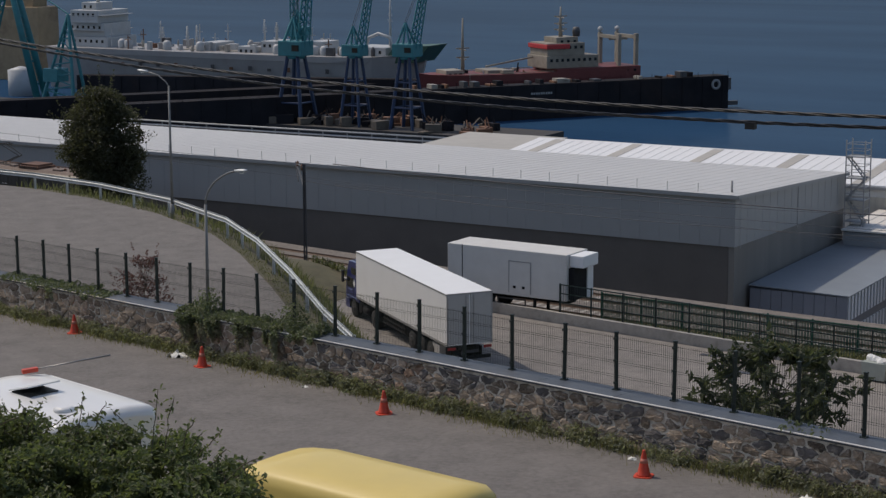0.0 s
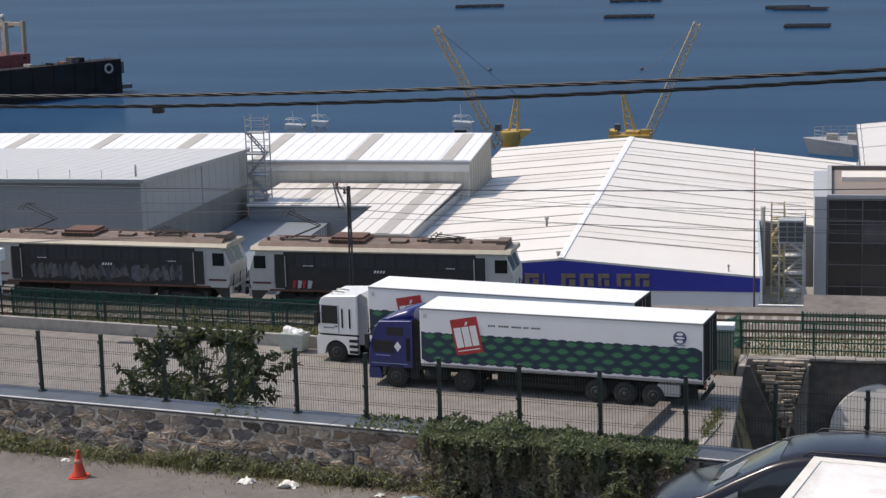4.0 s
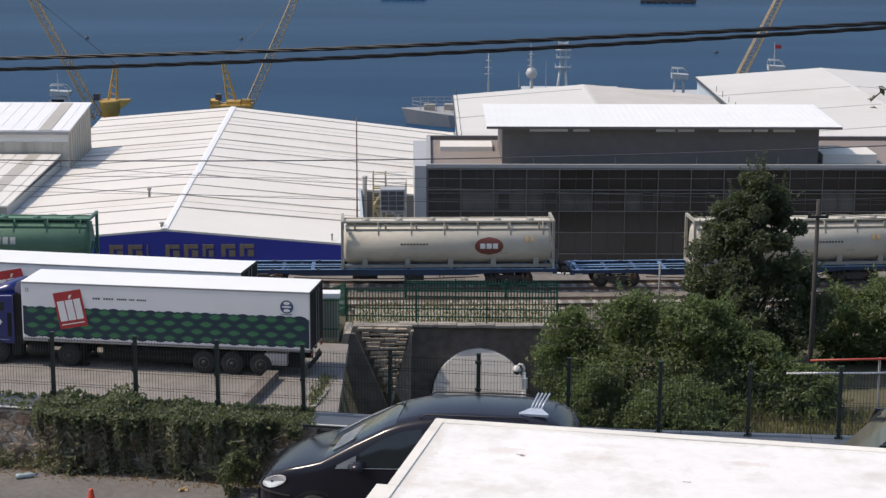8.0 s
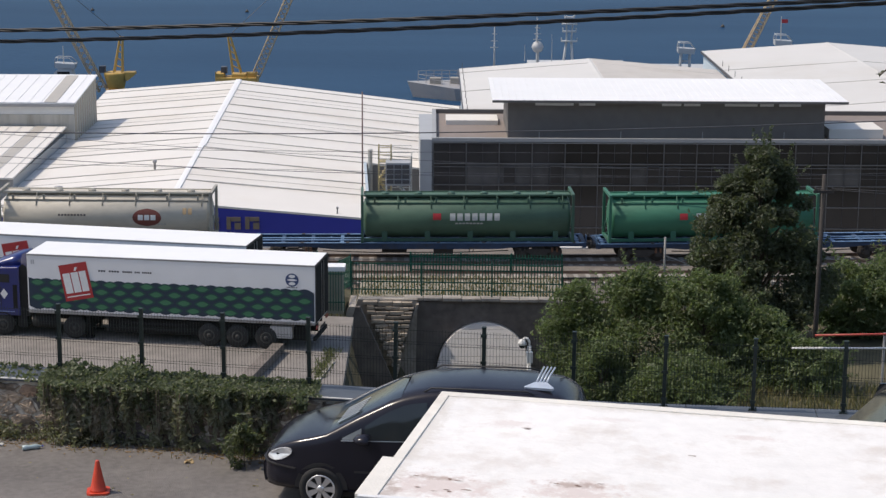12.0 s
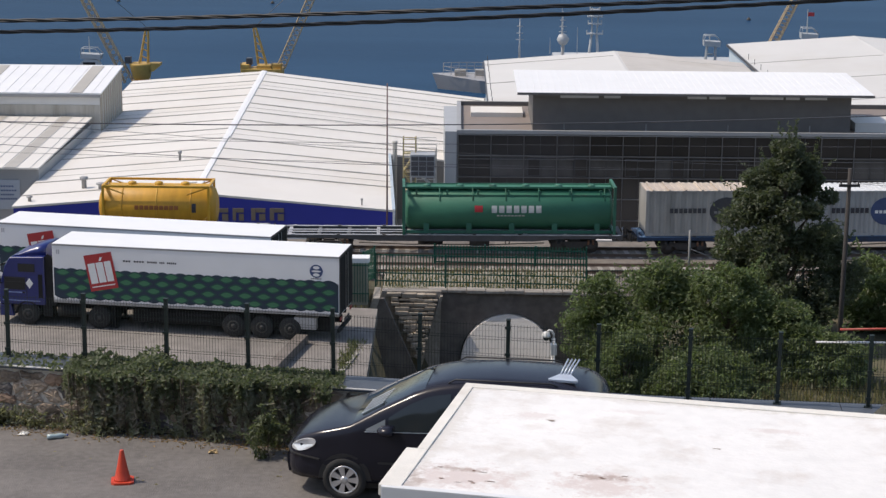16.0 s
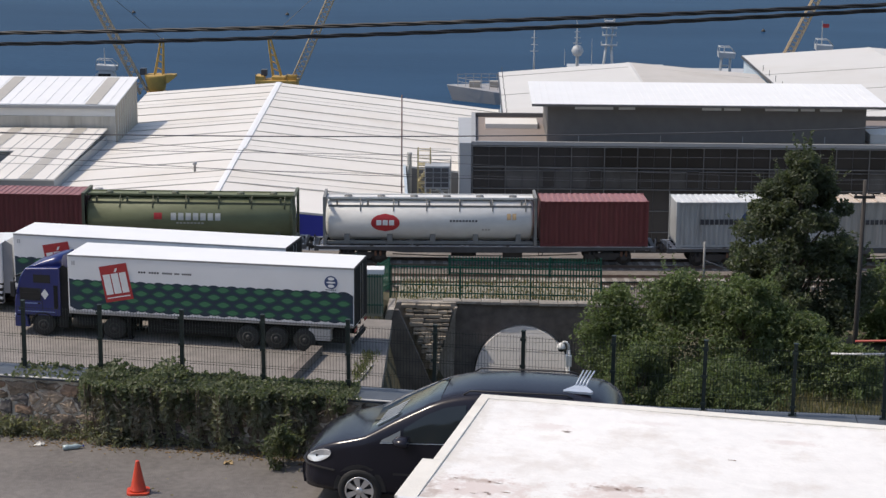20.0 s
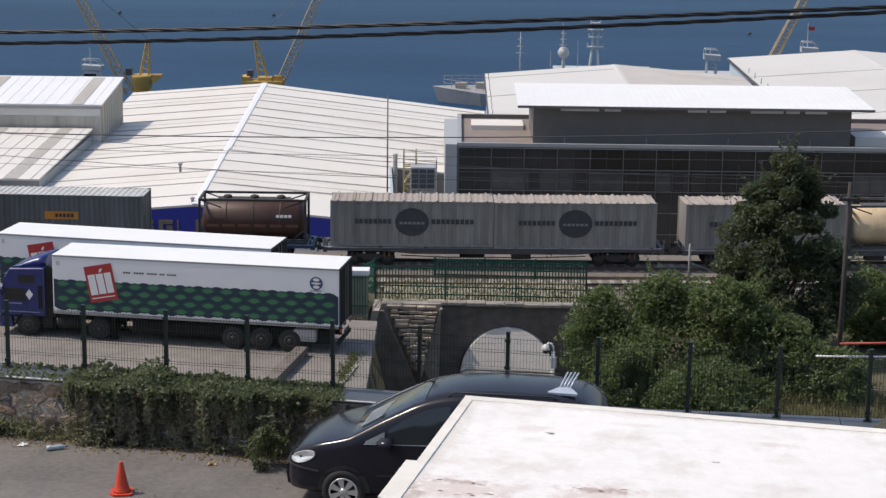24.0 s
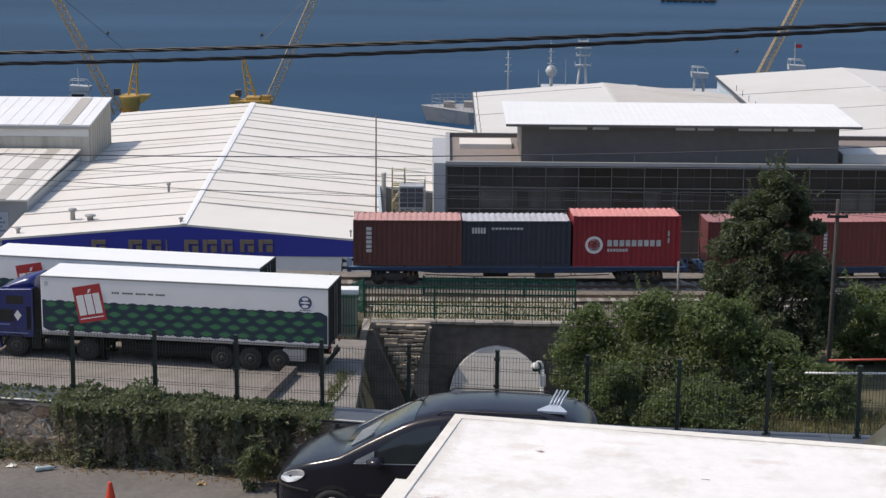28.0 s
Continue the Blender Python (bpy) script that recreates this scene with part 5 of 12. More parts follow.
# white ships moored behind the warehouses
ship("white_ship", pose(27, 230, -3.0, 0, 0, 180), 56, 10, 2.5, HULL_GREY, SHIP_WHITE,
     [(-15, 1, 8, 2.5, 5.2), (3, 15, 8, 2.5, 5.6)], [(19.2, 0, 4, 10.6, 0.2), (14.0, 0.8, 5.6, 11.2, 0.1)], "white moored ship with masts and radome")
_boat = [o for o in scene.objects if o.name.startswith("white_ship")][0]
for x, y, w, h in ((21.5, 1.2, 1.5, 0.9), (24.0, -0.8, 1.1, 0.7), (26.4, 0.4, 1.4, 0.8), (19.0, -1.5, 1.2, 1.1)):
    bm = BM()
    box(bm, x - w / 2, x + w / 2, y - 0.5, y + 0.5, 2.5, 3.1 + h, 0.08)
    part("deck_gear", bm, SHIP_CREAM, _boat)
for s in (-1, 1):
    bm = BM()
    line = [(x, s * 4.6 * math.sqrt(max(0.05, 1 - ((x - 15.7) / 12.6) ** 2)), 2.5 + 0.19 * max(0.0, x - 5.6) ** 1.0 * 0.24) for x in np.linspace(16, 27.6, 13)]
    for x, y, z in line:
        tube(bm, (x + 0.9, y, z), (x + 0.9, y, z + 0.95), 0.03, sides=4)
    for up in (0.5, 0.95):
        path_tube(bm, [(x + 0.9, y, z + up) for x, y, z in line], 0.03, 4)
    part("bow_rail", bm, HULL_GREY, _boat)
bm = BM()
lathe(bm, [(0.05, -0.75), (0.5, -0.55), (0.75, 0), (0.5, 0.55), (0.05, 0.75)], "z", 16, (13.05, 229.5, 4.75))
tube(bm, (13.05, 229.5, 2.0), (13.05, 229.5, 4.2), 0.2)
solid("radome", bm, SHIP_WHITE, "white radome on a short mast", "radome")
def boat_top(x, y, foot, deck, top, lean, kind, label):
    """What shows of a moored boat above the roofs: a legged or boxed crow's nest with rails and a mast."""
    th = empty("boat_top", pose(x, y, 0), label, "boat", "boat tops behind the roofs")
    w, d = (0.95, 0.7) if kind == "nest" else (1.15, 0.8)
    if kind == "nest":
        for sx in (-1, 1):
            for sy in (-1, 1):
                bm = BM()
                tube(bm, (sx * w * 0.75, sy * d * 0.7, SEA), (sx * w * 0.55 + lean, sy * d * 0.6, deck), 0.11, sides=6)
                part("leg", bm, SHIP_WHITE, th)
        bm = BM()
        box(bm, -w * 0.5, w * 0.5, -0.1, 0.1, (foot + deck) / 2 - 0.1, (foot + deck) / 2 + 0.1)
        part("crossbar", bm, SHIP_WHITE, th)
    else:
        bm = BM()
        prism(bm, [(-w, SEA), (w, SEA), (w, deck - 0.9), (w * 0.75, deck), (-w * 0.5, deck), (-w, deck - 0.5)], "y", -d, d)
        part("house", bm, SHIP_WHITE, th)
        bm = BM()
        box(bm, -w * 0.7, w * 0.6, -d - 0.02, -d + 0.02, deck - 0.85, deck - 0.4)
        part("window_band", bm, CAB_GLASS, th)
    bm = BM()
    prism(bm, [(-w + lean, deck), (w + lean, deck - 0.12), (w * 1.12 + lean, deck + 0.5), (-w * 1.05 + lean, deck + 0.62)], "y", -d, d)
    part("basket", bm, SHIP_WHITE, th)
    bm = BM()
    path_tube(bm, [(-w + lean, -d, deck + 0.6), (-w * 0.9 + lean, -d, deck + 1.25), (w * 0.5 + lean, -d, deck + 1.2), (w * 1.15 + lean, -d, deck + 0.5)], 0.05, 5)
    path_tube(bm, [(-w + lean, d, deck + 0.6), (-w * 0.9 + lean, d, deck + 1.25), (w * 0.5 + lean, d, deck + 1.2), (w * 1.15 + lean, d, deck + 0.5)], 0.05, 5)
    tube(bm, (-w * 0.9 + lean, -d, deck + 1.25), (-w * 0.9 + lean, d, deck + 1.25), 0.05, sides=5)
    part("basket_rail", bm, SHIP_WHITE, th)
    bm = BM()
    tube(bm, (-0.2 + lean, 0, deck), (-0.25 + lean, 0, top), 0.09, 0.04, 6)
    part("mast", bm, SHIP_WHITE, th)
    return th


boat_top(30.3, 225, 2.6, 4.7, 6.05, 0.25, "nest", "white legged lookout of a moored boat")
_flagged = boat_top(42.1, 225, 5.0, 5.7, 9.1, 0.0, "nest", "white lookout and mast with a small flag")
bm = BM()
box(bm, -0.2, 0.55, -0.02, 0.02, 8.3, 8.75)
part("flag", bm, RED_MARK, _flagged, "small red flag")
boat_top(-43.8, 225, 1.2, 2.5, 5.1, 0.1, "house", "white wheelhouse top and mast of a boat")
boat_top(-62, 225, 1.2, 2.6, 5.2, 0.2, "nest", "white mast platform of a moored boat")
boat_top(-65, 225, 1.2, 2.2, 4.4, 0.0, "house", "white wheelhouse top and mast of a boat")
# heavy white twin mast with platforms, and whip aerials by the radome
_tm = empty("ship_mast", pose(16.75, 229.5, 0), "white twin-legged ship mast with platforms", "mast")
for s in (-1, 1):
    bm = BM()
    tube(bm, (s * 0.75, 0, 0.5), (s * 0.3 + 0.1, 0, 5.6), 0.2, 0.14, 8)
    tube(bm, (s * 0.3 + 0.1, 0, 5.6), (s * 0.42 + 0.2, 0, 8.6), 0.11, 0.08, 6)
    part("mast_leg", bm, SHIP_WHITE, _tm)
for z, w in ((5.4, 0.95), (6.6, 0.8), (7.5, 0.9), (8.3, 0.6)):
    bm = BM()
    box(bm, -w + 0.15, w + 0.15, -0.4, 0.4, z, z + 0.14)
    for s in (-1, 1):
        tube(bm, (s * w + 0.15, 0, z), (s * w + 0.15, 0, z + 0.5), 0.06, sides=5)
    part("platform", bm, SHIP_WHITE, _tm)
for x, za, zb in ((12.9, 5.3, 8.6), (14.8, 3.0, 6.3), (11.5, 3.0, 5.0)):
    bm = BM()
    tube(bm, (x, 229.4, za), (x, 229.4, zb), 0.07 if za > 5 else 0.05, 0.02, 5)
    solid("aerial", bm, SHIP_WHITE, "thin white whip aerial on the moored ship", "aerial", "ship aerials")

for k, (x, y, L) in enumerate(((-6.8, 473, 13), (-51.5, 513, 14), (-47.2, 455, 12), (-10.3, 479, 11), (-4.7, 420, 10), (21.2, 446, 13), (53, 412, 12), (-92, 500, 13), (70, 470, 13), (-20, 540, 15), (42, 520, 15))):
    th = empty("mussel_raft", pose(x, y, SEA, 0, 0, (k * 37) % 20 - 10), "dark timber mussel raft afloat on the bay", "raft", "mussel rafts")
    bm = BM()
    for j in range(9):
        box(bm, -L / 2 + j * L / 9, -L / 2 + j * L / 9 + 0.5, -3.5, 3.5, 0.25, 0.4)
    for j in range(5):
        box(bm, -L / 2, L / 2, -3.4 + j * 1.6, -3.1 + j * 1.6, 0.4, 0.55)
    part("deck_frame", bm, RAFT_WOOD, th)
    for j in range(4):
        bm = BM()
        lathe(bm, [(0.2, -1.4), (0.35, -1.2), (0.35, 1.2), (0.2, 1.4)], "x", 10, (-L / 2 + 1.5 + j * (L - 3) / 3, 0, 0.0))
        part("float", bm, RAFT_WOOD, th)
bm = BM()
hull(bm, 4.5, 1.6, 0, 0.7)
o = solid("motor_boat", bm, SHIP_WHITE, "small white motor boat under way", "boat")
o.matrix_world = pose(40.3, 443, SEA, 0, 0, 170)

# ---- railway ----
SLEEPER = material("concrete_sleeper", (0.30, 0.28, 0.25), 0.9, grain=6, vary=0.2, random=0.6)
RAIL_STEEL = material("rail_steel", (0.20, 0.15, 0.12), 0.45, metal=0.6, grain=6, vary=0.2)
GREEN_FENCE = material("green_fence_paint", (0.015, 0.10, 0.065), 0.5, grain=5, vary=0.15)
DARK_GREEN = material("dark_green_post", (0.012, 0.028, 0.024), 0.45, grain=5, vary=0.15)
POLE_GREY = material("galvanised_pole", (0.22, 0.22, 0.21), 0.55, grain=5, vary=0.2, stain=0.3)
ARCH_STONE = material("sooty_arch_stone", (0.15, 0.13, 0.115), 0.9, grain=2, vary=0.5, stain=0.6, stain_color=(0.05, 0.045, 0.04), bump=0.6, bump_scale=6)
INFILL = material("pale_infill", (0.66, 0.63, 0.59), 0.8, grain=1.6, vary=0.08, stain=0.25, stain_color=(0.45, 0.43, 0.40), bump=0.2)
PALE_STONE = material("pale_stone_edge", (0.36, 0.325, 0.28), 0.9, grain=5, vary=0.35, stain=0.6, stain_color=(0.12, 0.10, 0.08), bump=0.5, bump_scale=8)


def track_line(across, z, x0=-150, x1=90, step=4):
    pts = []
    x = x0
    while x <= x1:
        m = math.atan2(track_y(x + 2) - track_y(x - 2), 4)
        pts.append((x - math.sin(m) * across, track_y(x) + math.cos(m) * across, rail_z(x) + z))
        x += step
    return pts


_bm = BM()
sweep(_bm, track_line(1.25, -0.17), [(-4.2, -0.9), (-3.0, 0.0), (4.6, 0.0), (6.0, -0.9)])
solid("ballast", _bm, BALLAST, "brown grey stone ballast under the tracks", "ballast", kind="structure")
for c in (1.25, -2.75):
    th = empty("railway_track", None, "rusty rails on concrete sleepers", "railway track", kind="structure")
    for d in (-0.835, 0.835):
        _bm = BM()
        sweep(_bm, track_line(c + d, 0), [(-0.07, -0.17), (-0.07, -0.14), (-0.02, -0.12), (-0.035, 0.0), (0.035, 0.0), (0.02, -0.12), (0.07, -0.14), (0.07, -0.17)])
        part("rail", _bm, RAIL_STEEL, th)


def arch_bridge():
    th = empty("arch_bridge", None, "sooty stone arch bridge carrying the railway", "bridge", kind="structure")
    cx, r, zc = 2.87, 2.5, 3.86
    out = [(-1.1, 1.6), (cx - r, 1.6)] + [(cx - r * math.cos(math.pi * k / 20), zc + r * math.sin(math.pi * k / 20)) for k in range(21)] + [(cx + r, 1.6), (7.6, 1.6), (7.6, 7.42), (-1.1, 7.5)]
    bm = BM()
    prism(bm, out, "y", 95.0, 110.5)
    part("arch_wall", bm, ARCH_STONE, th)
    for k in range(9):
        bm = BM()
        box(bm, -1.3 + k * 1.0, -1.3 + k * 1.0 + 0.97, 94.82 + 0.05 * math.sin(k * 2.1), 95.5, 7.50 - k * 0.012, 7.66 - k * 0.012 + 0.02 * math.sin(k * 3.7), 0.03)
        part("coping_stone", bm, PALE_STONE, th)
    # pale infill closing the arch
    bm = BM()
    for j in range(11):
        za, zb = 1.6 + j * 0.44, 1.6 + j * 0.44 + 0.425
        if za > zc + r - 0.1:
            break
        zb = min(zb, zc + r - 0.02)
        half = [(math.sqrt(max(0.0, 2.46 ** 2 - max(0.0, z - zc) ** 2)), z) for z in np.linspace(za, zb, 5)]
        bm = BM()
        prism(bm, [(cx + w, z) for w, z in half] + [(cx - w, z) for w, z in reversed(half)], "y", 0.0, 0.5)
        for v in bm.verts:
            v.co.y += 94.84 - (6.36 - v.co.z) * 0.36
        part("infill_board", bm, INFILL, th, "pale weathered infill board in the arch")
    # two wing walls, sun on their edges painted as paler stone, and brick between them
    bm = BM()
    prism(bm, [(-6.0, 1.2), (-0.75, 1.2), (-0.62, 7.62), (-3.7, 7.62)], "y", 94.62, 95.2)
    part("abutment", bm, PALE_STONE, th)
    rng = random.Random(3)
    for j in range(25):
        z = 2.2 + j * 0.215
        left, right = -3.55 + (7.57 - z) * 0.50, -0.70 - (7.6 - z) * 0.25
        high = z > 5.9
        x = left + (j % 2) * 0.12
        while x < right - 0.1:
            w = (0.35 if high else 0.16) + rng.random() * (0.45 if high else 0.2)
            bm = BM()
            y = 94.30 - (7.6 - z) * 0.33 + rng.random() * 0.10
            box(bm, x, min(x + w, right), y, y + 0.5, z + rng.uniform(-0.04, 0.04), z + rng.uniform(0.12, 0.22), 0.025)
            part("brick", bm, BRICK, th)
            x += w + 0.03
    bm = BM()
    prism(bm, [(-5.55, 1.2), (-0.65, 1.2), (-3.5, 7.85), (-3.72, 7.85)], "y", 92.1, 92.4)
    part("wing_wall", bm, ARCH_STONE, th)
    bm = BM()
    prism(bm, [(-6.1, 1.2), (-5.56, 1.2), (-3.73, 7.9), (-4.05, 7.9)], "y", 92.0, 94.3)
    part("wing_edge", bm, PALE_STONE, th)
    bm = BM()
    prism(bm, [(-2.3, 1.2), (0.3, 1.2), (0.3, 7.4), (-0.55, 7.4)], "y", 94.96, 94.99)
    part("wing_wall", bm, ARCH_STONE, th)
    bm = BM()
    prism(bm, [(-2.42, 1.2), (-2.3, 1.2), (-0.55, 7.42), (-0.68, 7.42)], "y", 94.29, 95.0)
    part("wing_edge", bm, PALE_STONE, th)
    bm = BM()
    box(bm, 7.4, 12, 95.2, 104, 1.6, 7.3)
    part("retaining_wall", bm, ARCH_STONE, th)
    return th


BRICK = material("mixed_brown_brick", (0.42, 0.36, 0.285), 0.9, grain=5, vary=0.45, random=0.9, stain=0.45, bump=0.8, bump_scale=12)
arch_bridge()
_bm = BM()
box(_bm, -3.7, 7.1, 95.52, 100.0, 7.2, 7.56)
solid("bridge_verge", _bm, material("stony_verge_soil", (0.25, 0.235, 0.185), 0.95, grain=5, vary=0.35, stain=0.5, stain_color=(0.13, 0.14, 0.06), bump=0.8, bump_scale=12), "stony yellow-green verge on the bridge beside the tracks", "verge", kind="structure")
_bm = BM()
box(_bm, -4, 10, 116.2, 116.5, QUAY - 0.1, 5.5)
solid("boundary_wall", _bm, material("pale_wall_render", (0.62, 0.60, 0.57), 0.8, grain=1.5, vary=0.08, stain=0.3, stain_color=(0.42, 0.40, 0.37)), "pale rendered wall beyond the arch", "wall", kind="structure")


def palisade(line, h, pitch, mat, label, rails=(0.25, 0.85), post_every=2.5, r=0.013, lift=0.0):
    """A steel fence along a line of points: posts, level rails and upright bars."""
    th = empty("railing_fence", None, label, "fence")
    line = [Vector(p) for p in line]
    lens = [0]
    for a, b in zip(line, line[1:]):
        lens.append(lens[-1] + (b - a).length)

    def at(s):
        for i in range(len(line) - 1):
            if s <= lens[i + 1] or i == len(line) - 2:
                return line[i].lerp(line[i + 1], (s - lens[i]) / (lens[i + 1] - lens[i]))
    n = int(lens[-1] / post_every)
    for k in range(n + 1):
        p = at(k * lens[-1] / n)
        bm = BM()
        box(bm, p.x - 0.04, p.x + 0.04, p.y - 0.04, p.y + 0.04, p.z, p.z + h + 0.06)
        part("post", bm, mat, th)
    for f in rails:
        bm = BM()
        sweep(bm, [p + Vector((0, 0, h * f)) for p in line], [(-0.02, -0.03), (-0.02, 0.03), (0.02, 0.03), (0.02, -0.03)])
        part("rail", bm, mat, th)
    bm = BM()
    m = int(lens[-1] / pitch)
    for k in range(m):
        p = at((k + 0.5) * pitch)
        tube(bm, (p.x, p.y, p.z + 0.05 + lift), (p.x, p.y, p.z + h), r, sides=4, caps=False)
    tagged(part("bar_infill", bm, mat, th), kind="stuff")
    return th


palisade([(-4.05, 95.05, 7.75), (6.9, 95.05, 7.62)], 1.75, 0.16, GREEN_FENCE, "green steel bar fence on the bridge parapet", (0.18, 0.42, 0.97), 3.6, 0.025)
palisade([(-1.0, 95.5, 8.9), (6.9, 95.5, 8.8)], 1.0, 0.16, GREEN_FENCE, "taller green mesh screen above the arch", (0.1, 0.8), 2.6, 0.024)
palisade([(6.9, 95.1, 7.3), (13, 95.4, 7.3), (24, 96.4, 7.2)], 1.45, 0.13, DARK_GREEN, "dark green fence running off from the bridge", (0.3, 0.95), 2.5, 0.013)
palisade([(-5.5, 88.4, 8.8), (-4.1, 94.9, 8.2)], 1.7, 0.13, GREEN_FENCE, "green fence at the corner of the lorry park", (0.2, 0.95), 2.2, 0.014)
_edge = [(-66, 97.2), (-46, 93.75), (-41.5, 93.0), (-27, 90.6), (-5.6, 87.2)]
palisade([(x, y + 0.1, LOT + 0.6) for x, y in _edge[1:]], 1.6, 0.16, DARK_GREEN, "dark green railing on the lorry park wall", (0.35, 0.68, 1.0), 2.1, 0.011)
palisade([(x, track_y(x) - 4.6, rail_z(x) - 0.3) for x in range(-46, -5, 4)], 1.95, 0.085, GREEN_FENCE, "green mesh fence along the tracks", (0.1, 0.97), 2.6, 0.026)
_bm = BM()
sweep(_bm, [(x, y, LOT - 0.4) for x, y in _edge], [(-0.15, 0.0), (-0.15, 1.0), (0.15, 1.0), (0.15, 0.0)])
solid("concrete_wall", _bm, CONCRETE, "low stained concrete wall round the lorry park", "wall", kind="structure")


def mast(x, y, z0, z1, arm, label):
    th = empty("catenary_mast", None, label, "catenary mast", "catenary masts")
    bm = BM()
    for d in (-0.1, 0.1):
        tube(bm, (x + d, y, z0), (x + d * 0.6, y, z1), 0.06, sides=5)
    for k in range(10):
        z = z0 + (z1 - z0) * k / 10
        tube(bm, (x - 0.1, y, z), (x + 0.1, y, z + (z1 - z0) / 10), 0.03, sides=4)
    part("lattice_post", bm, DARK_METAL, th)
    bm = BM()
    tube(bm, (x, y, z1 - 1.6), (x + arm[0], y + arm[1], z1 - 0.4), 0.06, sides=6)
    tube(bm, (x, y, z1 - 0.25), (x + arm[0], y + arm[1], z1 - 0.4), 0.045, sides=6)
    tube(bm, (x + arm[0] * 1.2, y + arm[1] * 1.2, z1 - 0.35), (x + arm[0] * 0.8, y + arm[1] * 0.8, z1 - 1.5), 0.045, sides=6)
    part("cantilever", bm, DARK_METAL, th)
    for f in (0.3, 0.9):
        bm = BM()
        c = Vector((x + arm[0] * f, y + arm[1] * f, z1 - 0.35))
        lathe(bm, [(0.05, -0.2), (0.11, -0.15), (0.06, -0.05), (0.11, 0.05), (0.06, 0.15), (0.03, 0.2)], "z", 8, c)
        part("insulator", bm, RUST, th)
    return th


mast(-25.2, 97.6, 7.0, 15.95, (-1.4, 2.6), "grey lattice catenary mast beside the track")
mast(-68.0, 100.6, 7.5, 15.7, (-2.2, 2.4), "grey lattice catenary mast beside the track")


def wire(pts, r, label, mat=None):
    bm = BM()
    path_tube(bm, pts, r, 5)
    return solid("overhead_wire", bm, mat or DARK_METAL, label, "wire", "railway wires")


def sag(a, b, d, n=14):
    a, b = Vector(a), Vector(b)
    return [a.lerp(b, k / n) - Vector((0, 0, 4 * d * (k / n) * (1 - k / n))) for k in range(n + 1)]


wire(sag((-68, 104, 15.3), (-25.6, 104, 14.75), 0.25) + sag((-25.6, 104, 14.75), (40, 104, 16.4), 0.6)[1:], 0.034, "dark sagging catenary wire above the tracks")
wire(sag((-68, 104.2, 13.9), (-25.6, 104.2, 13.85), 0.1) + sag((-25.6, 104.2, 13.85), (40, 106, 13.6), 0.2)[1:], 0.014, "thin contact wire above the tracks")
wire(sag((-68, 100.5, 14.6), (-25.4, 97.6, 14.7), 0.5) + sag((-25.4, 97.6, 14.7), (30, 98, 14.0), 0.8)[1:], 0.016, "thin overhead wire beside the tracks")
wire(sag((-120, 101, 17.6), (-68, 100.6, 15.7), 0.4) + sag((-68, 100.6, 15.7), (-25.2, 97.6, 15.9), 0.5)[1:] + sag((-25.2, 97.6, 15.9), (30, 98, 13.6), 0.5)[1:], 0.012, "thin overhead wire between the masts")
wire(sag((-120, 103, 16.5), (30, 99, 13.2), 0.8), 0.010, "thin overhead wire between the masts")
bm = BM()
tube(bm, (17.0, 80, 6.5), (17.06, 80, 17.04), 0.13, 0.085, 8)
box(bm, 16.6, 17.5, 79.86, 79.94, 16.25, 16.37)
for _x in (16.68, 17.42):
    lathe(bm, [(0.02, 0), (0.045, 0.03), (0.03, 0.08), (0.045, 0.13)], "z", 6, (_x, 79.9, 16.37))
solid("wooden_pole", bm, material("weathered_pole", (0.05, 0.044, 0.04), 0.9, grain=4, vary=0.3), "slightly leaning weathered wooden pole", "pole")
wire(sag((17.42, 79.9, 16.45), (40, 84, 15.4), 0.2, 6), 0.012, "thin cable off the wooden pole")
wire(sag((16.68, 79.9, 16.45), (40, 83, 14.9), 0.2, 6), 0.012, "thin cable off the wooden pole")
bm = BM()
tube(bm, (12.6, 98.2, 7.2), (12.6, 98.2, 10.2), 0.06)
tube(bm, (12.6, 98.2, 9.2), (13.9, 98.2, 8.7), 0.03)
tube(bm, (13.6, 98.2, 7.2), (14.6, 98.2, 8.7), 0.03)
solid("signal_post", bm, POLE_GREY, "short grey post beside the track", "post")
for y in (118,):
    bm = BM()
    tube(bm, (-4.3, y, QUAY), (-4.3, y, 15.1), 0.07, 0.04, 8)
    solid("flagpole", bm, material("red_brown_pole", (0.14, 0.08, 0.07), 0.6), "tall thin dark pole beside the cold store", "pole")

# ---- cables close overhead ----
CABLE = material("black_cable", (0.012, 0.012, 0.013), 0.5, grain=20, vary=0.2)


def twisted(pts, r, strands, turns, label):
    """An aerial bundle: strands wound round one another."""
    th = empty("aerial_cable", None, label, "cable", "twisted cables")
    pts = [Vector(p) for p in pts]
    xs = [p.x for p in pts]
    n = 420
    for j in range(strands):
        line = []
        for k in range(n + 1):
            x = xs[0] + (xs[-1] - xs[0]) * k / n
            c = Vector((x, float(np.interp(x, xs, [p.y for p in pts])), float(np.interp(x, xs, [p.z for p in pts]))))
            a = turns * math.tau * k / n + j * math.tau / strands
            line.append(c + Vector((0, math.cos(a) * r, math.sin(a) * r)))
        bm = BM()
        path_tube(bm, line, r * 0.92, 5)
        part("strand", bm, CABLE, th)
    return th


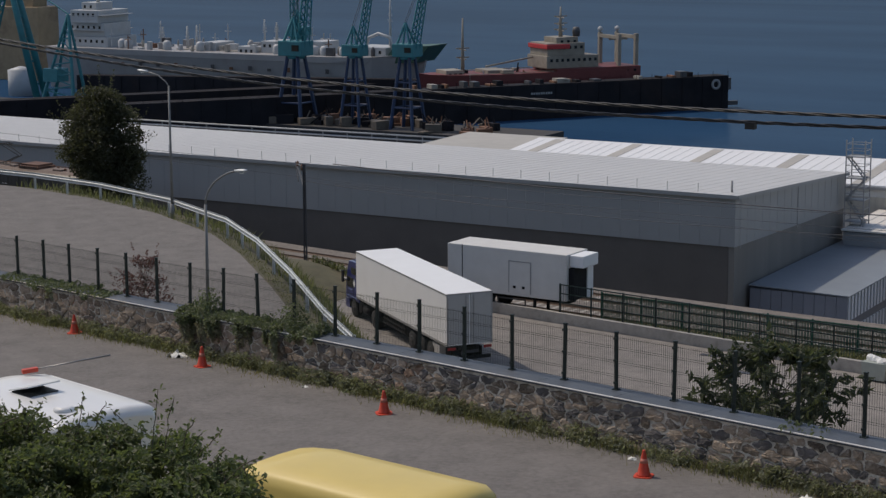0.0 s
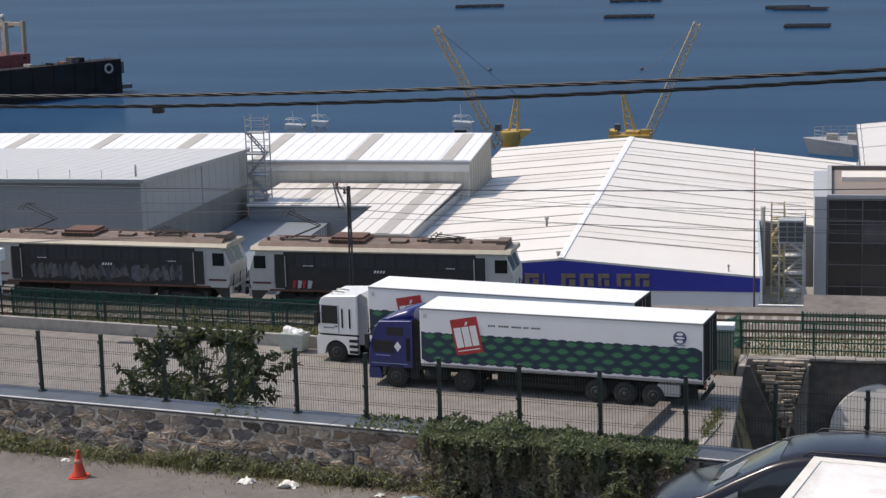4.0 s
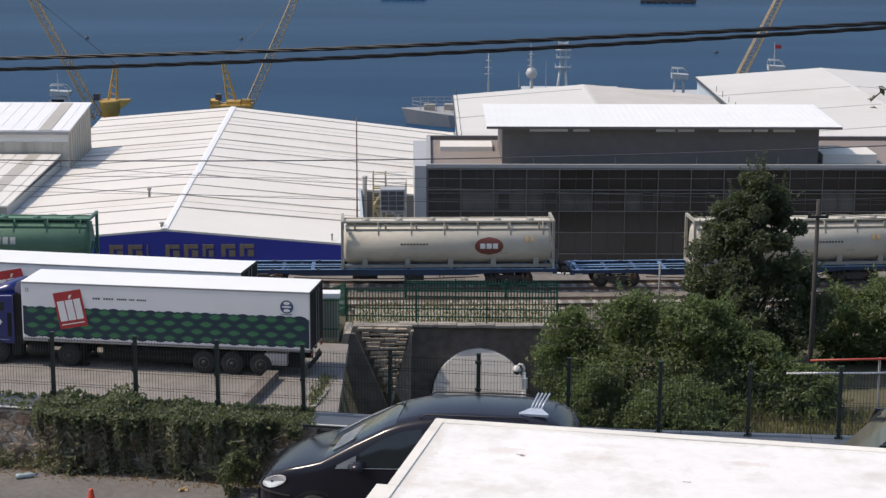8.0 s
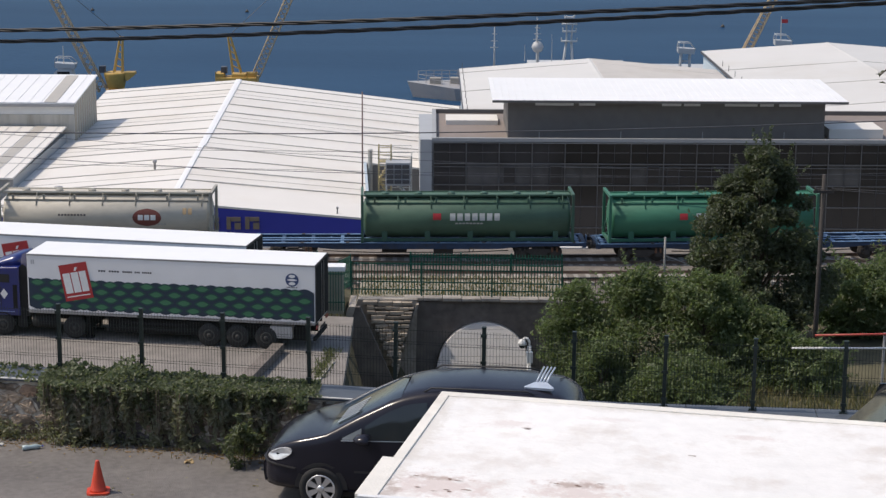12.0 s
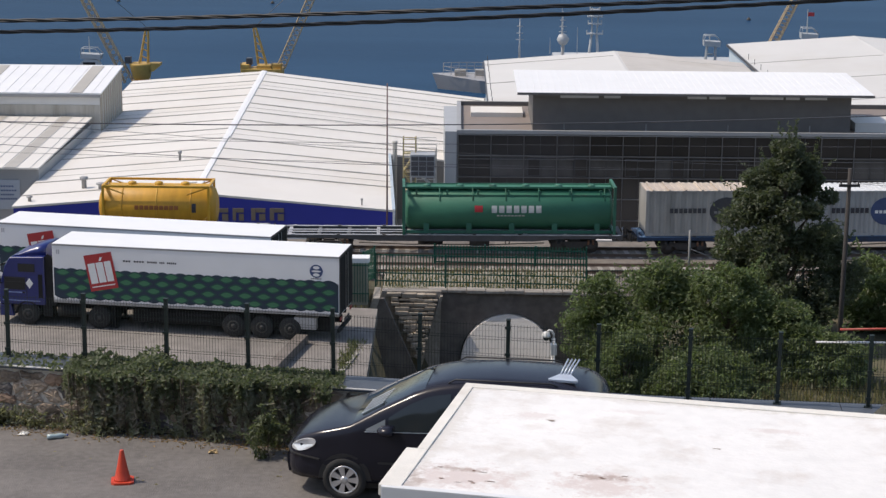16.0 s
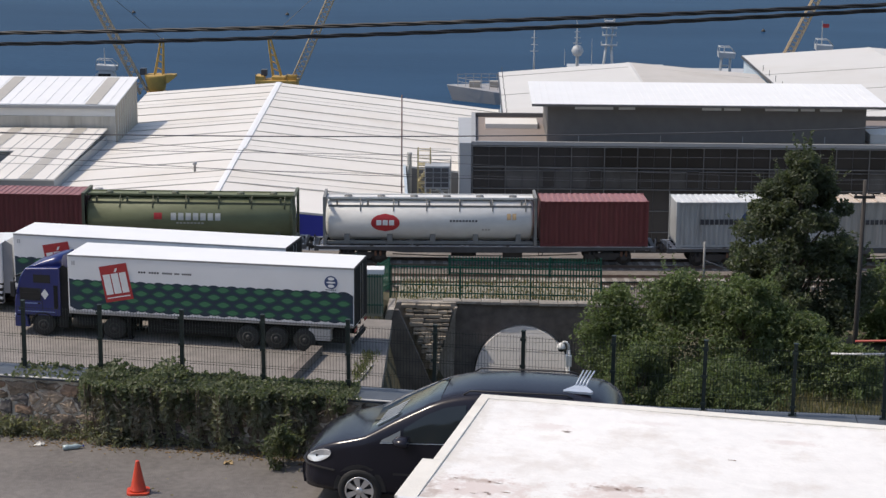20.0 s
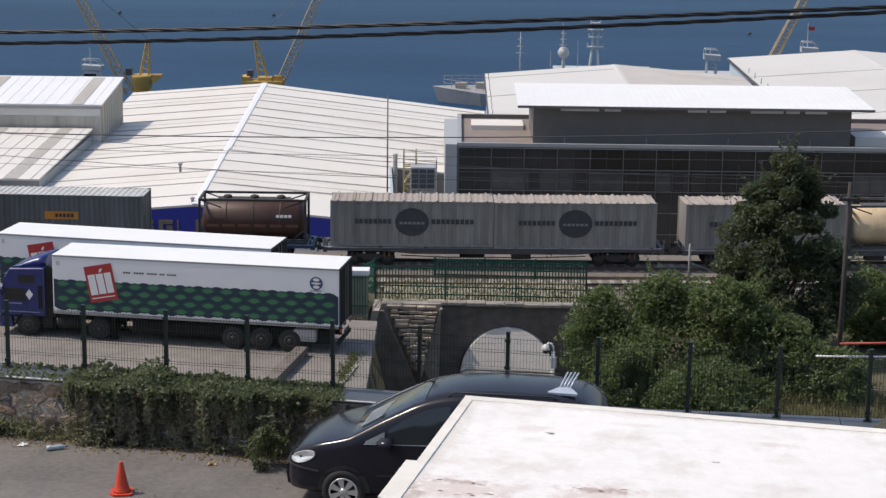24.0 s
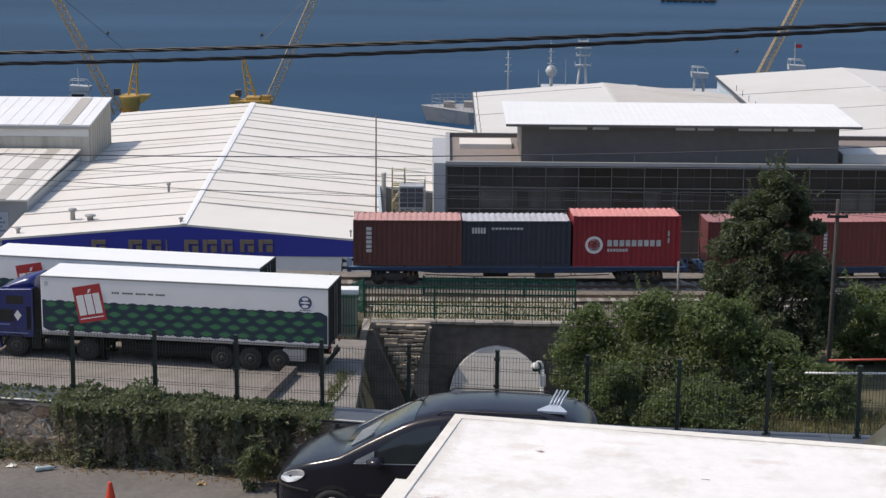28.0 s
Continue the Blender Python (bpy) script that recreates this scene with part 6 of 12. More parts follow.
_up, _low = [], []
for k in range(81):
    x = -30 + 42 * k / 80
    # strung beyond the wall, following the bend of the road
    s = 1.09 + 0.4 * max(0.0, -x / 30)
    _up.append((x * s, 28 * s, 32 + s * (-2.9 + 0.0435 * x + 0.00122 * x * x - 0.00004 * x ** 3)))
    _low.append((x * s, 28.05 * s, 32 + s * (-3.039 + 0.0504 * x + 0.00156 * x * x - 0.00004 * x ** 3)))
twisted(_up, 0.0205, 3, 34, "black twisted aerial cable over the road")
cable_low = twisted(_low, 0.0205, 3, 32, "black twisted aerial cable below the first")
bm = BM()
box(bm, -12.50, -12.30, 34.32, 34.48, 27.76, 27.90, 0.015)
part("clamp", bm, CABLE, cable_low, "small black clamp")

# sleepers last of the railway: alike pieces on one mesh
_bm = BM()
box(_bm, -0.13, 0.13, -1.3, 1.3, -0.30, -0.165)
_sl = mesh("sleeper", _bm, SLEEPER)
for th, c in zip([o for o in scene.objects if o.name.startswith("railway_track")], (1.25, -2.75)):
    for k in range(140):
        s = -62 + k * 0.66
        o = new("sleeper", _sl)
        o.parent = th
        o.matrix_basis = on_track(s, c)

# ---- lorry park ----
BOX_WHITE = material("trailer_white", (0.78, 0.78, 0.77), 0.4, grain=1.0, vary=0.04, stain=0.10, stain_color=(0.5, 0.48, 0.45))
BOX_SIDE_DIRT = material("chassis_black", (0.017, 0.017, 0.018), 0.8, spec=0.2, grain=4, vary=0.3)
OLD_WHITE = material("yellowed_white_panel", (0.60, 0.585, 0.55), 0.5, grain=1.5, vary=0.08, stain=0.25, stain_color=(0.42, 0.39, 0.34))
CAB_BLUE = material("cab_blue_paint", (0.010, 0.020, 0.13), 0.3, grain=3, vary=0.1, coat=0.4)
CAB_WHITE = material("cab_white_paint", (0.72, 0.72, 0.71), 0.35, grain=3, vary=0.05, coat=0.3)
TYRE = material("tyre_rubber", (0.022, 0.022, 0.022), 0.85, grain=10, vary=0.2)
RIM = material("wheel_rim_grey", (0.34, 0.34, 0.34), 0.45, metal=0.5, grain=6, vary=0.15)
DOOR_GREY = material("trailer_door_grey", (0.42, 0.41, 0.39), 0.5, grain=2, vary=0.08, stain=0.25, stain_color=(0.38, 0.36, 0.33))
NET_CORD = material("net_cord_green", (0.012, 0.062, 0.052), 0.5, grain=4, vary=0.15)
NET_GREEN = material("net_dark_green", (0.016, 0.034, 0.058), 0.5, grain=4, vary=0.15)
LEAF_GREEN = material("print_green", (0.045, 0.17, 0.085), 0.5, grain=4, vary=0.15)
LOGO_RED = material("print_red", (0.40, 0.035, 0.035), 0.5, grain=4, vary=0.1)
PALE_PRINT = material("pale_print", (0.45, 0.45, 0.46), 0.6, grain=6, vary=0.1)
TAIL_RED = material("tail_light_red", (0.35, 0.02, 0.02), 0.3, grain=6)

# rims of the lorry wheels, much darker than RIM
DARK_RIM = material("dark_wheel_rim", (0.055, 0.053, 0.05), 0.7, metal=0.2, grain=6, vary=0.25)


def wheel(parent, x, y, z, r, w, name="wheel"):
    bm = BM()
    lathe(bm, [(r * 0.55, -w / 2), (r * 0.92, -w / 2), (r, -w / 2 + 0.04), (r, w / 2 - 0.04), (r * 0.92, w / 2), (r * 0.55, w / 2)], "y", 22, (x, y, z))
    t = part(name, bm, TYRE, parent)
    bm = BM()
    s = -1 if y < 0 else 1
    lathe(bm, [(r * 0.58, -0.02), (r * 0.5, 0.03), (r * 0.22, 0.0), (r * 0.16, 0.06), (0.02, 0.07)] if s > 0 else [(0.02, -0.07), (r * 0.16, -0.06), (r * 0.22, 0.0), (r * 0.5, -0.03), (r * 0.58, 0.02)], "y", 18, (x, y + s * w / 2 * 0.9, z))
    part("rim", bm, DARK_RIM, t)
    return t


def semi_trailer(m, L, label, printed, door_end=False, name="semi_trailer", legs=True, fridge=False):
    """A box trailer; its front is at -x, its near side at -y, wheels on the ground at z 0."""
    th = empty(name, m, label, "trailer", "parked lorry trailers")
    z0, z1, hw = 1.22, 3.95, 1.275
    bm = BM()
    box(bm, -L / 2, L / 2, -hw, hw, z0, z1, 0.04)
    body = part("box_body", bm, BOX_WHITE, th)
    bm = BM()
    for y in (-hw - 0.012, hw - 0.008):
        box(bm, -L / 2 + 0.02, L / 2 - 0.02, y, y + 0.02, z0 - 0.02, z0 + 0.1)
        box(bm, -L / 2 + 0.02, L / 2 - 0.02, y, y + 0.02, z1 - 0.09, z1 - 0.02)
    part("edge_rail", bm, RIM, body)
    bm = BM()
    box(bm, -L / 2 + 0.4, L / 2 - 0.1, -0.55, -0.4, 0.95, z0)
    box(bm, -L / 2 + 0.4, L / 2 - 0.1, 0.4, 0.55, 0.95, z0)
    for k in range(8):
        box(bm, -L / 2 + 0.8 + k * (L - 2) / 7, -L / 2 + 0.95 + k * (L - 2) / 7, -0.4, 0.4, 1.0, z0 - 0.02)
    part("chassis", bm, BOX_SIDE_DIRT, th)
    for k in range(3):
        for y in (-1.05, 1.05):
            wheel(th, L * 0.5 - 4.9 + k * 1.31, y, 0.52, 0.52, 0.38)
    for s in (-1, 1):
        bm = BM()
        box(bm, -L / 2 + 3.6, L / 2 - 0.35, s * 0.84 - 0.02, s * 0.84 + 0.02, 0.36, 1.0, 0.01)
        part("chassis_panel", bm, BOX_SIDE_DIRT, th)
    for s in (-1, 1):
        bm = BM()
        for z in (0.6, 0.85):
            box(bm, -L / 2 + 4.2, L / 2 - 5.9, s * 1.2 - 0.02, s * 1.2 + 0.02, z, z + 0.1)
        for k in range(3):
            x = -L / 2 + 4.3 + k * (L - 10.4) / 2
            box(bm, x, x + 0.06, s * 1.18 - 0.02, s * 1.18 + 0.02, 0.6, z0)
        part("side_guard", bm, BOX_SIDE_DIRT, th)
    if legs:
        for y in (-0.75, 0.75):
            bm = BM()
            box(bm, -L / 2 + 2.6, -L / 2 + 2.75, y - 0.07, y + 0.07, 0.1, z0)
            box(bm, -L / 2 + 2.5, -L / 2 + 2.85, y - 0.14, y + 0.14, 0.02, 0.1)
            part("landing_leg", bm, BOX_SIDE_DIRT, th)
    bm = BM()
    box(bm, L / 2 - 2.1, L / 2 - 1.1, -1.22, -0.6, 0.52, 1.06, 0.03)
    part("pallet_box", bm, DOOR_GREY, th)
    bm = BM()
    box(bm, L / 2 - 0.14, L / 2 - 0.02, -1.2, 1.2, 0.45, 0.62)
    bp = part("rear_bumper", bm, BOX_SIDE_DIRT, th)
    for y in (-1.0, 1.0):
        bm = BM()
        box(bm, L / 2 + 0.0, L / 2 + 0.03, y - 0.22, y + 0.22, 1.0, 1.14)
        part("tail_light", bm, TAIL_RED, bp)
    for y in (-0.62, 0.62):
        bm = BM()
        box(bm, L / 2 - 0.01, L / 2 + 0.035, y - 0.58, y + 0.58, z0 + 0.08, z1 - 0.1, 0.01)
        dr = part("rear_door", bm, BOX_SIDE_DIRT if printed else DOOR_GREY, th)
        bm = BM()
        tube(bm, (L / 2 + 0.06, y * 0.35, z0 + 0.1), (L / 2 + 0.06, y * 0.35, z1 - 0.12), 0.018, sides=5)
        part("lock_bar", bm, RIM, dr)
    bm = BM()
    box(bm, L / 2 - 0.012, L / 2 + 0.028, -hw, hw, z1 - 0.1, z1)
    box(bm, L / 2 - 0.012, L / 2 + 0.028, -hw, -hw + 0.06, z0, z1 - 0.1)
    box(bm, L / 2 - 0.012, L / 2 + 0.028, hw - 0.06, hw, z0, z1 - 0.1)
    part("door_frame", bm, DARK_RIM if printed else RIM, th)
    bm = BM()
    box(bm, L / 2 + 0.03, L / 2 + 0.05, -0.5, 0.5, 0.8, 0.95)
    part("plate", bm, DARK_MARK, th)
    if fridge:
        bm = BM()
        box(bm, -L / 2 - 0.45, -L / 2, -0.9, 0.9, 2.2, 3.8, 0.08)
        part("cooling_unit", bm, BOX_WHITE, th)
    if printed:
        y = -hw - 0.014
        print_net(th, L, y, z0)
        a = math.radians(11)
        cx, cz = -L / 2 + 2.3, z0 + 1.52

        def turn(u, v):
            return (cx + u * math.cos(a) - v * math.sin(a), y - 0.014, cz + u * math.sin(a) + v * math.cos(a))
        bm = BM()
        bm.faces.new([bm.verts.new(turn(u, v)) for u, v in ((-0.66, -0.84), (0.66, -0.84), (0.66, 0.84), (-0.66, 0.84))])
        lg = part("logo_panel", bm, LOGO_RED, th, "tilted red logo panel with white bars")
        def chip(quads):
            bm = BM()
            for quad in quads:
                bm.faces.new([bm.verts.new(Vector(turn(u, v)) + Vector((0, -0.004, 0))) for u, v in quad])
            part("logo_shape", bm, WHITE_MARK, lg)
        # three heavy white bars, a small stroke above and a thin rule below
        for u0, u1 in ((-0.56, -0.22), (-0.17, 0.17), (0.22, 0.54)):
            chip([[(u0, -0.50), (u1, -0.50), (u1, 0.44), (u0, 0.44)]])
        chip([[(0.0, 0.50), (0.10, 0.50), (0.20, 0.66), (0.08, 0.66)]])
        chip([[(-0.56, -0.68), (0.54, -0.68), (0.54, -0.63), (-0.56, -0.63)]])
        for a0, a1, n in ((3.35, 3.72, 3), (3.85, 4.35, 4), (4.48, 4.95, 5), (5.05, 5.3, 3), (5.4, 5.85, 5)):
            bm = BM()
            bars(bm, -L / 2 + a0, -L / 2 + a1, z0 + 2.02, z0 + 2.10, y, n, 0.3)
            part("slogan_bars", bm, DARK_MARK, th)
        bm = BM()
        disc(bm, L / 2 - 1.05, z0 + 2.02, 0.3, 0.3, y)
        em = part("round_mark", bm, NAVY_MARK, th)
        for v, h in ((-0.165, 0.075), (0.0, 0.045), (0.165, 0.075)):
            bm = BM()
            disc(bm, L / 2 - 1.05, z0 + 2.02 + v, 0.15 if v else 0.22, h, y - 0.006, 16)
            part("round_mark_gap", bm, BOX_WHITE, em)
        bm = BM()
        bars(bm, L / 2 - 1.3, L / 2 - 0.8, z0 + 1.66, z0 + 1.70, y, 6, 0.3)
        part("small_print", bm, DARK_MARK, th)
        bm = BM()
        bars(bm, -L / 2 + 0.2, -L / 2 + 0.38, z0 + 2.25, z0 + 2.45, y, 2, 0.3)
        part("small_print", bm, PALE_PRINT, th)
    return th


def print_net(th, L, y, z0):
    """The printed net on the side: a wavy dark green band with rows of green lens shapes."""
    xa, xb, za, zb = -L / 2 + 0.06, L / 2 - 0.05, z0 + 0.32, z0 + 1.56
    bm = BM()
    n = 150
    lo, hi = [], []
    for k in range(n + 1):
        x = xa + (xb - xa) * k / n
        u = (x - xa) / 0.85
        lo.append(bm.verts.new((x, y, za - 0.16 * abs(math.sin(u * math.pi)))))
        hi.append(bm.verts.new((x, y, zb - 0.14 + 0.20 * abs(math.sin((u + 0.5) * math.pi)) ** 0.7)))
    for k in range(n):
        bm.faces.new((lo[k], lo[k + 1], hi[k + 1], hi[k]))
    part("net_band", bm, NET_GREEN, th, "dark green printed net pattern")
    bm = BM()
    arc = [(0.28 - 0.28 * k / 4, 0.115 * (1 - (1 - k / 4) ** 1.9)) for k in range(5)]
    ring = arc + [(-x, z) for x, z in arc[-2::-1]] + [(-x, -z) for x, z in arc[1:]] + [(x, -z) for x, z in arc[-2:0:-1]]
    bm.faces.new([bm.verts.new((x, 0, z)) for x, z in ring])
    lens = mesh("net_mesh", bm, LEAF_GREEN)
    bm = BM()
    bm.faces.new([bm.verts.new((x * 1.38, 0, z * 1.55)) for x, z in ring])
    cord = mesh("net_cord", bm, NET_CORD)
    for j in range(4):
        x = xa + 0.43 + (0.0 if j % 2 else 0.425)
        while x < xb - 0.3:
            ob = tagged(new("net_mesh", lens))
            ob.parent = th
            ob.matrix_local = pose(x, y - 0.008, za + 0.06 + j * 0.345)
            ob = tagged(new("net_cord", cord))
            ob.parent = th
            ob.matrix_local = pose(x, y - 0.004, za + 0.06 + j * 0.345)
            x += 0.85


def tractor(m, paint, label, tall=3.3, length=5.8, axle=1.35, flat=False):
    """A cab-over tractor; its nose is at -x. flat: a tall box cab set high over its bumper block; else a raked cab with a roof deflector."""
    th = empty("lorry_tractor", m, label, "lorry cab", "lorry tractors")
    L, hw, top = 2.2, 1.25, tall
    low = 1.42 if flat else 0.95
    bm = BM()
    if flat:
        prism(bm, [(0.02, low), (0.0, 1.9), (0.10, 2.9), (0.22, top - 0.12), (0.42, top), (L, top + 0.10), (L, low)][::-1], "y", -hw, hw)
    else:
        prism(bm, [(0.0, low), (0.0, 1.6), (0.12, 2.15), (0.30, 2.75), (0.55, top), (L, top + 0.08), (L, low)][::-1], "y", -hw, hw)
    bmesh.ops.bevel(bm, geom=bm.edges[:], offset=0.07, segments=3, profile=0.6, affect="EDGES")
    cab = part("cab", bm, paint, th)
    bm = BM()
    q = [(0.03, -1.12, 1.98), (0.03, 1.12, 1.98), (0.14, 1.08, 2.85), (0.14, -1.08, 2.85)] if flat else [(0.09, -1.08, 1.85), (0.09, 1.08, 1.85), (0.29, 1.0, 2.65), (0.29, -1.0, 2.65)]
    bm.faces.new([bm.verts.new((x - 0.04, y, z)) for x, y, z in q][::-1])
    part("windscreen", bm, CAB_GLASS, cab)
    za, zb = (2.02, 2.80) if flat else (1.72, 2.18)
    xa, xb = (0.30, 1.05) if flat else (0.32, 1.22)
    for s in (-1, 1):
        def flank(name, x0, x1, z0, z1, mat, out=0.012, label=""):
            bm = BM()
            box(bm, x0, x1, s * hw - out, s * hw + out, z0, z1)
            return part(name, bm, mat, cab, label)
        flank("window_frame", xa - 0.06, xb + 0.06, za - 0.07, zb + 0.06, BLACK_RUBBER, 0.008)
        flank("side_window", xa, xb, za, zb, CAB_GLASS, 0.014)
        flank("window_bar", xa, xb, za + (zb - za) * 0.62, za + (zb - za) * 0.66, BLACK_RUBBER, 0.02)
        if flat:
            for x in (1.32, 1.72):
                flank("air_slot", x, x + 0.09, 1.75, 2.72, BOX_SIDE_DIRT, 0.012, "dark upright air slot")
            flank("corner_trim", 0.02, 0.16, 1.95, 2.9, BLACK_RUBBER, 0.006)
            bm = BM()
            bars(bm, 0.35, 0.95, 1.70, 1.78, s * (hw + 0.004), 5, 0.3)
            part("small_print", bm, NAVY_MARK, cab)
        else:
            flank("sleeper_window", 0.95, 1.75, 2.50, 2.88, CAB_GLASS, 0.014)
            # highlights along the door, drawn as two pale strips
            flank("door_trim", 0.35, 1.28, 1.50, 1.55, CAB_SHEEN, 0.016, "painted pale blue highlight line")
            flank("door_trim", 0.15, 1.95, 1.12, 1.16, CAB_SHEEN, 0.016, "painted pale blue highlight line")
            flank("side_louvre", 1.90, 2.10, 1.3, 2.4, BOX_SIDE_DIRT, 0.012)
        flank("door_seam", xb + 0.10, xb + 0.125, low + 0.06, zb + 0.1, BLACK_RUBBER, 0.006)
        flank("door_handle", xb - 0.1, xb + 0.05, za - 0.22, za - 0.17, BLACK_RUBBER, 0.03)
        bm = BM()
        box(bm, -0.08, 0.14, s * (hw + 0.2) - 0.06, s * (hw + 0.2) + 0.06, 1.85, 2.55, 0.04)
        for z in (1.95, 2.5):
            tube(bm, (0.15, s * hw, z), (0.06, s * (hw + 0.2), z), 0.025)
        part("mirror", bm, BLACK_RUBBER, cab)
        bm = BM()
        arch = [(axle + 0.62 * math.cos(t), 0.50 + 0.62 * math.sin(t)) for t in [math.pi * k / 12 for k in range(13)]]
        if flat:
            prism(bm, [(-0.06, 0.38), (-0.06, 1.20), (0.0, 1.34), (L - 0.05, 1.34), (L - 0.05, 0.45), (axle + 0.64, 0.45)] + arch + [(axle - 0.64, 0.38)], "y", min(s * 1.0, s * (hw + 0.01)), max(s * 1.0, s * (hw + 0.01)))
            part("bumper_block", bm, paint, th)
            for k in range(3):
                bm = BM()
                box(bm, axle + 0.72, axle + 1.15, min(s * 1.14, s * (hw + 0.03)), max(s * 1.14, s * (hw + 0.03)), 0.50 + k * 0.28, 0.64 + k * 0.28)
                part("step", bm, BOX_SIDE_DIRT, th)
        else:
            inner = [(axle + 0.55 * math.cos(t), 0.52 + 0.55 * math.sin(t)) for t in [math.pi * k / 12 for k in range(13)]]
            prism(bm, arch + inner[::-1], "y", min(s * 0.85, s * 1.27), max(s * 0.85, s * 1.27))
            part("mudguard", bm, BOX_SIDE_DIRT, th)
            bm = BM()
            prism(bm, [(0.0, 0.40), (0.0, 0.92), (0.55, 0.92), (0.66, 0.40)], "y", min(s * 1.0, s * hw), max(s * 1.0, s * hw))
            part("bumper_corner", bm, paint, th)
            bm = BM()
            box(bm, 2.05, 2.5, min(s * 0.6, s * 1.18), max(s * 0.6, s * 1.18), 0.42, 1.0, 0.03)
            part("tool_box", bm, BOX_SIDE_DIRT, th)
        wheel(th, axle, s * 1.06, 0.52, 0.52, 0.34)
        wheel(th, 4.75, s * 1.0, 0.52, 0.52, 0.5)
        bm = BM()
        box(bm, -0.09, 0.0, s * 0.88 - 0.22, s * 0.88 + 0.22, 0.72, 0.98, 0.03)
        part("headlight", bm, WHITE_MARK, th)
        bm = BM()
        prism(bm, [(L - 0.02, 0.95), (L + 0.5, 0.95), (L + 0.5, top), (L + 0.15, top + 0.2), (L - 0.02, top + 0.06)], "y", min(s * 1.12, s * 1.18), max(s * 1.12, s * 1.18))
        part("side_fairing", bm, FAIRING if flat else BOX_SIDE_DIRT, th)
        bm = BM()
        lathe(bm, [(0.1, 0), (0.32, 0.02), (0.32, 1.1), (0.1, 1.12)], "x", 14, (2.75, s * 0.92, 0.72))
        part("fuel_tank", bm, BOX_SIDE_DIRT, th)
    bm = BM()
    box(bm, -0.08, 0.3, -1.0, 1.0, 0.36, 1.3 if flat else 0.72, 0.05)
    part("front_bumper", bm, paint, th)
    bm = BM()
    box(bm, -0.03, 0.03, -0.85, 0.85, 1.45 if flat else 1.0, 1.85 if flat else 1.65)
    for k in range(4):
        box(bm, -0.05, -0.02, -0.82, 0.82, (1.48 if flat else 1.05) + k * 0.1, (1.52 if flat else 1.1) + k * 0.1)
    part("grille", bm, BOX_SIDE_DIRT, th)
    if flat:
        bm = BM()
        box(bm, 0.1, L, -1.2, 1.2, 1.33, 1.43)
        part("cab_gap", bm, BOX_SIDE_DIRT, th)
        for y in (-0.75, -0.2):
            bm = BM()
            path_tube(bm, [(0.62, y, top + 0.03), (0.62, y, top + 0.14), (0.75, y - 0.05, top + 0.17), (1.35, y - 0.1, top + 0.15)], 0.035, 7)
            part("horn", bm, RIM, cab)
    else:
        bm = BM()
        prism(bm, [(0.18, top - 0.32), (0.0, top - 0.42), (0.06, top - 0.48), (0.42, top - 0.30)], "y", -1.1, 1.1)
        part("sun_visor", bm, CAB_GLASS, cab)
        bm = BM()
        rings = []
        for x, z, w in ((0.62, 0.03, 1.02), (0.9, 0.12, 1.0), (1.3, 0.32, 0.96), (1.75, 0.48, 0.93), (L, 0.55, 0.92)):
            rings.append([(x, -w, top + 0.02), (x, -w * 0.94, top + z * 0.75), (x, -w * 0.7, top + z), (x, w * 0.7, top + z), (x, w * 0.94, top + z * 0.75), (x, w, top + 0.02)])
        loops = [[bm.verts.new(p) for p in r] for r in rings]
        for r0, r1 in zip(loops, loops[1:]):
            for k in range(6):
                bm.faces.new((r0[k], r0[(k + 1) % 6], r1[(k + 1) % 6], r1[k])).smooth = True
        bm.faces.new(loops[0])
        bm.faces.new(loops[-1][::-1])
        bmesh.ops.recalc_face_normals(bm, faces=bm.faces[:])
        part("roof_deflector", bm, paint, cab)
        bm = BM()
        vs = [(1.48, -hw - 0.016, 1.72), (1.66, -hw - 0.016, 1.97), (1.48, -hw - 0.016, 2.22), (1.30, -hw - 0.016, 1.97)]
        bm.faces.new([bm.verts.new(v) for v in vs])
        part("diamond_mark", bm, WHITE_MARK, cab)
    bm = BM()
    box(bm, 0.4, length, -0.45, 0.45, 0.7, 0.98)
    part("frame", bm, BOX_SIDE_DIRT, th)
    bm = BM()
    lathe(bm, [(0.1, 1.0), (0.5, 1.02), (0.5, 1.1), (0.3, 1.12)], "z", 16, (4.4, 0, 0))
    part("fifth_wheel", bm, BOX_SIDE_DIRT, th)
    return th


# colour of the highlight lines painted on the blue cab
CAB_SHEEN = material("pale_blue_cab_highlight", (0.16, 0.22, 0.42), 0.35, grain=6, vary=0.1, coat=0.4)
FAIRING = material("grey_cab_fairing", (0.22, 0.225, 0.24), 0.55, grain=2, vary=0.12)
# printed trailer with the blue tractor, and its twin with the white tractor behind
semi_trailer(pose(-11.4, 82.95, LOT, 0, 0, -9.0), 13.3, "white box trailer printed with a green net pattern", True)
tractor(pose(-20.6, 84.60, LOT, 0, 0, -9.0), CAB_BLUE, "dark blue cab-over lorry tractor", 3.15)
semi_trailer(pose(-14.8, 87.05, LOT, 0, 0, -11), 13.5, "white box trailer with red logo behind another", True)
tractor(pose(-24.2, 88.9, LOT, 0, 0, -11), CAB_WHITE, "white cab-over lorry tractor with tall roof", 3.32, axle=1.0, flat=True)
# plain white trailer with its doors to the road
_m = pose(-50.6, 86.05, LOT, 0, 0, -37.5)
semi_trailer(_m, 13.5, "plain white box trailer with closed rear doors", False)
tractor(_m @ pose(-8.6, 0, 0), CAB_BLUE, "blue lorry tractor hidden behind its trailer", 3.2)


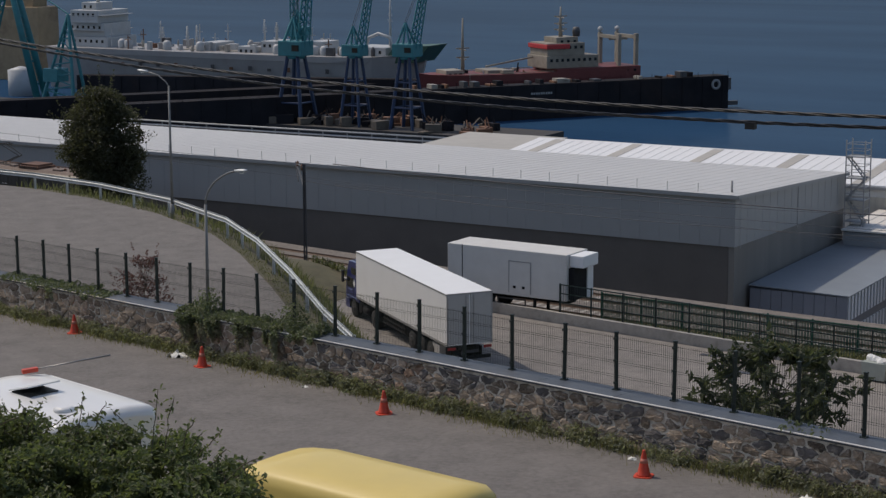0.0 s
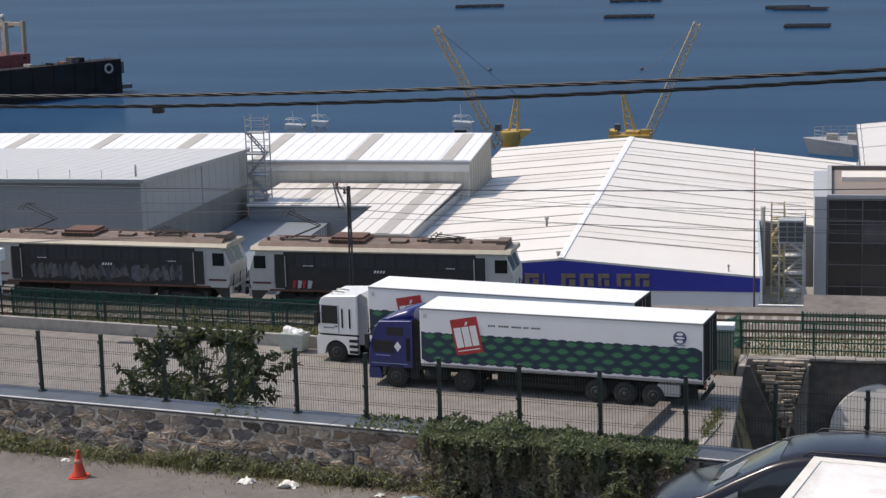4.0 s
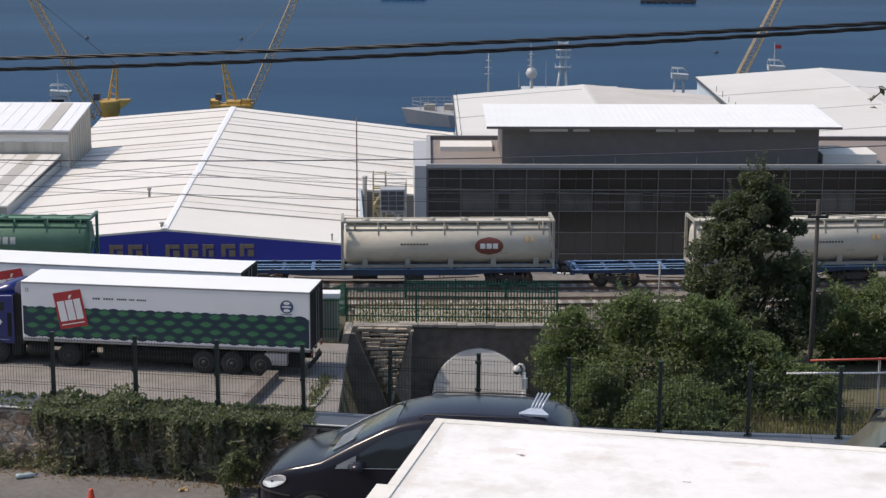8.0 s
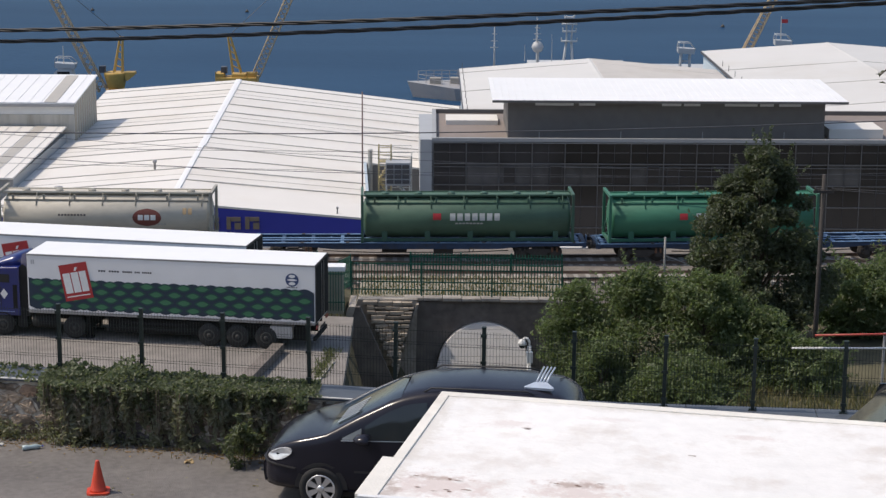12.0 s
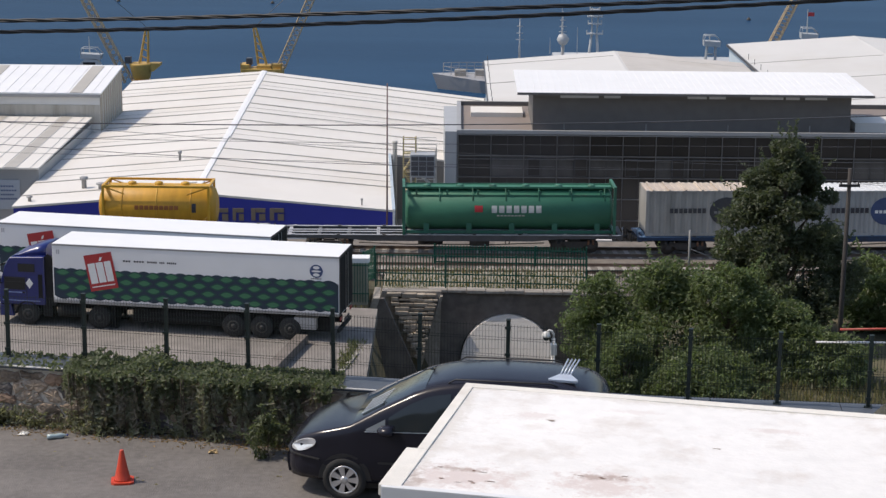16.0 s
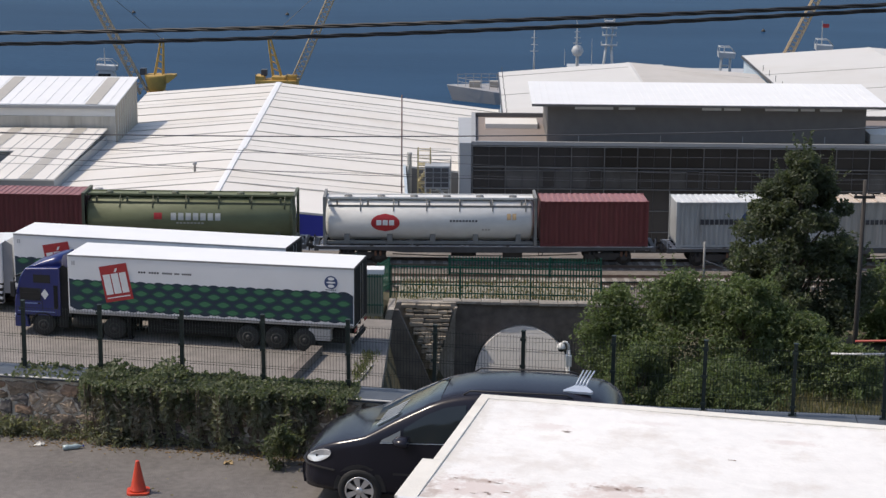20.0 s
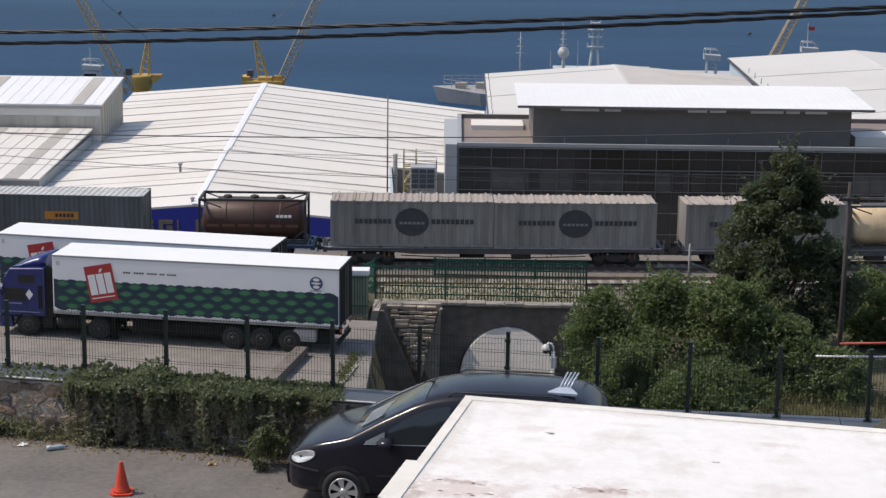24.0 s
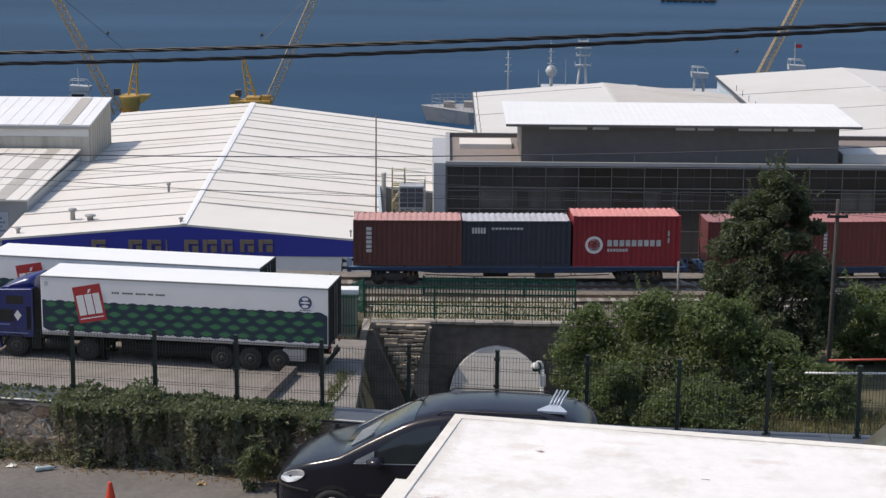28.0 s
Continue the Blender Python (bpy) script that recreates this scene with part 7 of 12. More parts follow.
def swap_body():
    th = empty("box_trailer", pose(-49.7, 95.6, LOT, 0, 0, -2.5), "white refrigerated box trailer with side door", "trailer", "parked lorry trailers")
    L, hw, z0, z1 = 8.0, 1.25, 1.15, 3.85
    bm = BM()
    box(bm, -L / 2, L / 2, -hw, hw, z0, z1, 0.05)
    body = part("box_body", bm, OLD_WHITE, th)
    bm = BM()
    box(bm, 0.2, 1.65, -hw - 0.02, -hw + 0.01, z0 + 0.2, z0 + 2.0, 0.01)
    d = part("side_door", bm, OLD_WHITE, th)
    bm = BM()
    for a in (0.18, 1.62):
        box(bm, a, a + 0.05, -hw - 0.03, -hw, z0 + 0.18, z0 + 2.05)
    box(bm, 0.18, 1.67, -hw - 0.03, -hw, z0 + 2.0, z0 + 2.06)
    part("door_trim", bm, RIM, d)
    for x in (0.5, 1.1):
        bm = BM()
        box(bm, x, x + 0.16, -hw - 0.05, -hw - 0.01, z0 + 0.45, z0 + 0.6)
        part("latch", bm, BOX_SIDE_DIRT, d)
    bm = BM()
    box(bm, -L / 2 + 1.0, -L / 2 + 1.04, -hw - 0.015, -hw, z0, z1)
    part("panel_joint", bm, BOX_SIDE_DIRT, th)
    bm = BM()
    box(bm, L / 2, L / 2 + 0.9, -0.9, 0.9, z1 - 0.75, z1 - 0.05, 0.08)
    part("cooling_unit", bm, BOX_WHITE, th)
    bm = BM()
    box(bm, L / 2, L / 2 + 0.35, -1.0, 1.0, z0 + 0.05, z1 - 0.8)
    part("bulkhead_gear", bm, BOX_SIDE_DIRT, th)
    bm = BM()
    box(bm, L / 2 + 0.3, L / 2 + 0.42, 0.5, 1.2, z0, z1 - 0.3, 0.02)
    part("side_shield", bm, BOX_WHITE, th)
    bm = BM()
    box(bm, -L / 2 + 0.3, L / 2 - 0.3, -0.5, 0.5, 0.85, z0)
    part("chassis", bm, BOX_SIDE_DIRT, th)
    for y in (-0.8, 0.8):
        bm = BM()
        box(bm, 1.6, 1.75, y - 0.07, y + 0.07, 0.02, z0)
        part("landing_leg", bm, BOX_SIDE_DIRT, th)
        for x in (-2.6, -1.4):
            wheel(th, x, y * 1.3, 0.5, 0.5, 0.36)
    bm = BM()
    for z in (0.55, 0.9):
        box(bm, -0.6, 1.3, -1.2, -1.15, z, z + 0.08)
    for x in (-0.6, 1.22):
        box(bm, x, x + 0.08, -1.2, -1.15, 0.55, 0.98)
    part("side_guard", bm, DARK_RIM, th)
    return th


swap_body()


def skip():
    th = empty("metal_skip", pose(-26.2, 89.5, LOT, 0, 0, -10), "grey metal bin filled with white sacks", "bin")
    bm = BM()
    prism(bm, [(-0.6, 0.1), (0.6, 0.1), (0.68, 0.95), (-0.68, 0.95)], "y", -0.45, 0.45)
    part("bin", bm, material("bin_grey", (0.30, 0.33, 0.30), 0.6, grain=3, stain=0.3), th)
    rng = random.Random(2)
    for k in range(7):
        bm = BM()
        bmesh.ops.create_icosphere(bm, subdivisions=2, radius=0.22, matrix=Matrix.Translation((-0.45 + 0.15 * k, -0.2 + 0.35 * rng.random(), 0.93 + 0.1 * rng.random())))
        for v in bm.verts:
            v.co += Vector((rng.random() - 0.5, rng.random() - 0.5, rng.random() - 0.5)) * 0.08
        part("sack", bm, WHITE_MARK, th)
    return th


skip()
bm = BM()
box(bm, -5.35, -4.15, 88.0, 88.6, LOT - 0.2, 10.7, 0.03)
_c = solid("switch_cabinet", bm, material("weathered_cabinet", (0.36, 0.35, 0.28), 0.7, grain=2, vary=0.2, stain=0.4), "weathered beige cabinet with white top behind green bars", "cabinet")
bm = BM()
box(bm, -5.45, -4.05, 87.9, 88.7, 10.7, 10.95, 0.02)
part("lid", bm, BOX_WHITE, _c)
for k in range(11):
    bm = BM()
    tube(bm, (-5.4 + k * 0.13, 87.8, LOT), (-5.4 + k * 0.13, 87.8, 10.75), 0.022, sides=5)
    part("bar", bm, GREEN_FENCE, _c)
for z in (9.2, 10.6):
    bm = BM()
    box(bm, -5.45, -4.05, 87.78, 87.83, z, z + 0.05)
    part("bar_rail", bm, GREEN_FENCE, _c)
# kerbs and drain at the lorry park's end
for a, b, w, h, mat, label in (((-8.0, 73.6), (-6.7, 80.6), 0.26, 0.5, ARCH_STONE, "dark low stone upstand across the end of the lorry park"),
                               ((-5.5, 71.6), (-4.2, 79.0), 0.10, 0.16, CONCRETE, "thin pale concrete kerb at the lorry park's end")):
    bm = BM()
    sweep(bm, [(*a, LOT - 0.1), (*b, LOT - 0.1)], [(-w, 0), (-w, h), (w, h), (w, 0)])
    solid("kerb", bm, mat, label, "kerb", "lorry park kerbs")
for x, y in ((-33, 87.5), (-36, 90.2), (-29.5, 88.6)):
    bm = BM()
    box(bm, x, x + 1.1, y, y + 0.35, LOT, LOT + 0.03)
    solid("litter", bm, DARK_MARK, "flat scrap of dark cardboard on asphalt", "litter", "lorry park litter")

# ---- the train ----
def on_barrel(bm, r, zc, lift=0.012):
    """Wraps flat marks, drawn at their height on the near side, on to a barrel."""
    bmesh.ops.subdivide_edges(bm, edges=bm.edges[:], cuts=2, use_grid_fill=True)
    for v in bm.verts:
        h = max(-0.98, min(0.98, (v.co.z - zc) / r))
        v.co.y = -math.sqrt(1 - h * h) * (r + lift)


def barrel(bm, x0, x1, r, zc, dome=0.25, sides=28):
    lathe(bm, [(r * 0.55, x0), (r * 0.85, x0 + dome * 0.35), (r, x0 + dome), (r, x1 - dome), (r * 0.85, x1 - dome * 0.35), (r * 0.55, x1)], "x", sides, (0, 0, zc))


def corner_frame(th, x, mat, z0, z1, name="end_frame", brace=True, w=0.15):
    bm = BM()
    for y in (-1.22, 1.22 - w):
        box(bm, x - w / 2, x + w / 2, y, y + w, z0, z1)
    for z in (z0, z1 - w):
        box(bm, x - w / 2, x + w / 2, -1.22 + w, 1.22 - w, z, z + w)
    if brace:
        tube(bm, (x, -1.1, z0 + 0.1), (x, 0, z0 + 1.2), 0.05, sides=5)
        tube(bm, (x, 1.1, z0 + 0.1), (x, 0, z0 + 1.2), 0.05, sides=5)
    return part(name, bm, mat, th)


PALE_MARK = material("pale_grey_marking", (0.45, 0.44, 0.41), 0.6, grain=6, vary=0.15)


def long_tank(color, frame_color, label, logo, logo_color, dirt=0.35, group="forty foot tank containers", emblem_x=-2.5):
    """A forty foot bulk tank: a full-width barrel between end frames, with a catwalk and hatches on top."""
    mat = material("tank_" + label[:14], color, 0.62, grain=1.2, vary=0.16, stain=dirt, stain_color=(color[0] * 0.45, color[1] * 0.42, color[2] * 0.38), stretch=(1, 1, 2.2))
    fm = material("tankframe_" + label[:14], frame_color, 0.6, grain=3, vary=0.2, stain=0.4)
    th = empty("tank_container", None, label, "tank container", group)
    L, r, zc = 12.0, 1.17, 2.42
    bm = BM()
    barrel(bm, -L / 2 + 0.15, L / 2 - 0.15, r, zc)
    part("barrel", bm, mat, th)
    for x in (-L / 2 + 0.1, L / 2 - 0.1):
        corner_frame(th, x, fm, 1.15, 3.88)
    bm = BM()
    box(bm, -L / 2 + 0.2, L / 2 - 0.2, -0.46, 0.46, 3.62, 3.70, 0.0)
    for y in (-0.55, 0.47):
        box(bm, -L / 2 + 0.2, L / 2 - 0.2, y, y + 0.08, 3.66, 3.76)
    part("catwalk", bm, mat, th)
    for k in range(6):
        x = -4.6 + k * 1.85
        bm = BM()
        lathe(bm, [(0.22, 3.66), (0.22, 3.78), (0.16, 3.82), (0.05, 3.83)], "z", 12, (x, -0.1, 0))
        part("hatch", bm, fm, th)
        bm = BM()
        path_tube(bm, [(x + 0.7, -0.52, 3.72), (x + 0.7, -0.72, 3.45), (x + 0.7, -1.0, 3.06)], 0.03, 5)
        part("bracket", bm, fm, th)
    for y in (-0.95, 0.87):
        bm = BM()
        box(bm, -L / 2 + 0.2, L / 2 - 0.2, y, y + 0.1, 1.17, 1.33)
        for k in range(5):
            box(bm, -4.8 + k * 2.4, -4.5 + k * 2.4, y - 0.02, y + 0.12, 1.3, 1.75)
        part("saddle_rail", bm, fm, th)
    bm = BM()
    if logo == "word":
        bars(bm, -1.0, 1.9, 2.40, 2.80, -1.2, 7, 0.28)
        on_barrel(bm, r, zc)
        part("lettering", bm, logo_color, th, "white bars of painted lettering")
        bm = BM()
        bars(bm, -1.95, -1.45, 2.44, 2.80, -1.2, 1, 0.1)
        on_barrel(bm, r, zc)
        part("emblem", bm, RED_MARK, th, "small red emblem")
    elif logo == "oval":
        c = emblem_x
        oval = [(0.8 * math.sqrt(max(0.0, 1 - (k / 6 - 1) ** 2)), 2.42 + 0.5 * (k / 6 - 1)) for k in range(13)]
        rows = [[bm.verts.new((c + s * max(w, 0.05), -1.2, z)) for s in (-1, 0, 1)] for w, z in oval]
        for a, b in zip(rows, rows[1:]):
            for k in (0, 1):
                bm.faces.new((a[k], a[k + 1], b[k + 1], b[k]))
        on_barrel(bm, r, zc)
        part("emblem", bm, logo_color, th, "red oval emblem")
        bm = BM()
        bars(bm, c - 0.5, c + 0.56, 2.28, 2.58, -1.2, 3, 0.2)
        on_barrel(bm, r, zc, 0.02)
        part("lettering", bm, WHITE_MARK, th, "white bars on the emblem")
        bm = BM()
        w = 1.9 if c < 0 else -1.85
        bars(bm, w - 0.8, w + 0.8, 2.5, 2.6, -1.2, 9, 0.35)
        on_barrel(bm, r, zc, 0.02)
        part("lettering", bm, DARK_MARK, th)
    if logo == "oval":
        bm = BM()
        bars(bm, 4.3, 4.9, 2.62, 2.95, -1.2, 2, 0.3)
        on_barrel(bm, r, zc, 0.02)
        part("notice", bm, material("faded_orange_notice", (0.42, 0.30, 0.17), 0.6, grain=5, vary=0.2), th)
        bm = BM()
        bars(bm, 2.9, 3.4, 2.0, 2.1, -1.2, 3, 0.3)
        on_barrel(bm, r, zc, 0.02)
        part("notice", bm, PALE_MARK, th)
    else:
        bm = BM()
        bars(bm, -0.7, 0.9, 2.2, 2.28, -1.2, 8, 0.3)
        on_barrel(bm, r, zc, 0.02)
        part("small_lettering", bm, PALE_MARK, th)
    # shoulder ledge under the walkway, with lugs
    for s in (-1, 1):
        bm = BM()
        box(bm, -L / 2 + 0.3, L / 2 - 0.3, s * 0.78 - 0.05, s * 0.78 + 0.05, 3.26, 3.36)
        part("shoulder_rail", bm, fm, th)
        for k in range(7):
            bm = BM()
            x = -5.2 + k * 1.72
            box(bm, x - 0.05, x + 0.05, s * 0.78 - 0.06, s * 0.78 + 0.06, 3.36, 3.62)
            part("lug", bm, fm, th)
    return th


def short_tank(L, r, color, frame_mat, label, marks, ends=True, top_rail=True, group="short tank containers", zc=2.35, open_ends=False):
    mat = material("tank_" + label[:14], color, 0.5, grain=3, vary=0.2, stain=0.4, stretch=(1, 0.3, 0.3), stain_color=(color[0] * 0.4, color[1] * 0.38, color[2] * 0.35))
    th = empty("tank_container", None, label, "tank container", group)
    e = 0.55 if open_ends else 0.16
    bm = BM()
    barrel(bm, -L / 2 + e, L / 2 - e, r, zc, 0.38)
    part("barrel", bm, mat, th)
    for k in range(3):
        bm = BM()
        x = -L / 4 + k * L / 4
        lathe(bm, [(r + 0.012, -0.04), (r + 0.018, 0), (r + 0.012, 0.04)], "x", 28, (x, 0, zc))
        part("hoop", bm, frame_mat if k == 1 else mat, th)
    for x in ((-L / 2 + 0.08, L / 2 - 0.08) if not open_ends else (-L / 2 + 0.9, L / 2 - 0.9)):
        corner_frame(th, x, frame_mat, 1.15, 3.70, brace=ends, w=0.13)
    for y in (-1.2, 1.08):
        bm = BM()
        x = L / 2 - (0.9 if open_ends else 0.1)
        if top_rail:
            box(bm, -x, x, y, y + 0.12, 3.58, 3.70)
            part("top_rail", bm, frame_mat, th)
            bm = BM()
        box(bm, -x, x, y, y + 0.12, 1.15, 1.28)
        part("bottom_rail", bm, frame_mat, th)
        for sx in (-1, 1):
            bm = BM()
            tube(bm, (sx * x, y + 0.06, 3.62), (sx * (x - 1.2), y + 0.06, 3.2), 0.04, sides=5)
            part("upper_brace", bm, frame_mat, th)
            bm = BM()
            tube(bm, (sx * x, y + 0.06, 2.0), (sx * (x - 0.9), y + 0.06, 1.22), 0.05, sides=5)
            part("lower_brace", bm, frame_mat, th)
    bm = BM()
    box(bm, -L / 2 + 1, L / 2 - 1, -0.35, 0.35, 3.50, 3.56)
    part("catwalk", bm, frame_mat, th)
    for k in range(3):
        bm = BM()
        lathe(bm, [(0.24, 3.5), (0.24, 3.68), (0.1, 3.74)], "z", 12, (-1.5 + k * 1.5, 0, 0))
        part("hatch", bm, frame_mat, th)
    for name, mk, x0, x1, z0, z1, n in marks:
        bm = BM()
        bars(bm, x0, x1, z0, z1, -1, n, 0.2)
        on_barrel(bm, r, zc, 0.02)
        part(name, bm, mk, th)
    return th


def box_container(L, color, label, marks=(), H=2.59, group="box containers", roof=None, hoops=False, pitch=0.28, depth=0.036):
    """A steel box: corner posts, rails, corrugated sides, ribbed roof and door end."""
    mat = material("box_" + label[:16], color, 0.55, grain=4, vary=0.30, stain=0.55, stain_color=(color[0] * 0.45 + 0.02, color[1] * 0.42 + 0.014, color[2] * 0.4 + 0.006), stretch=(1, 1, 0.14))
    # roof sheet: by default a paler version of the side colour
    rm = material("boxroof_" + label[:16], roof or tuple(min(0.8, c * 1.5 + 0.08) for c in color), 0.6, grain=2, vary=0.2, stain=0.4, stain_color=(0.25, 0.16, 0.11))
    th = empty("container", None, label, "container", group)
    z0, z1 = 1.15, 1.15 + H
    for x in (-L / 2, L / 2 - 0.16):
        for y in (-1.22, 1.06):
            bm = BM()
            box(bm, x, x + 0.16, y, y + 0.16, z0, z1)
            part("corner_post", bm, mat, th)
    for s in (-1, 1):
        bm = BM()
        xs, x, k = [], -L / 2 + 0.16, 0
        while x < L / 2 - 0.16:
            d = depth if k % 4 in (1, 2) else 0
            xs.append((x, d))
            x += pitch * (0.32 if k % 2 else 0.18)
            k += 1
        xs.append((L / 2 - 0.16, 0))
        lo = [bm.verts.new((x, s * (1.2 - d), z0 + 0.14)) for x, d in xs]
        hi = [bm.verts.new((x, s * (1.2 - d), z1 - 0.1)) for x, d in xs]
        for i in range(len(xs) - 1):
            q = (lo[i], lo[i + 1], hi[i + 1], hi[i])
            bm.faces.new(q if s < 0 else q[::-1])
        part("side_wall", bm, mat, th)
        bm = BM()
        box(bm, -L / 2 + 0.16, L / 2 - 0.16, s * 1.22 - 0.04 - (0.04 if s > 0 else -0.04), s * 1.22 + 0.04 - (0.04 if s > 0 else -0.04), z0, z0 + 0.15)
        part("bottom_rail", bm, mat, th)
        bm = BM()
        box(bm, -L / 2 + 0.16, L / 2 - 0.16, s * 1.22 - 0.04 - (0.04 if s > 0 else -0.04), s * 1.22 + 0.04 - (0.04 if s > 0 else -0.04), z1 - 0.11, z1 - 0.02)
        part("top_rail", bm, mat, th)
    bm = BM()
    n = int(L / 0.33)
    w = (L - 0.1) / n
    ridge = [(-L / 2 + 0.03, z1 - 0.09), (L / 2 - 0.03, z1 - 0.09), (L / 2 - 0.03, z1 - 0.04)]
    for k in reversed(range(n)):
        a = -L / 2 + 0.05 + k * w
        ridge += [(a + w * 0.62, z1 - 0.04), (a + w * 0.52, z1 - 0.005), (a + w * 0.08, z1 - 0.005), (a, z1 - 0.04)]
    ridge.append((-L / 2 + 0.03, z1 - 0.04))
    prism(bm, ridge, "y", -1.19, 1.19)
    part("roof", bm, rm, th, "paler ribbed roof")
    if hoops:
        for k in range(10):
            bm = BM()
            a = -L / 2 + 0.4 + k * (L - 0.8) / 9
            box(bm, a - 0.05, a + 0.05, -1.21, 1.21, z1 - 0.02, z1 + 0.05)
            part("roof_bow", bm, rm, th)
    for s in (-1, 1):
        bm = BM()
        box(bm, s * (L / 2 - 0.07) - 0.03, s * (L / 2 - 0.07) + 0.03, -1.06, 1.06, z0 + 0.1, z1 - 0.08)
        end = part("door" if s > 0 else "end_wall", bm, mat, th)
        if s > 0:
            for y in (-0.8, -0.3, 0.3, 0.8):
                bm = BM()
                tube(bm, (L / 2 - 0.02, y, z0 + 0.15), (L / 2 - 0.02, y, z1 - 0.12), 0.025, sides=5)
                part("lock_bar", bm, STEEL, end)
    bm = BM()
    box(bm, -L / 2 + 0.1, L / 2 - 0.1, -1.15, 1.15, z0 + 0.02, z0 + 0.12)
    part("floor", bm, BOGIE, th)
    for name, mk, kind, x0, x1, za, zb, n in marks:
        bm = BM()
        if kind == "disc":
            disc(bm, (x0 + x1) / 2, (za + zb) / 2, (x1 - x0) / 2, (zb - za) / 2, -1.208)
        elif kind == "panel":
            bars(bm, x0, x1, za, zb, -1.207, 1, 0.0)
        elif kind == "column":
            h = (zb - za) / n
            for k in range(n):
                bars(bm, x0, x1, za + k * h, za + k * h + h * 0.75, -1.209, 1, 0.0)
        else:
            bars(bm, x0, x1, za, zb, -1.211, n, 0.25)
        part(name, bm, mk, th)
    return th


def flat_wagon(mat, worn, label):
    """A sixty foot skeleton container wagon on two bogies: shallow beams, flanges painted pale for the sun on them, and
    open gear beneath.
    """
    th = empty("flat_wagon", None, label, "wagon", "container wagons")
    L = 18.9
    for y in (-1.2, 1.06):
        bm = BM()
        prism(bm, [(-L / 2, 1.09), (-L / 2, 0.93), (-6.0, 0.9), (-4.6, 0.76), (4.6, 0.76), (6.0, 0.9), (L / 2, 0.93), (L / 2, 1.09)], "y", y, y + 0.14)
        beam = part("side_beam", bm, mat, th)
        bm = BM()
        box(bm, -L / 2, L / 2, y - 0.03, y + 0.17, 1.092, 1.125)
        part("top_flange", bm, worn, beam, "top flange with sunlight in its pale colour")
        for k in range(8):
            bm = BM()
            x = -8.9 + k * 2.54
            box(bm, x - 0.09, x + 0.09, y - 0.05, y + 0.2, 1.126, 1.15)
            part("container_pad", bm, BOGIE if k % 3 else worn, beam)
    for y in (-0.34, 0.20):
        bm = BM()
        box(bm, -L / 2 + 0.2, L / 2 - 0.2, y, y + 0.14, 0.78, 1.07)
        beam = part("centre_beam", bm, mat, th)
        bm = BM()
        box(bm, -L / 2 + 0.2, L / 2 - 0.2, y - 0.04, y + 0.18, 1.072, 1.10)
        part("top_flange", bm, worn, beam)
    for k in range(12):
        x = -L / 2 + 0.35 + k * (L - 0.7) / 11
        bm = BM()
        box(bm, x - 0.10, x + 0.10, -1.06, 1.06, 0.88, 1.075)
        part("cross_member", bm, worn if k in (0, 3, 8, 11) else mat, th)
    for k in range(8):
        x = -8.2 + k * 2.3
        bm = BM()
        tube(bm, (x, -1.0, 0.98), (x + 1.15, 1.0, 0.98), 0.04, sides=5)
        part("brace", bm, worn if k % 2 else mat, th)
    # brake gear slung between the bogies
    bm = BM()
    tube(bm, (-1.9, -0.55, 0.62), (-0.5, -0.55, 0.62), 0.2, sides=12)
    part("air_tank", bm, BOGIE, th)
    bm = BM()
    box(bm, 1.0, 2.1, -0.95, -0.5, 0.42, 0.8, 0.03)
    part("battery_box", bm, BOGIE, th)
    for y in (-0.85, 0.4):
        bm = BM()
        path_tube(bm, [(-5.2, y, 0.6), (-2.5, y, 0.5), (2.5, y, 0.5), (5.2, y, 0.6)], 0.03, 5)
        part("brake_rod", bm, BOGIE, th)
    bm = BM()
    lathe(bm, [(0.10, -0.02), (0.14, -0.02), (0.14, 0.02), (0.10, 0.02)], "y", 14, (3.1, -1.22, 0.72), hollow=True)
    part("hand_wheel", bm, BOGIE, th)
    for sx in (-1, 1):
        bm = BM()
        box(bm, sx * L / 2 - 0.12, sx * L / 2 + 0.12, -1.25, 1.25, 0.85, 1.12)
        part("headstock", bm, mat, th)
        bm = BM()
        path_tube(bm, [(sx * (L / 2 + 0.1), -1.1, 0.9), (sx * (L / 2 + 0.12), -1.1, 1.5), (sx * (L / 2 + 0.12), -0.7, 1.5), (sx * (L / 2 + 0.1), -0.7, 0.95)], 0.025, 5)
        part("shunter_rail", bm, worn, th)
        for y in (-0.88, 0.88):
            bm = BM()
            tube(bm, (sx * L / 2, y, 1.0), (sx * (L / 2 + 0.4), y, 1.0), 0.09, sides=8)
            tube(bm, (sx * (L / 2 + 0.38), y, 1.0), (sx * (L / 2 + 0.45), y, 1.0), 0.22, sides=12)
            part("buffer", bm, BOGIE, th)
        bg = part("bogie", bogie_frame(sx * 6.9), BOGIE, th)
        for dx in (-0.9, 0.9):
            bm = BM()
            for y in (-0.75, 0.75):
                lathe(bm, [(0.1, -0.07), (0.44, -0.07), (0.46, 0.0), (0.44, 0.07), (0.1, 0.07)], "y", 18, (sx * 6.9 + dx, y, 0.46))
            tube(bm, (sx * 6.9 + dx, -0.95, 0.46), (sx * 6.9 + dx, 0.95, 0.46), 0.08)
            part("wheelset", bm, BOGIE, bg)
            for q in (-0.13, 0.13):
                bm = BM()
                tube(bm, (sx * 6.9 + dx + q, -1.06, 0.55), (sx * 6.9 + dx + q, -1.06, 0.82), 0.07, sides=7)
                part("spring", bm, RUST if dx > 0 else BOGIE, bg)
    return th


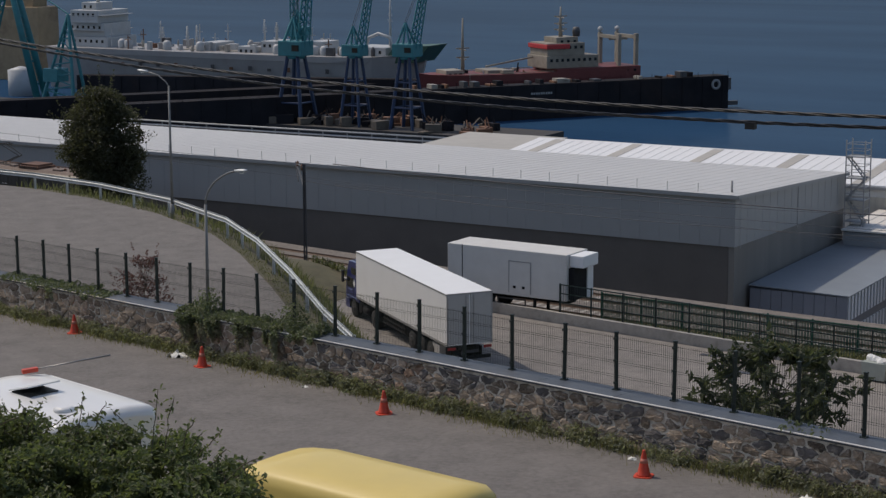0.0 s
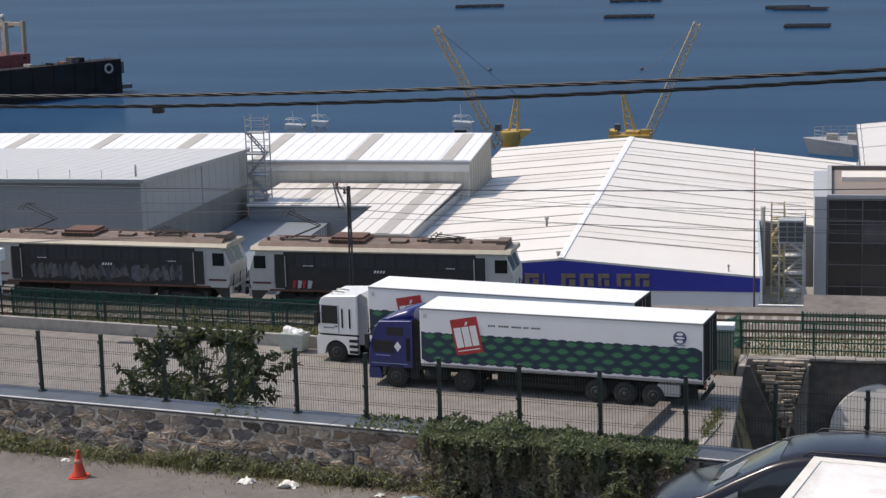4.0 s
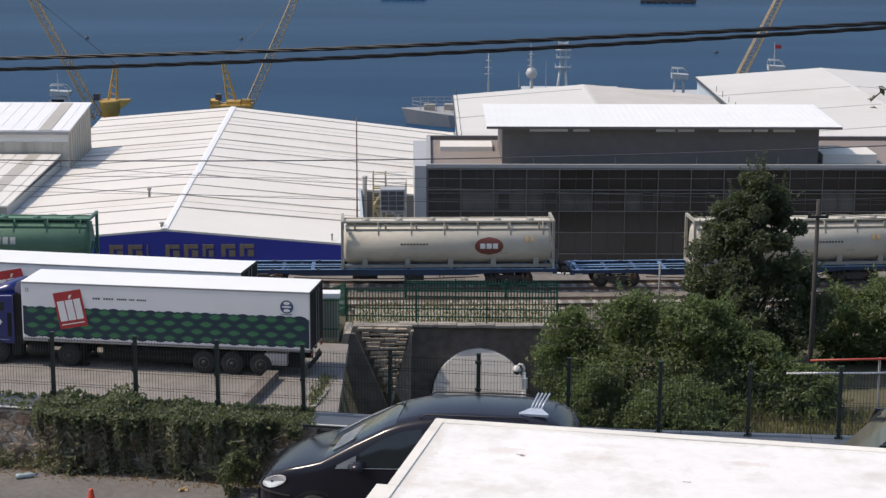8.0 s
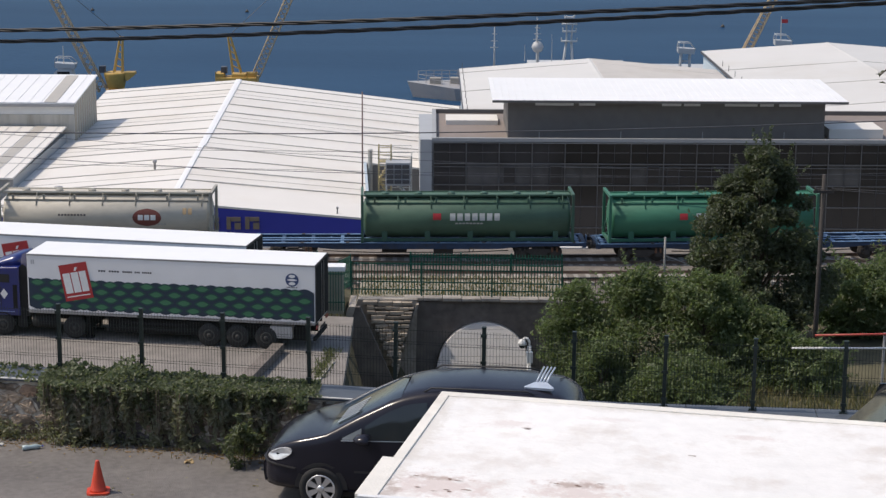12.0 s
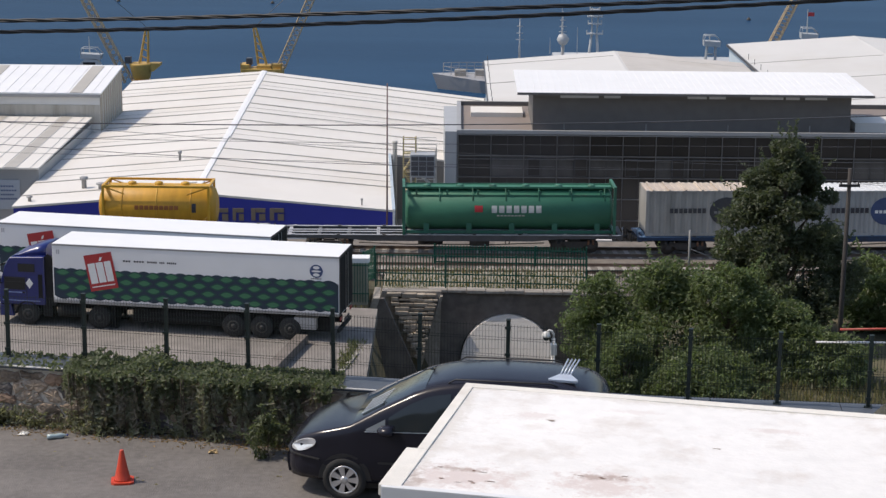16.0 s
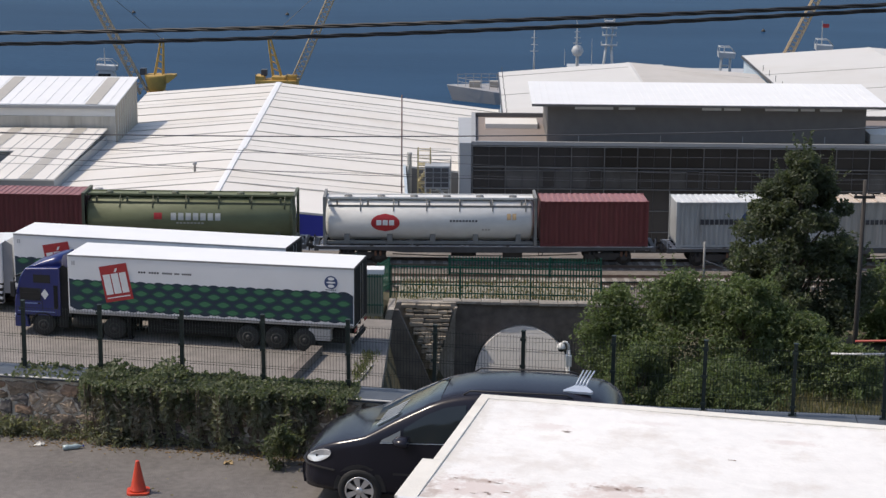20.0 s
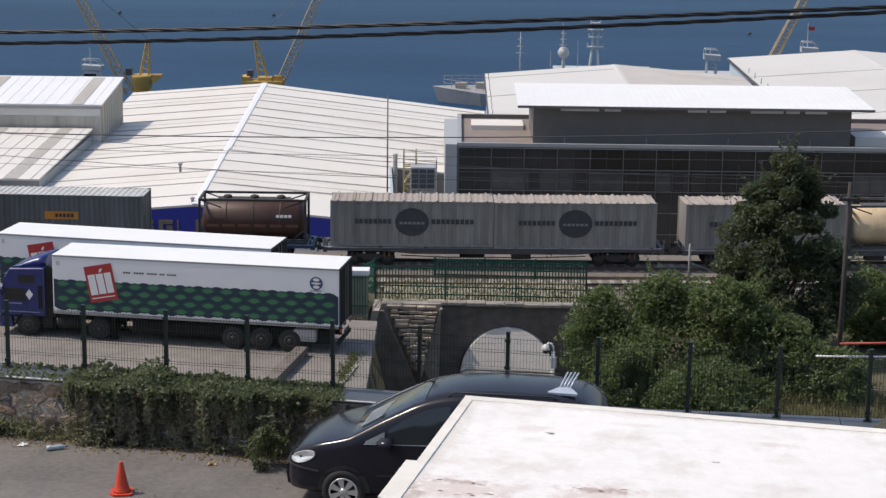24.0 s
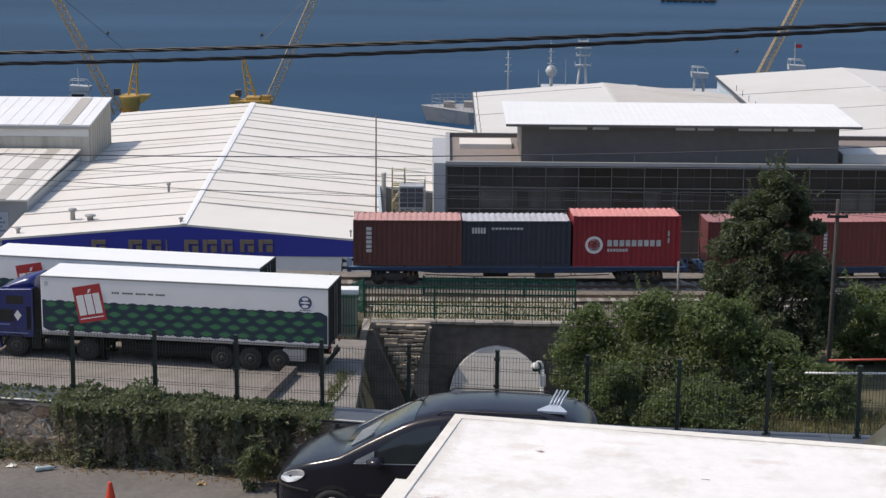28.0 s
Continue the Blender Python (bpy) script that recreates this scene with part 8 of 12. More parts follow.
def bogie_frame(x):
    bm = BM()
    for y in (-1.05, 0.93):
        prism(bm, [(x - 1.25, 0.42), (x - 1.25, 0.62), (x - 0.5, 0.72), (x + 0.5, 0.72), (x + 1.25, 0.62), (x + 1.25, 0.42), (x + 0.55, 0.5), (x + 0.4, 0.34), (x - 0.4, 0.34), (x - 0.55, 0.5)][::-1], "y", y, y + 0.12)
        for dx in (-0.9, 0.9):
            box(bm, x + dx - 0.17, x + dx + 0.17, y - 0.05, y + 0.14, 0.34, 0.62)
    box(bm, x - 0.3, x + 0.3, -0.95, 0.95, 0.5, 0.8)
    return bm


LOCO_CREAM = material("loco_cream", (0.40, 0.36, 0.28), 0.5, grain=2, vary=0.15, stain=0.45, stain_color=(0.2, 0.14, 0.08))
LOCO_WHITE = material("loco_white", (0.47, 0.455, 0.425), 0.5, grain=2, vary=0.12, stain=0.4, stain_color=(0.22, 0.18, 0.13))
LOCO_DARK = material("loco_dark_grey", (0.030, 0.029, 0.028), 0.55, grain=2, vary=0.2, stain=0.3, stain_color=(0.09, 0.08, 0.07))
LOCO_RUST = material("loco_rust_box", (0.12, 0.06, 0.04), 0.85, grain=4, vary=0.4, stain=0.5, stain_color=(0.05, 0.035, 0.03))
LOCO_ROOF = material("loco_rusty_roof", (0.17, 0.125, 0.10), 0.8, grain=2.5, vary=0.35, stain=0.5, stain_color=(0.09, 0.055, 0.035))


def locomotive(label, graffiti):
    th = empty("locomotive", None, label, "locomotive", "electric locomotives")
    L = 15.6
    bm = BM()
    box(bm, -L / 2 + 2.1, L / 2 - 2.1, -1.42, 1.42, 1.2, 3.55)
    part("machine_room", bm, LOCO_DARK, th, "dark grey louvred side")
    bm = BM()
    for s in (-1, 1):
        for k in range(9):
            x = -4.9 + k * 1.2
            bm = BM()
            box(bm, x, x + 1.0, s * 1.425 - 0.01, s * 1.425 + 0.01, 2.6, 3.3)
            part("louvre_panel", bm, material("louvre_grey", (0.04, 0.04, 0.043), 0.6, grain=4), th)
    for s in (-1, 1):
        bm = BM()
        e = L / 2
        outline = [(s * (e - 2.1), 1.15), (s * (e - 0.15), 1.15), (s * e, 1.5), (s * e, 2.35), (s * (e - 0.45), 3.5), (s * (e - 2.1), 3.5)]
        prism(bm, outline if s > 0 else outline[::-1], "y", -1.43, 1.43)
        cab = part("cab", bm, LOCO_WHITE, th, "dirty white driving cab")
        bm = BM()
        for y in (-1.0, 0.1):
            n = Vector((s * 1.15, 0, 0.45)).normalized() * 0.015
            q = [Vector((s * (e - 0.06), y, 2.5)), Vector((s * (e - 0.06), y + 0.9, 2.5)), Vector((s * (e - 0.37), y + 0.9, 3.3)), Vector((s * (e - 0.37), y, 3.3))]
            bm.faces.new([bm.verts.new(v + n) for v in (q if s > 0 else q[::-1])])
        part("windscreen", bm, CAB_GLASS, cab)
        for y, d in ((-1.44, -1), (1.44, 1)):
            bm = BM()
            box(bm, s * (e - 0.65) - 0.36, s * (e - 0.65) + 0.36, y - 0.012, y + 0.012, 2.45, 3.2)
            part("side_window", bm, CAB_GLASS, cab)
            bm = BM()
            box(bm, s * (e - 1.85) - 0.28, s * (e - 1.85) + 0.28, y - 0.014, y + 0.014, 1.3, 3.3)
            part("door", bm, LOCO_DARK, cab)
            bm = BM()
            tube(bm, (s * (e - 2.2), y * 1.02, 1.4), (s * (e - 2.2), y * 1.02, 3.2), 0.03, sides=5)
            tube(bm, (s * (e - 1.5), y * 1.02, 1.4), (s * (e - 1.5), y * 1.02, 3.2), 0.03, sides=5)
            part("handrail", bm, LOCO_WHITE, cab)
            bm = BM()
            box(bm, s * (e - 0.75) - 0.55, s * (e - 0.75) + 0.55, y - 0.013, y + 0.013, 1.55, 1.66)
            part("stripe", bm, material("loco_maroon_stripe", (0.10, 0.03, 0.03), 0.6, grain=4, vary=0.2), cab)
        bm = BM()
        box(bm, s * (e + 0.02) - 0.08, s * (e + 0.02) + 0.08, -1.35, 1.35, 0.75, 1.2)
        part("buffer_beam", bm, LOCO_WHITE, th)
        bm = BM()
        prism(bm, [(s * (e - 1.1), 1.15), (s * (e - 0.55), 0.55), (s * (e - 0.1), 0.55), (s * (e - 0.05), 1.15)][::(-1 if s > 0 else 1)], "y", -1.35, -1.25)
        part("skirt", bm, BOGIE, th)
        for y in (-0.9, 0.9):
            bm = BM()
            tube(bm, (s * e, y, 1.0), (s * (e + 0.38), y, 1.0), 0.1)
            tube(bm, (s * (e + 0.36), y, 1.0), (s * (e + 0.43), y, 1.0), 0.24, sides=12)
            part("buffer", bm, BOGIE, th)
            bm = BM()
            lathe(bm, [(0.13, 0), (0.13, 0.06), (0.1, 0.08)], "x", 12, (s * e + (0.0 if s > 0 else -0.08), y, 1.75))
            part("headlight", bm, WHITE_MARK, th)
        bm = BM()
        for dy in (-1.1, 0.0, 1.1):
            tube(bm, (s * (e + 0.05), dy, 0.9), (s * (e + 0.12), dy * 0.9, 1.9), 0.03, sides=5)
        part("brake_hose", bm, BLACK_RUBBER, th)
        bg = part("bogie", bogie_frame(s * 4.6), BOGIE, th)
        for dx in (-1.15, 0, 1.15):
            for y in (-0.75, 0.75):
                bm = BM()
                lathe(bm, [(0.1, -0.07), (0.56, -0.07), (0.58, 0.0), (0.56, 0.07), (0.1, 0.07)], "y", 20, (s * 4.6 + dx, y, 0.58))
                part("wheel", bm, BOGIE, bg)
    bm = BM()
    prism(bm, [(-1.47, 3.46), (1.47, 3.46), (1.47, 3.54), (1.30, 3.72), (-1.30, 3.72), (-1.47, 3.54)], "x", -L / 2 + 0.1, L / 2 - 0.1)
    part("cornice", bm, LOCO_CREAM, th, "cream roof edge band")
    bm = BM()
    prism(bm, [(-1.22, 3.70), (1.22, 3.70), (0.9, 3.92), (-0.9, 3.92)], "x", -L / 2 + 0.5, L / 2 - 0.5)
    part("roof", bm, LOCO_ROOF, th, "rust-brown roof")
    bm = BM()
    box(bm, -3.1, -0.9, -0.95, 0.95, 3.9, 4.12, 0.05)
    box(bm, -2.95, -1.05, -0.8, 0.8, 4.12, 4.26, 0.04)
    part("roof_box", bm, LOCO_RUST, th, "rusty brake resistor box")
    for k in range(8):
        bm = BM()
        box(bm, -2.9 + k * 0.24, -2.78 + k * 0.24, -0.98, -0.95, 3.94, 4.1)
        part("resistor_slot", bm, BOGIE, th)
    for xx, yy, w in ((1.0, -0.5, 0.9), (2.3, 0.2, 0.7), (6.2, 0.1, 0.8), (-4.0, -0.5, 0.5)):
        bm = BM()
        box(bm, xx - w / 2, xx + w / 2, yy - 0.3, yy + 0.3, 3.88, 4.06, 0.03)
        part("roof_case", bm, LOCO_ROOF, th)
    bm = BM()
    box(bm, L / 2 - 1.1, L / 2 - 0.4, -0.6, 0.6, 3.85, 4.15, 0.05)
    part("horn_box", bm, LOCO_ROOF, th)
    for k in range(7):
        x = (-6.9, -6.2, 0.3, 1.5, 2.3, 4.2, 5.2)[k]
        bm = BM()
        lathe(bm, [(0.07, 3.85), (0.12, 3.92), (0.07, 3.98), (0.12, 4.04), (0.06, 4.12)], "z", 8, (x, -0.35 + 0.2 * (k % 3), 0))
        part("insulator", bm, RUST, th)
    bm = BM()
    path_tube(bm, [(-6.5, 0.1, 4.12), (-3.3, 0.2, 4.1), (0.3, 0.2, 4.12), (5.2, -0.1, 4.12)], 0.025, 5)
    part("roof_cable", bm, RUST, th)
    # one pantograph up, one folded
    for x, up in ((-5.2, 1), (3.6, 0)):
        bm = BM()
        for y in (-0.5, 0.5):
            tube(bm, (x - 0.9, y, 4.02), (x + 0.9, y, 4.02), 0.045, sides=6)
        for dx in (-0.85, 0.85):
            tube(bm, (x + dx, -0.5, 4.02), (x + dx, 0.5, 4.02), 0.04, sides=6)
        for dx in (-0.8, 0.8):
            for y in (-0.45, 0.45):
                tube(bm, (x + dx, y, 3.86), (x + dx, y, 4.02), 0.06, sides=6)
        pan = part("pantograph", bm, BOGIE, th, "raised pantograph" if up else "folded pantograph")
        knee = (x + 1.35, 4.75) if up else (x + 1.2, 4.16)
        head = (x - 0.55, 5.55) if up else (x - 0.5, 4.3)
        for y in (-0.25, 0.25):
            bm = BM()
            tube(bm, (x - 0.4, y, 4.05), (knee[0], y * 0.7, knee[1]), 0.04, sides=6)
            part("lower_arm", bm, BOGIE, pan)
            bm = BM()
            tube(bm, (knee[0], y * 0.7, knee[1]), (head[0], y * 1.2, head[1]), 0.03, sides=6)
            part("upper_arm", bm, BOGIE, pan)
        for dx in (-0.14, 0.14):
            bm = BM()
            path_tube(bm, [(head[0] + dx, -0.85, head[1] - 0.12), (head[0] + dx, -0.6, head[1] + 0.05), (head[0] + dx, 0.6, head[1] + 0.05), (head[0] + dx, 0.85, head[1] - 0.12)], 0.03, 5)
            part("collector", bm, BOGIE, pan)
    rng = random.Random(len(label))
    tones = [material("paint_patch_%d" % k, c, 0.6, grain=5, vary=0.4, stain=0.7, stain_color=(0.04, 0.04, 0.042)) for k, c in enumerate(((0.085, 0.085, 0.095), (0.13, 0.13, 0.135), (0.065, 0.068, 0.09), (0.10, 0.095, 0.09)))]
    x = -4.9
    while graffiti and x < 4.6:
        # one scrawled shape: a few crooked strokes side by side
        for k in range(rng.randint(2, 4)):
            w, a = rng.uniform(0.10, 0.26), rng.uniform(-0.25, 0.25)
            lo, hi = rng.uniform(1.35, 1.7), rng.uniform(2.0, 2.5)
            bm = BM()
            bm.faces.new([bm.verts.new((x + u, -1.432 - 0.001 * k, v)) for u, v in ((0, lo), (w, lo + rng.uniform(-0.1, 0.1)), (w * 1.3 + a * 0.6, (lo + hi) / 2), (w + a, hi), (a, hi - rng.uniform(0, 0.2)), (a * 0.3 - 0.06, (lo + hi) / 2 + 0.1))])
            part("paint_stroke", bm, tones[rng.randint(0, 3)], th)
            x += w * rng.uniform(0.6, 1.1)
        x += rng.uniform(0.0, 0.12)
    if not graffiti:
        for k, (u, w, c) in enumerate(((-0.2, 0.16, RED_MARK), (0.1, 0.2, PALE_MARK), (0.4, 0.14, RED_MARK), (0.7, 0.22, PALE_MARK))):
            bm = BM()
            bm.faces.new([bm.verts.new((-5.0 + u + a, -1.434, b)) for a, b in ((0, 1.3), (w, 1.34), (w + 0.1, 1.75), (0.06, 1.8))])
            part("paint_stroke", bm, c, th)
    # under-body boxes between the bogies, and a dirty sill
    bm = BM()
    box(bm, -2.6, 2.6, -1.2, 1.2, 0.42, 1.1, 0.04)
    part("underfloor_case", bm, BOGIE, th)
    for s in (-1, 1):
        bm = BM()
        box(bm, -L / 2 + 1.2, L / 2 - 1.2, s * 1.43 - 0.02, s * 1.43 + 0.02, 1.12, 1.24)
        part("sill", bm, LOCO_RUST, th, "rust-stained sill")
        for k in range(6):
            bm = BM()
            xx = -6.2 + k * 2.48
            box(bm, xx - 0.12, xx + 0.12, s * 1.2 - 0.1, s * 1.2 + 0.1, 0.3, 0.85, 0.03)
            part("axle_box", bm, BOGIE, th)
    for k in range(26):
        bm = BM()
        xx = -5.1 + k * 0.41
        box(bm, xx, xx + 0.05, -1.445, -1.43, 2.62, 3.28)
        part("louvre_slat", bm, LOCO_DARK, th)
    bm = BM()
    bars(bm, -4.5, -3.9, 2.62, 2.68, -1.437, 5, 0.3)
    bars(bm, 3.9, 4.5, 2.62, 2.68, -1.437, 5, 0.3)
    bars(bm, -0.3, 0.4, 2.3, 2.45, -1.437, 4, 0.4, 0.05)
    part("plate", bm, WHITE_MARK, th)
    return th


TRAIN = []


def ride(th, s):
    TRAIN.append((th, s))
    return th


ride(locomotive("dark grey electric locomotive with dirty white cabs", 0), 212.8)
ride(locomotive("electric locomotive with rusty roof and painted-over graffiti", 9), 195.95)

_blue = flat_wagon(FRAME_BLUE, SUNLIT_BLUE, "blue skeleton container wagon on two bogies")
_grey = flat_wagon(FRAME_GREY, SUNLIT_GREY, "grimy grey skeleton container wagon on two bogies")
_used = set()
for s, g in ((177.2, 0), (157.3, 0), (137.55, 0), (118.1, 0), (98.9, 0), (79.2, 0), (58.75, 0), (39.0, 0), (19.9, 0), (-0.1, 1), (-20.1, 1), (-39.4, 1),
             (-59.4, 1), (-79.2, 1), (-98.8, 1), (-118.7, 1), (-138.0, 1), (-158.2, 1), (-177.8, 0), (-197.5, 0), (-217.2, 0), (-237.0, 0)):
    base = _grey if g else _blue
    if base.name in _used:
        base = copy_thing(base, Matrix())
    _used.add(base.name)
    ride(base, s)

CREAM = (0.52, 0.48, 0.40)
DULL_RED = material("faded_red_marking", (0.17, 0.045, 0.035), 0.6, grain=5, vary=0.2, stain=0.4, stain_color=(0.12, 0.09, 0.07))
_green = long_tank((0.03, 0.15, 0.09), (0.03, 0.14, 0.09), "bright green forty foot bulk tank container", "word", WORD_MARK)
_pale = long_tank((0.11, 0.21, 0.14), (0.06, 0.16, 0.11), "faded pale green bulk tank container", "word", WORD_MARK, 0.5)
_dull = long_tank((0.06, 0.12, 0.08), (0.04, 0.10, 0.07), "sooty dark green bulk tank container", "word", WORD_MARK, 0.6)
_olive = long_tank((0.155, 0.17, 0.09), (0.10, 0.11, 0.07), "faded olive bulk tank container", "word", WORD_MARK, 0.5)
_cream = long_tank(CREAM, (0.33, 0.31, 0.26), "cream bulk tank container with faded red oval emblem", "oval", DULL_RED, 0.35, emblem_x=2.3)
_cream_left = long_tank(CREAM, (0.33, 0.31, 0.26), "cream bulk tank container with faded red oval emblem", "oval", DULL_RED, 0.35)
_white = long_tank((0.66, 0.655, 0.63), (0.20, 0.20, 0.19), "white bulk tank container with red oval emblem", "oval", RED_MARK, 0.15)
for base, spots in ((_green, (121.1, 96.0, 3.1)), (_pale, (134.85,)), (_dull, (82.1,)), (_olive, (-95.8,)), (_cream, (160.75, 61.9)), (_cream_left, (180.55, 42.1, -36.4)), (_white, (-82.3, -115.4))):
    for k, s in enumerate(spots):
        ride(base if k == 0 else copy_thing(base, Matrix()), s)

ORANGE_BROWN = material("orange_brown_lettering", (0.33, 0.11, 0.03), 0.5, grain=5, vary=0.2)
_ymat = material("tank_yellow_frame", (0.60, 0.33, 0.03), 0.5, grain=3, vary=0.2, stain=0.4, stain_color=(0.25, 0.12, 0.03))
ride(short_tank(7.7, 1.2, (0.58, 0.30, 0.022), _ymat, "yellow swap body tank in a yellow frame",
                [("lettering", ORANGE_BROWN, -1.2, 1.3, 2.34, 2.58, 9), ("notice", DARK_MARK, 2.0, 2.3, 2.2, 2.7, 1)], open_ends=True), -16.65)
_tan = short_tank(9.5, 1.15, (0.60, 0.47, 0.30), FRAME_GREY, "tan and cream gas tank container", [("lettering", NAVY_MARK, 1.2, 3.4, 2.55, 2.8, 9), ("lettering", NAVY_MARK, 1.2, 3.2, 2.2, 2.45, 9), ("emblem", NAVY_MARK, -0.6, 0.4, 2.2, 2.8, 1)])
ride(_tan, -133.4)
ride(short_tank(6.06, 1.13, (0.06, 0.026, 0.018), BOGIE, "rusty brown tank container in dark frame", [("stripe", RUST, -2.6, 2.7, 2.1, 2.28, 6), ("notice", WORD_MARK, 1.3, 2.2, 2.65, 2.8, 4)]), -171.7)
_hoy = material("tank_dirty_white_frame", (0.42, 0.42, 0.41), 0.55, grain=3, vary=0.2, stain=0.3)
MAROON_MARK = material("maroon_marking", (0.23, 0.035, 0.035), 0.5, grain=6, vary=0.15)
_red_frame = material("tank_red_frame", (0.13, 0.055, 0.048), 0.6, grain=3, vary=0.2, stain=0.3)
ride(short_tank(6.06, 1.13, (0.72, 0.71, 0.68), _red_frame, "white tank container with dark red end frames", [("lettering", MAROON_MARK, -1.3, 1.9, 2.2, 2.46, 6), ("notice", ORANGE_MARK, 1.4, 2.0, 2.75, 3.0, 1)]), -191.3)
_t20 = short_tank(6.06, 1.13, (0.70, 0.70, 0.68), _hoy, "white tank container with grey steel frame", [("notice", ORANGE_MARK, -1.9, -1.3, 2.7, 2.9, 1), ("notice", RED_MARK, -1.0, -0.6, 2.0, 2.2, 1), ("lettering", DARK_MARK, 1.6, 1.9, 2.42, 2.6, 2), ("lettering", DARK_MARK, 1.6, 2.0, 2.15, 2.24, 3), ("emblem", DARK_MARK, -2.1, -1.85, 2.3, 2.46, 1)])
ride(_t20, -197.5)
ride(copy_thing(_t20, Matrix()), -203.6)

SOOT_MARK = material("sooty_dark_marking", (0.055, 0.056, 0.062), 0.6, grain=5, vary=0.25, stain=0.4, stain_color=(0.11, 0.10, 0.09))
STREAK_GREY = material("grimed_pale_marking", (0.24, 0.235, 0.225), 0.6, grain=5, vary=0.25)
_logo = [("emblem", NAVY_MARK, "disc", -0.95, 0.95, 1.75, 3.35, 1), ("lettering", DARK_MARK, "bars", -3.2, -1.0, 2.45, 2.75, 8), ("lettering", DARK_MARK, "bars", 1.0, 3.6, 2.45, 2.75, 9), ("emblem_bar", WHITE_MARK, "bars", -0.7, 0.75, 2.42, 2.6, 6)]
_sooty_logo = [("emblem", SOOT_MARK, "disc", -0.95, 0.95, 1.75, 3.35, 1), ("lettering", SOOT_MARK, "bars", -3.2, -1.1, 2.45, 2.72, 8), ("lettering", SOOT_MARK, "bars", 1.1, 3.5, 2.45, 2.72, 9), ("emblem_bar", STREAK_GREY, "bars", -0.7, 0.75, 2.42, 2.56, 6)]
_g30 = box_container(9.12, (0.335, 0.325, 0.30), "light grey thirty foot container with dark round emblem", _sooty_logo, hoops=True, roof=(0.5, 0.42, 0.34), pitch=0.6, depth=0.05)
_g30b = box_container(9.12, (0.335, 0.345, 0.345), "grey corrugated thirty foot container with blue emblem", _logo)
_g30c = box_container(9.12, (0.245, 0.232, 0.212), "sooty grey thirty foot container with ribbed roof", _sooty_logo, hoops=True, roof=(0.36, 0.31, 0.265), pitch=0.6, depth=0.05)
for base, spots in ((_g30, (15.3, -54.8)), (_g30b, (24.5, -63.95)), (_g30c, (-142.9, -153.65, -162.8))):
    for k, s in enumerate(spots):
        ride(base if k == 0 else copy_thing(base, Matrix()), s)
ride(box_container(9.12, (0.135, 0.135, 0.135), "dark grey corrugated thirty foot container with orange notice", [("notice", ORANGE_MARK, "panel", -1.0, 0.9, 2.35, 2.8, 1), ("lettering", DARK_MARK, "bars", -0.4, 0.7, 2.47, 2.68, 5)], roof=(0.5, 0.5, 0.48)), -182.35)
ride(box_container(6.06, (0.36, 0.25, 0.095), "mustard yellow twenty foot container", [("emblem", DARK_MARK, "bars", -0.5, 0.5, 2.5, 3.1, 3), ("lettering", DARK_MARK, "bars", -0.5, 0.5, 2.1, 2.35, 3)], pitch=0.7, depth=0.05), -45.5)
_maroon = box_container(6.06, (0.135, 0.03, 0.03), "dark maroon corrugated twenty foot container")
for k, s in enumerate((-73.1, -104.75)):
    ride(_maroon if k == 0 else copy_thing(_maroon, Matrix()), s)
_ox = box_container(6.06, (0.17, 0.04, 0.035), "oxide red twenty foot container with white column of marks", [("number_column", WORD_MARK, "column", -2.5, -2.3, 1.9, 3.3, 7)])
ride(_ox, -211.15)
ride(copy_thing(_ox, Matrix()), -217.2)
ride(copy_thing(_maroon, Matrix()), -223.3)
ride(box_container(6.06, (0.27, 0.022, 0.03), "bright red twenty foot container with white emblem", [("emblem", WHITE_MARK, "disc", -2.35, -1.35, 1.9, 2.9, 1), ("emblem_core", RED_MARK, "disc", -2.2, -1.5, 2.05, 2.75, 1), ("lettering", WORD_MARK, "bars", -1.1, 2.0, 2.32, 2.68, 9), ("lettering", WORD_MARK, "bars", -1.1, 0.1, 2.02, 2.18, 7), ("lettering", WORD_MARK, "column", 2.3, 2.4, 2.5, 3.3, 2)], H=2.9, roof=(0.62, 0.25, 0.22)), -230.9)
ride(box_container(6.06, (0.03, 0.036, 0.055), "navy blue twenty foot container with small white emblem", [("emblem", WORD_MARK, "bars", -2.5, -1.7, 3.02, 3.36, 5), ("lettering", WORD_MARK, "bars", -1.4, 0.4, 3.24, 3.36, 9)], roof=(0.42, 0.42, 0.45)), -237.1)
ride(box_container(6.06, (0.115, 0.04, 0.034), "brown red twenty foot container with white marks", [("number_column", WORD_MARK, "column", -2.3, -2.0, 1.9, 3.4, 6)], roof=(0.5, 0.27, 0.24)), -243.2)

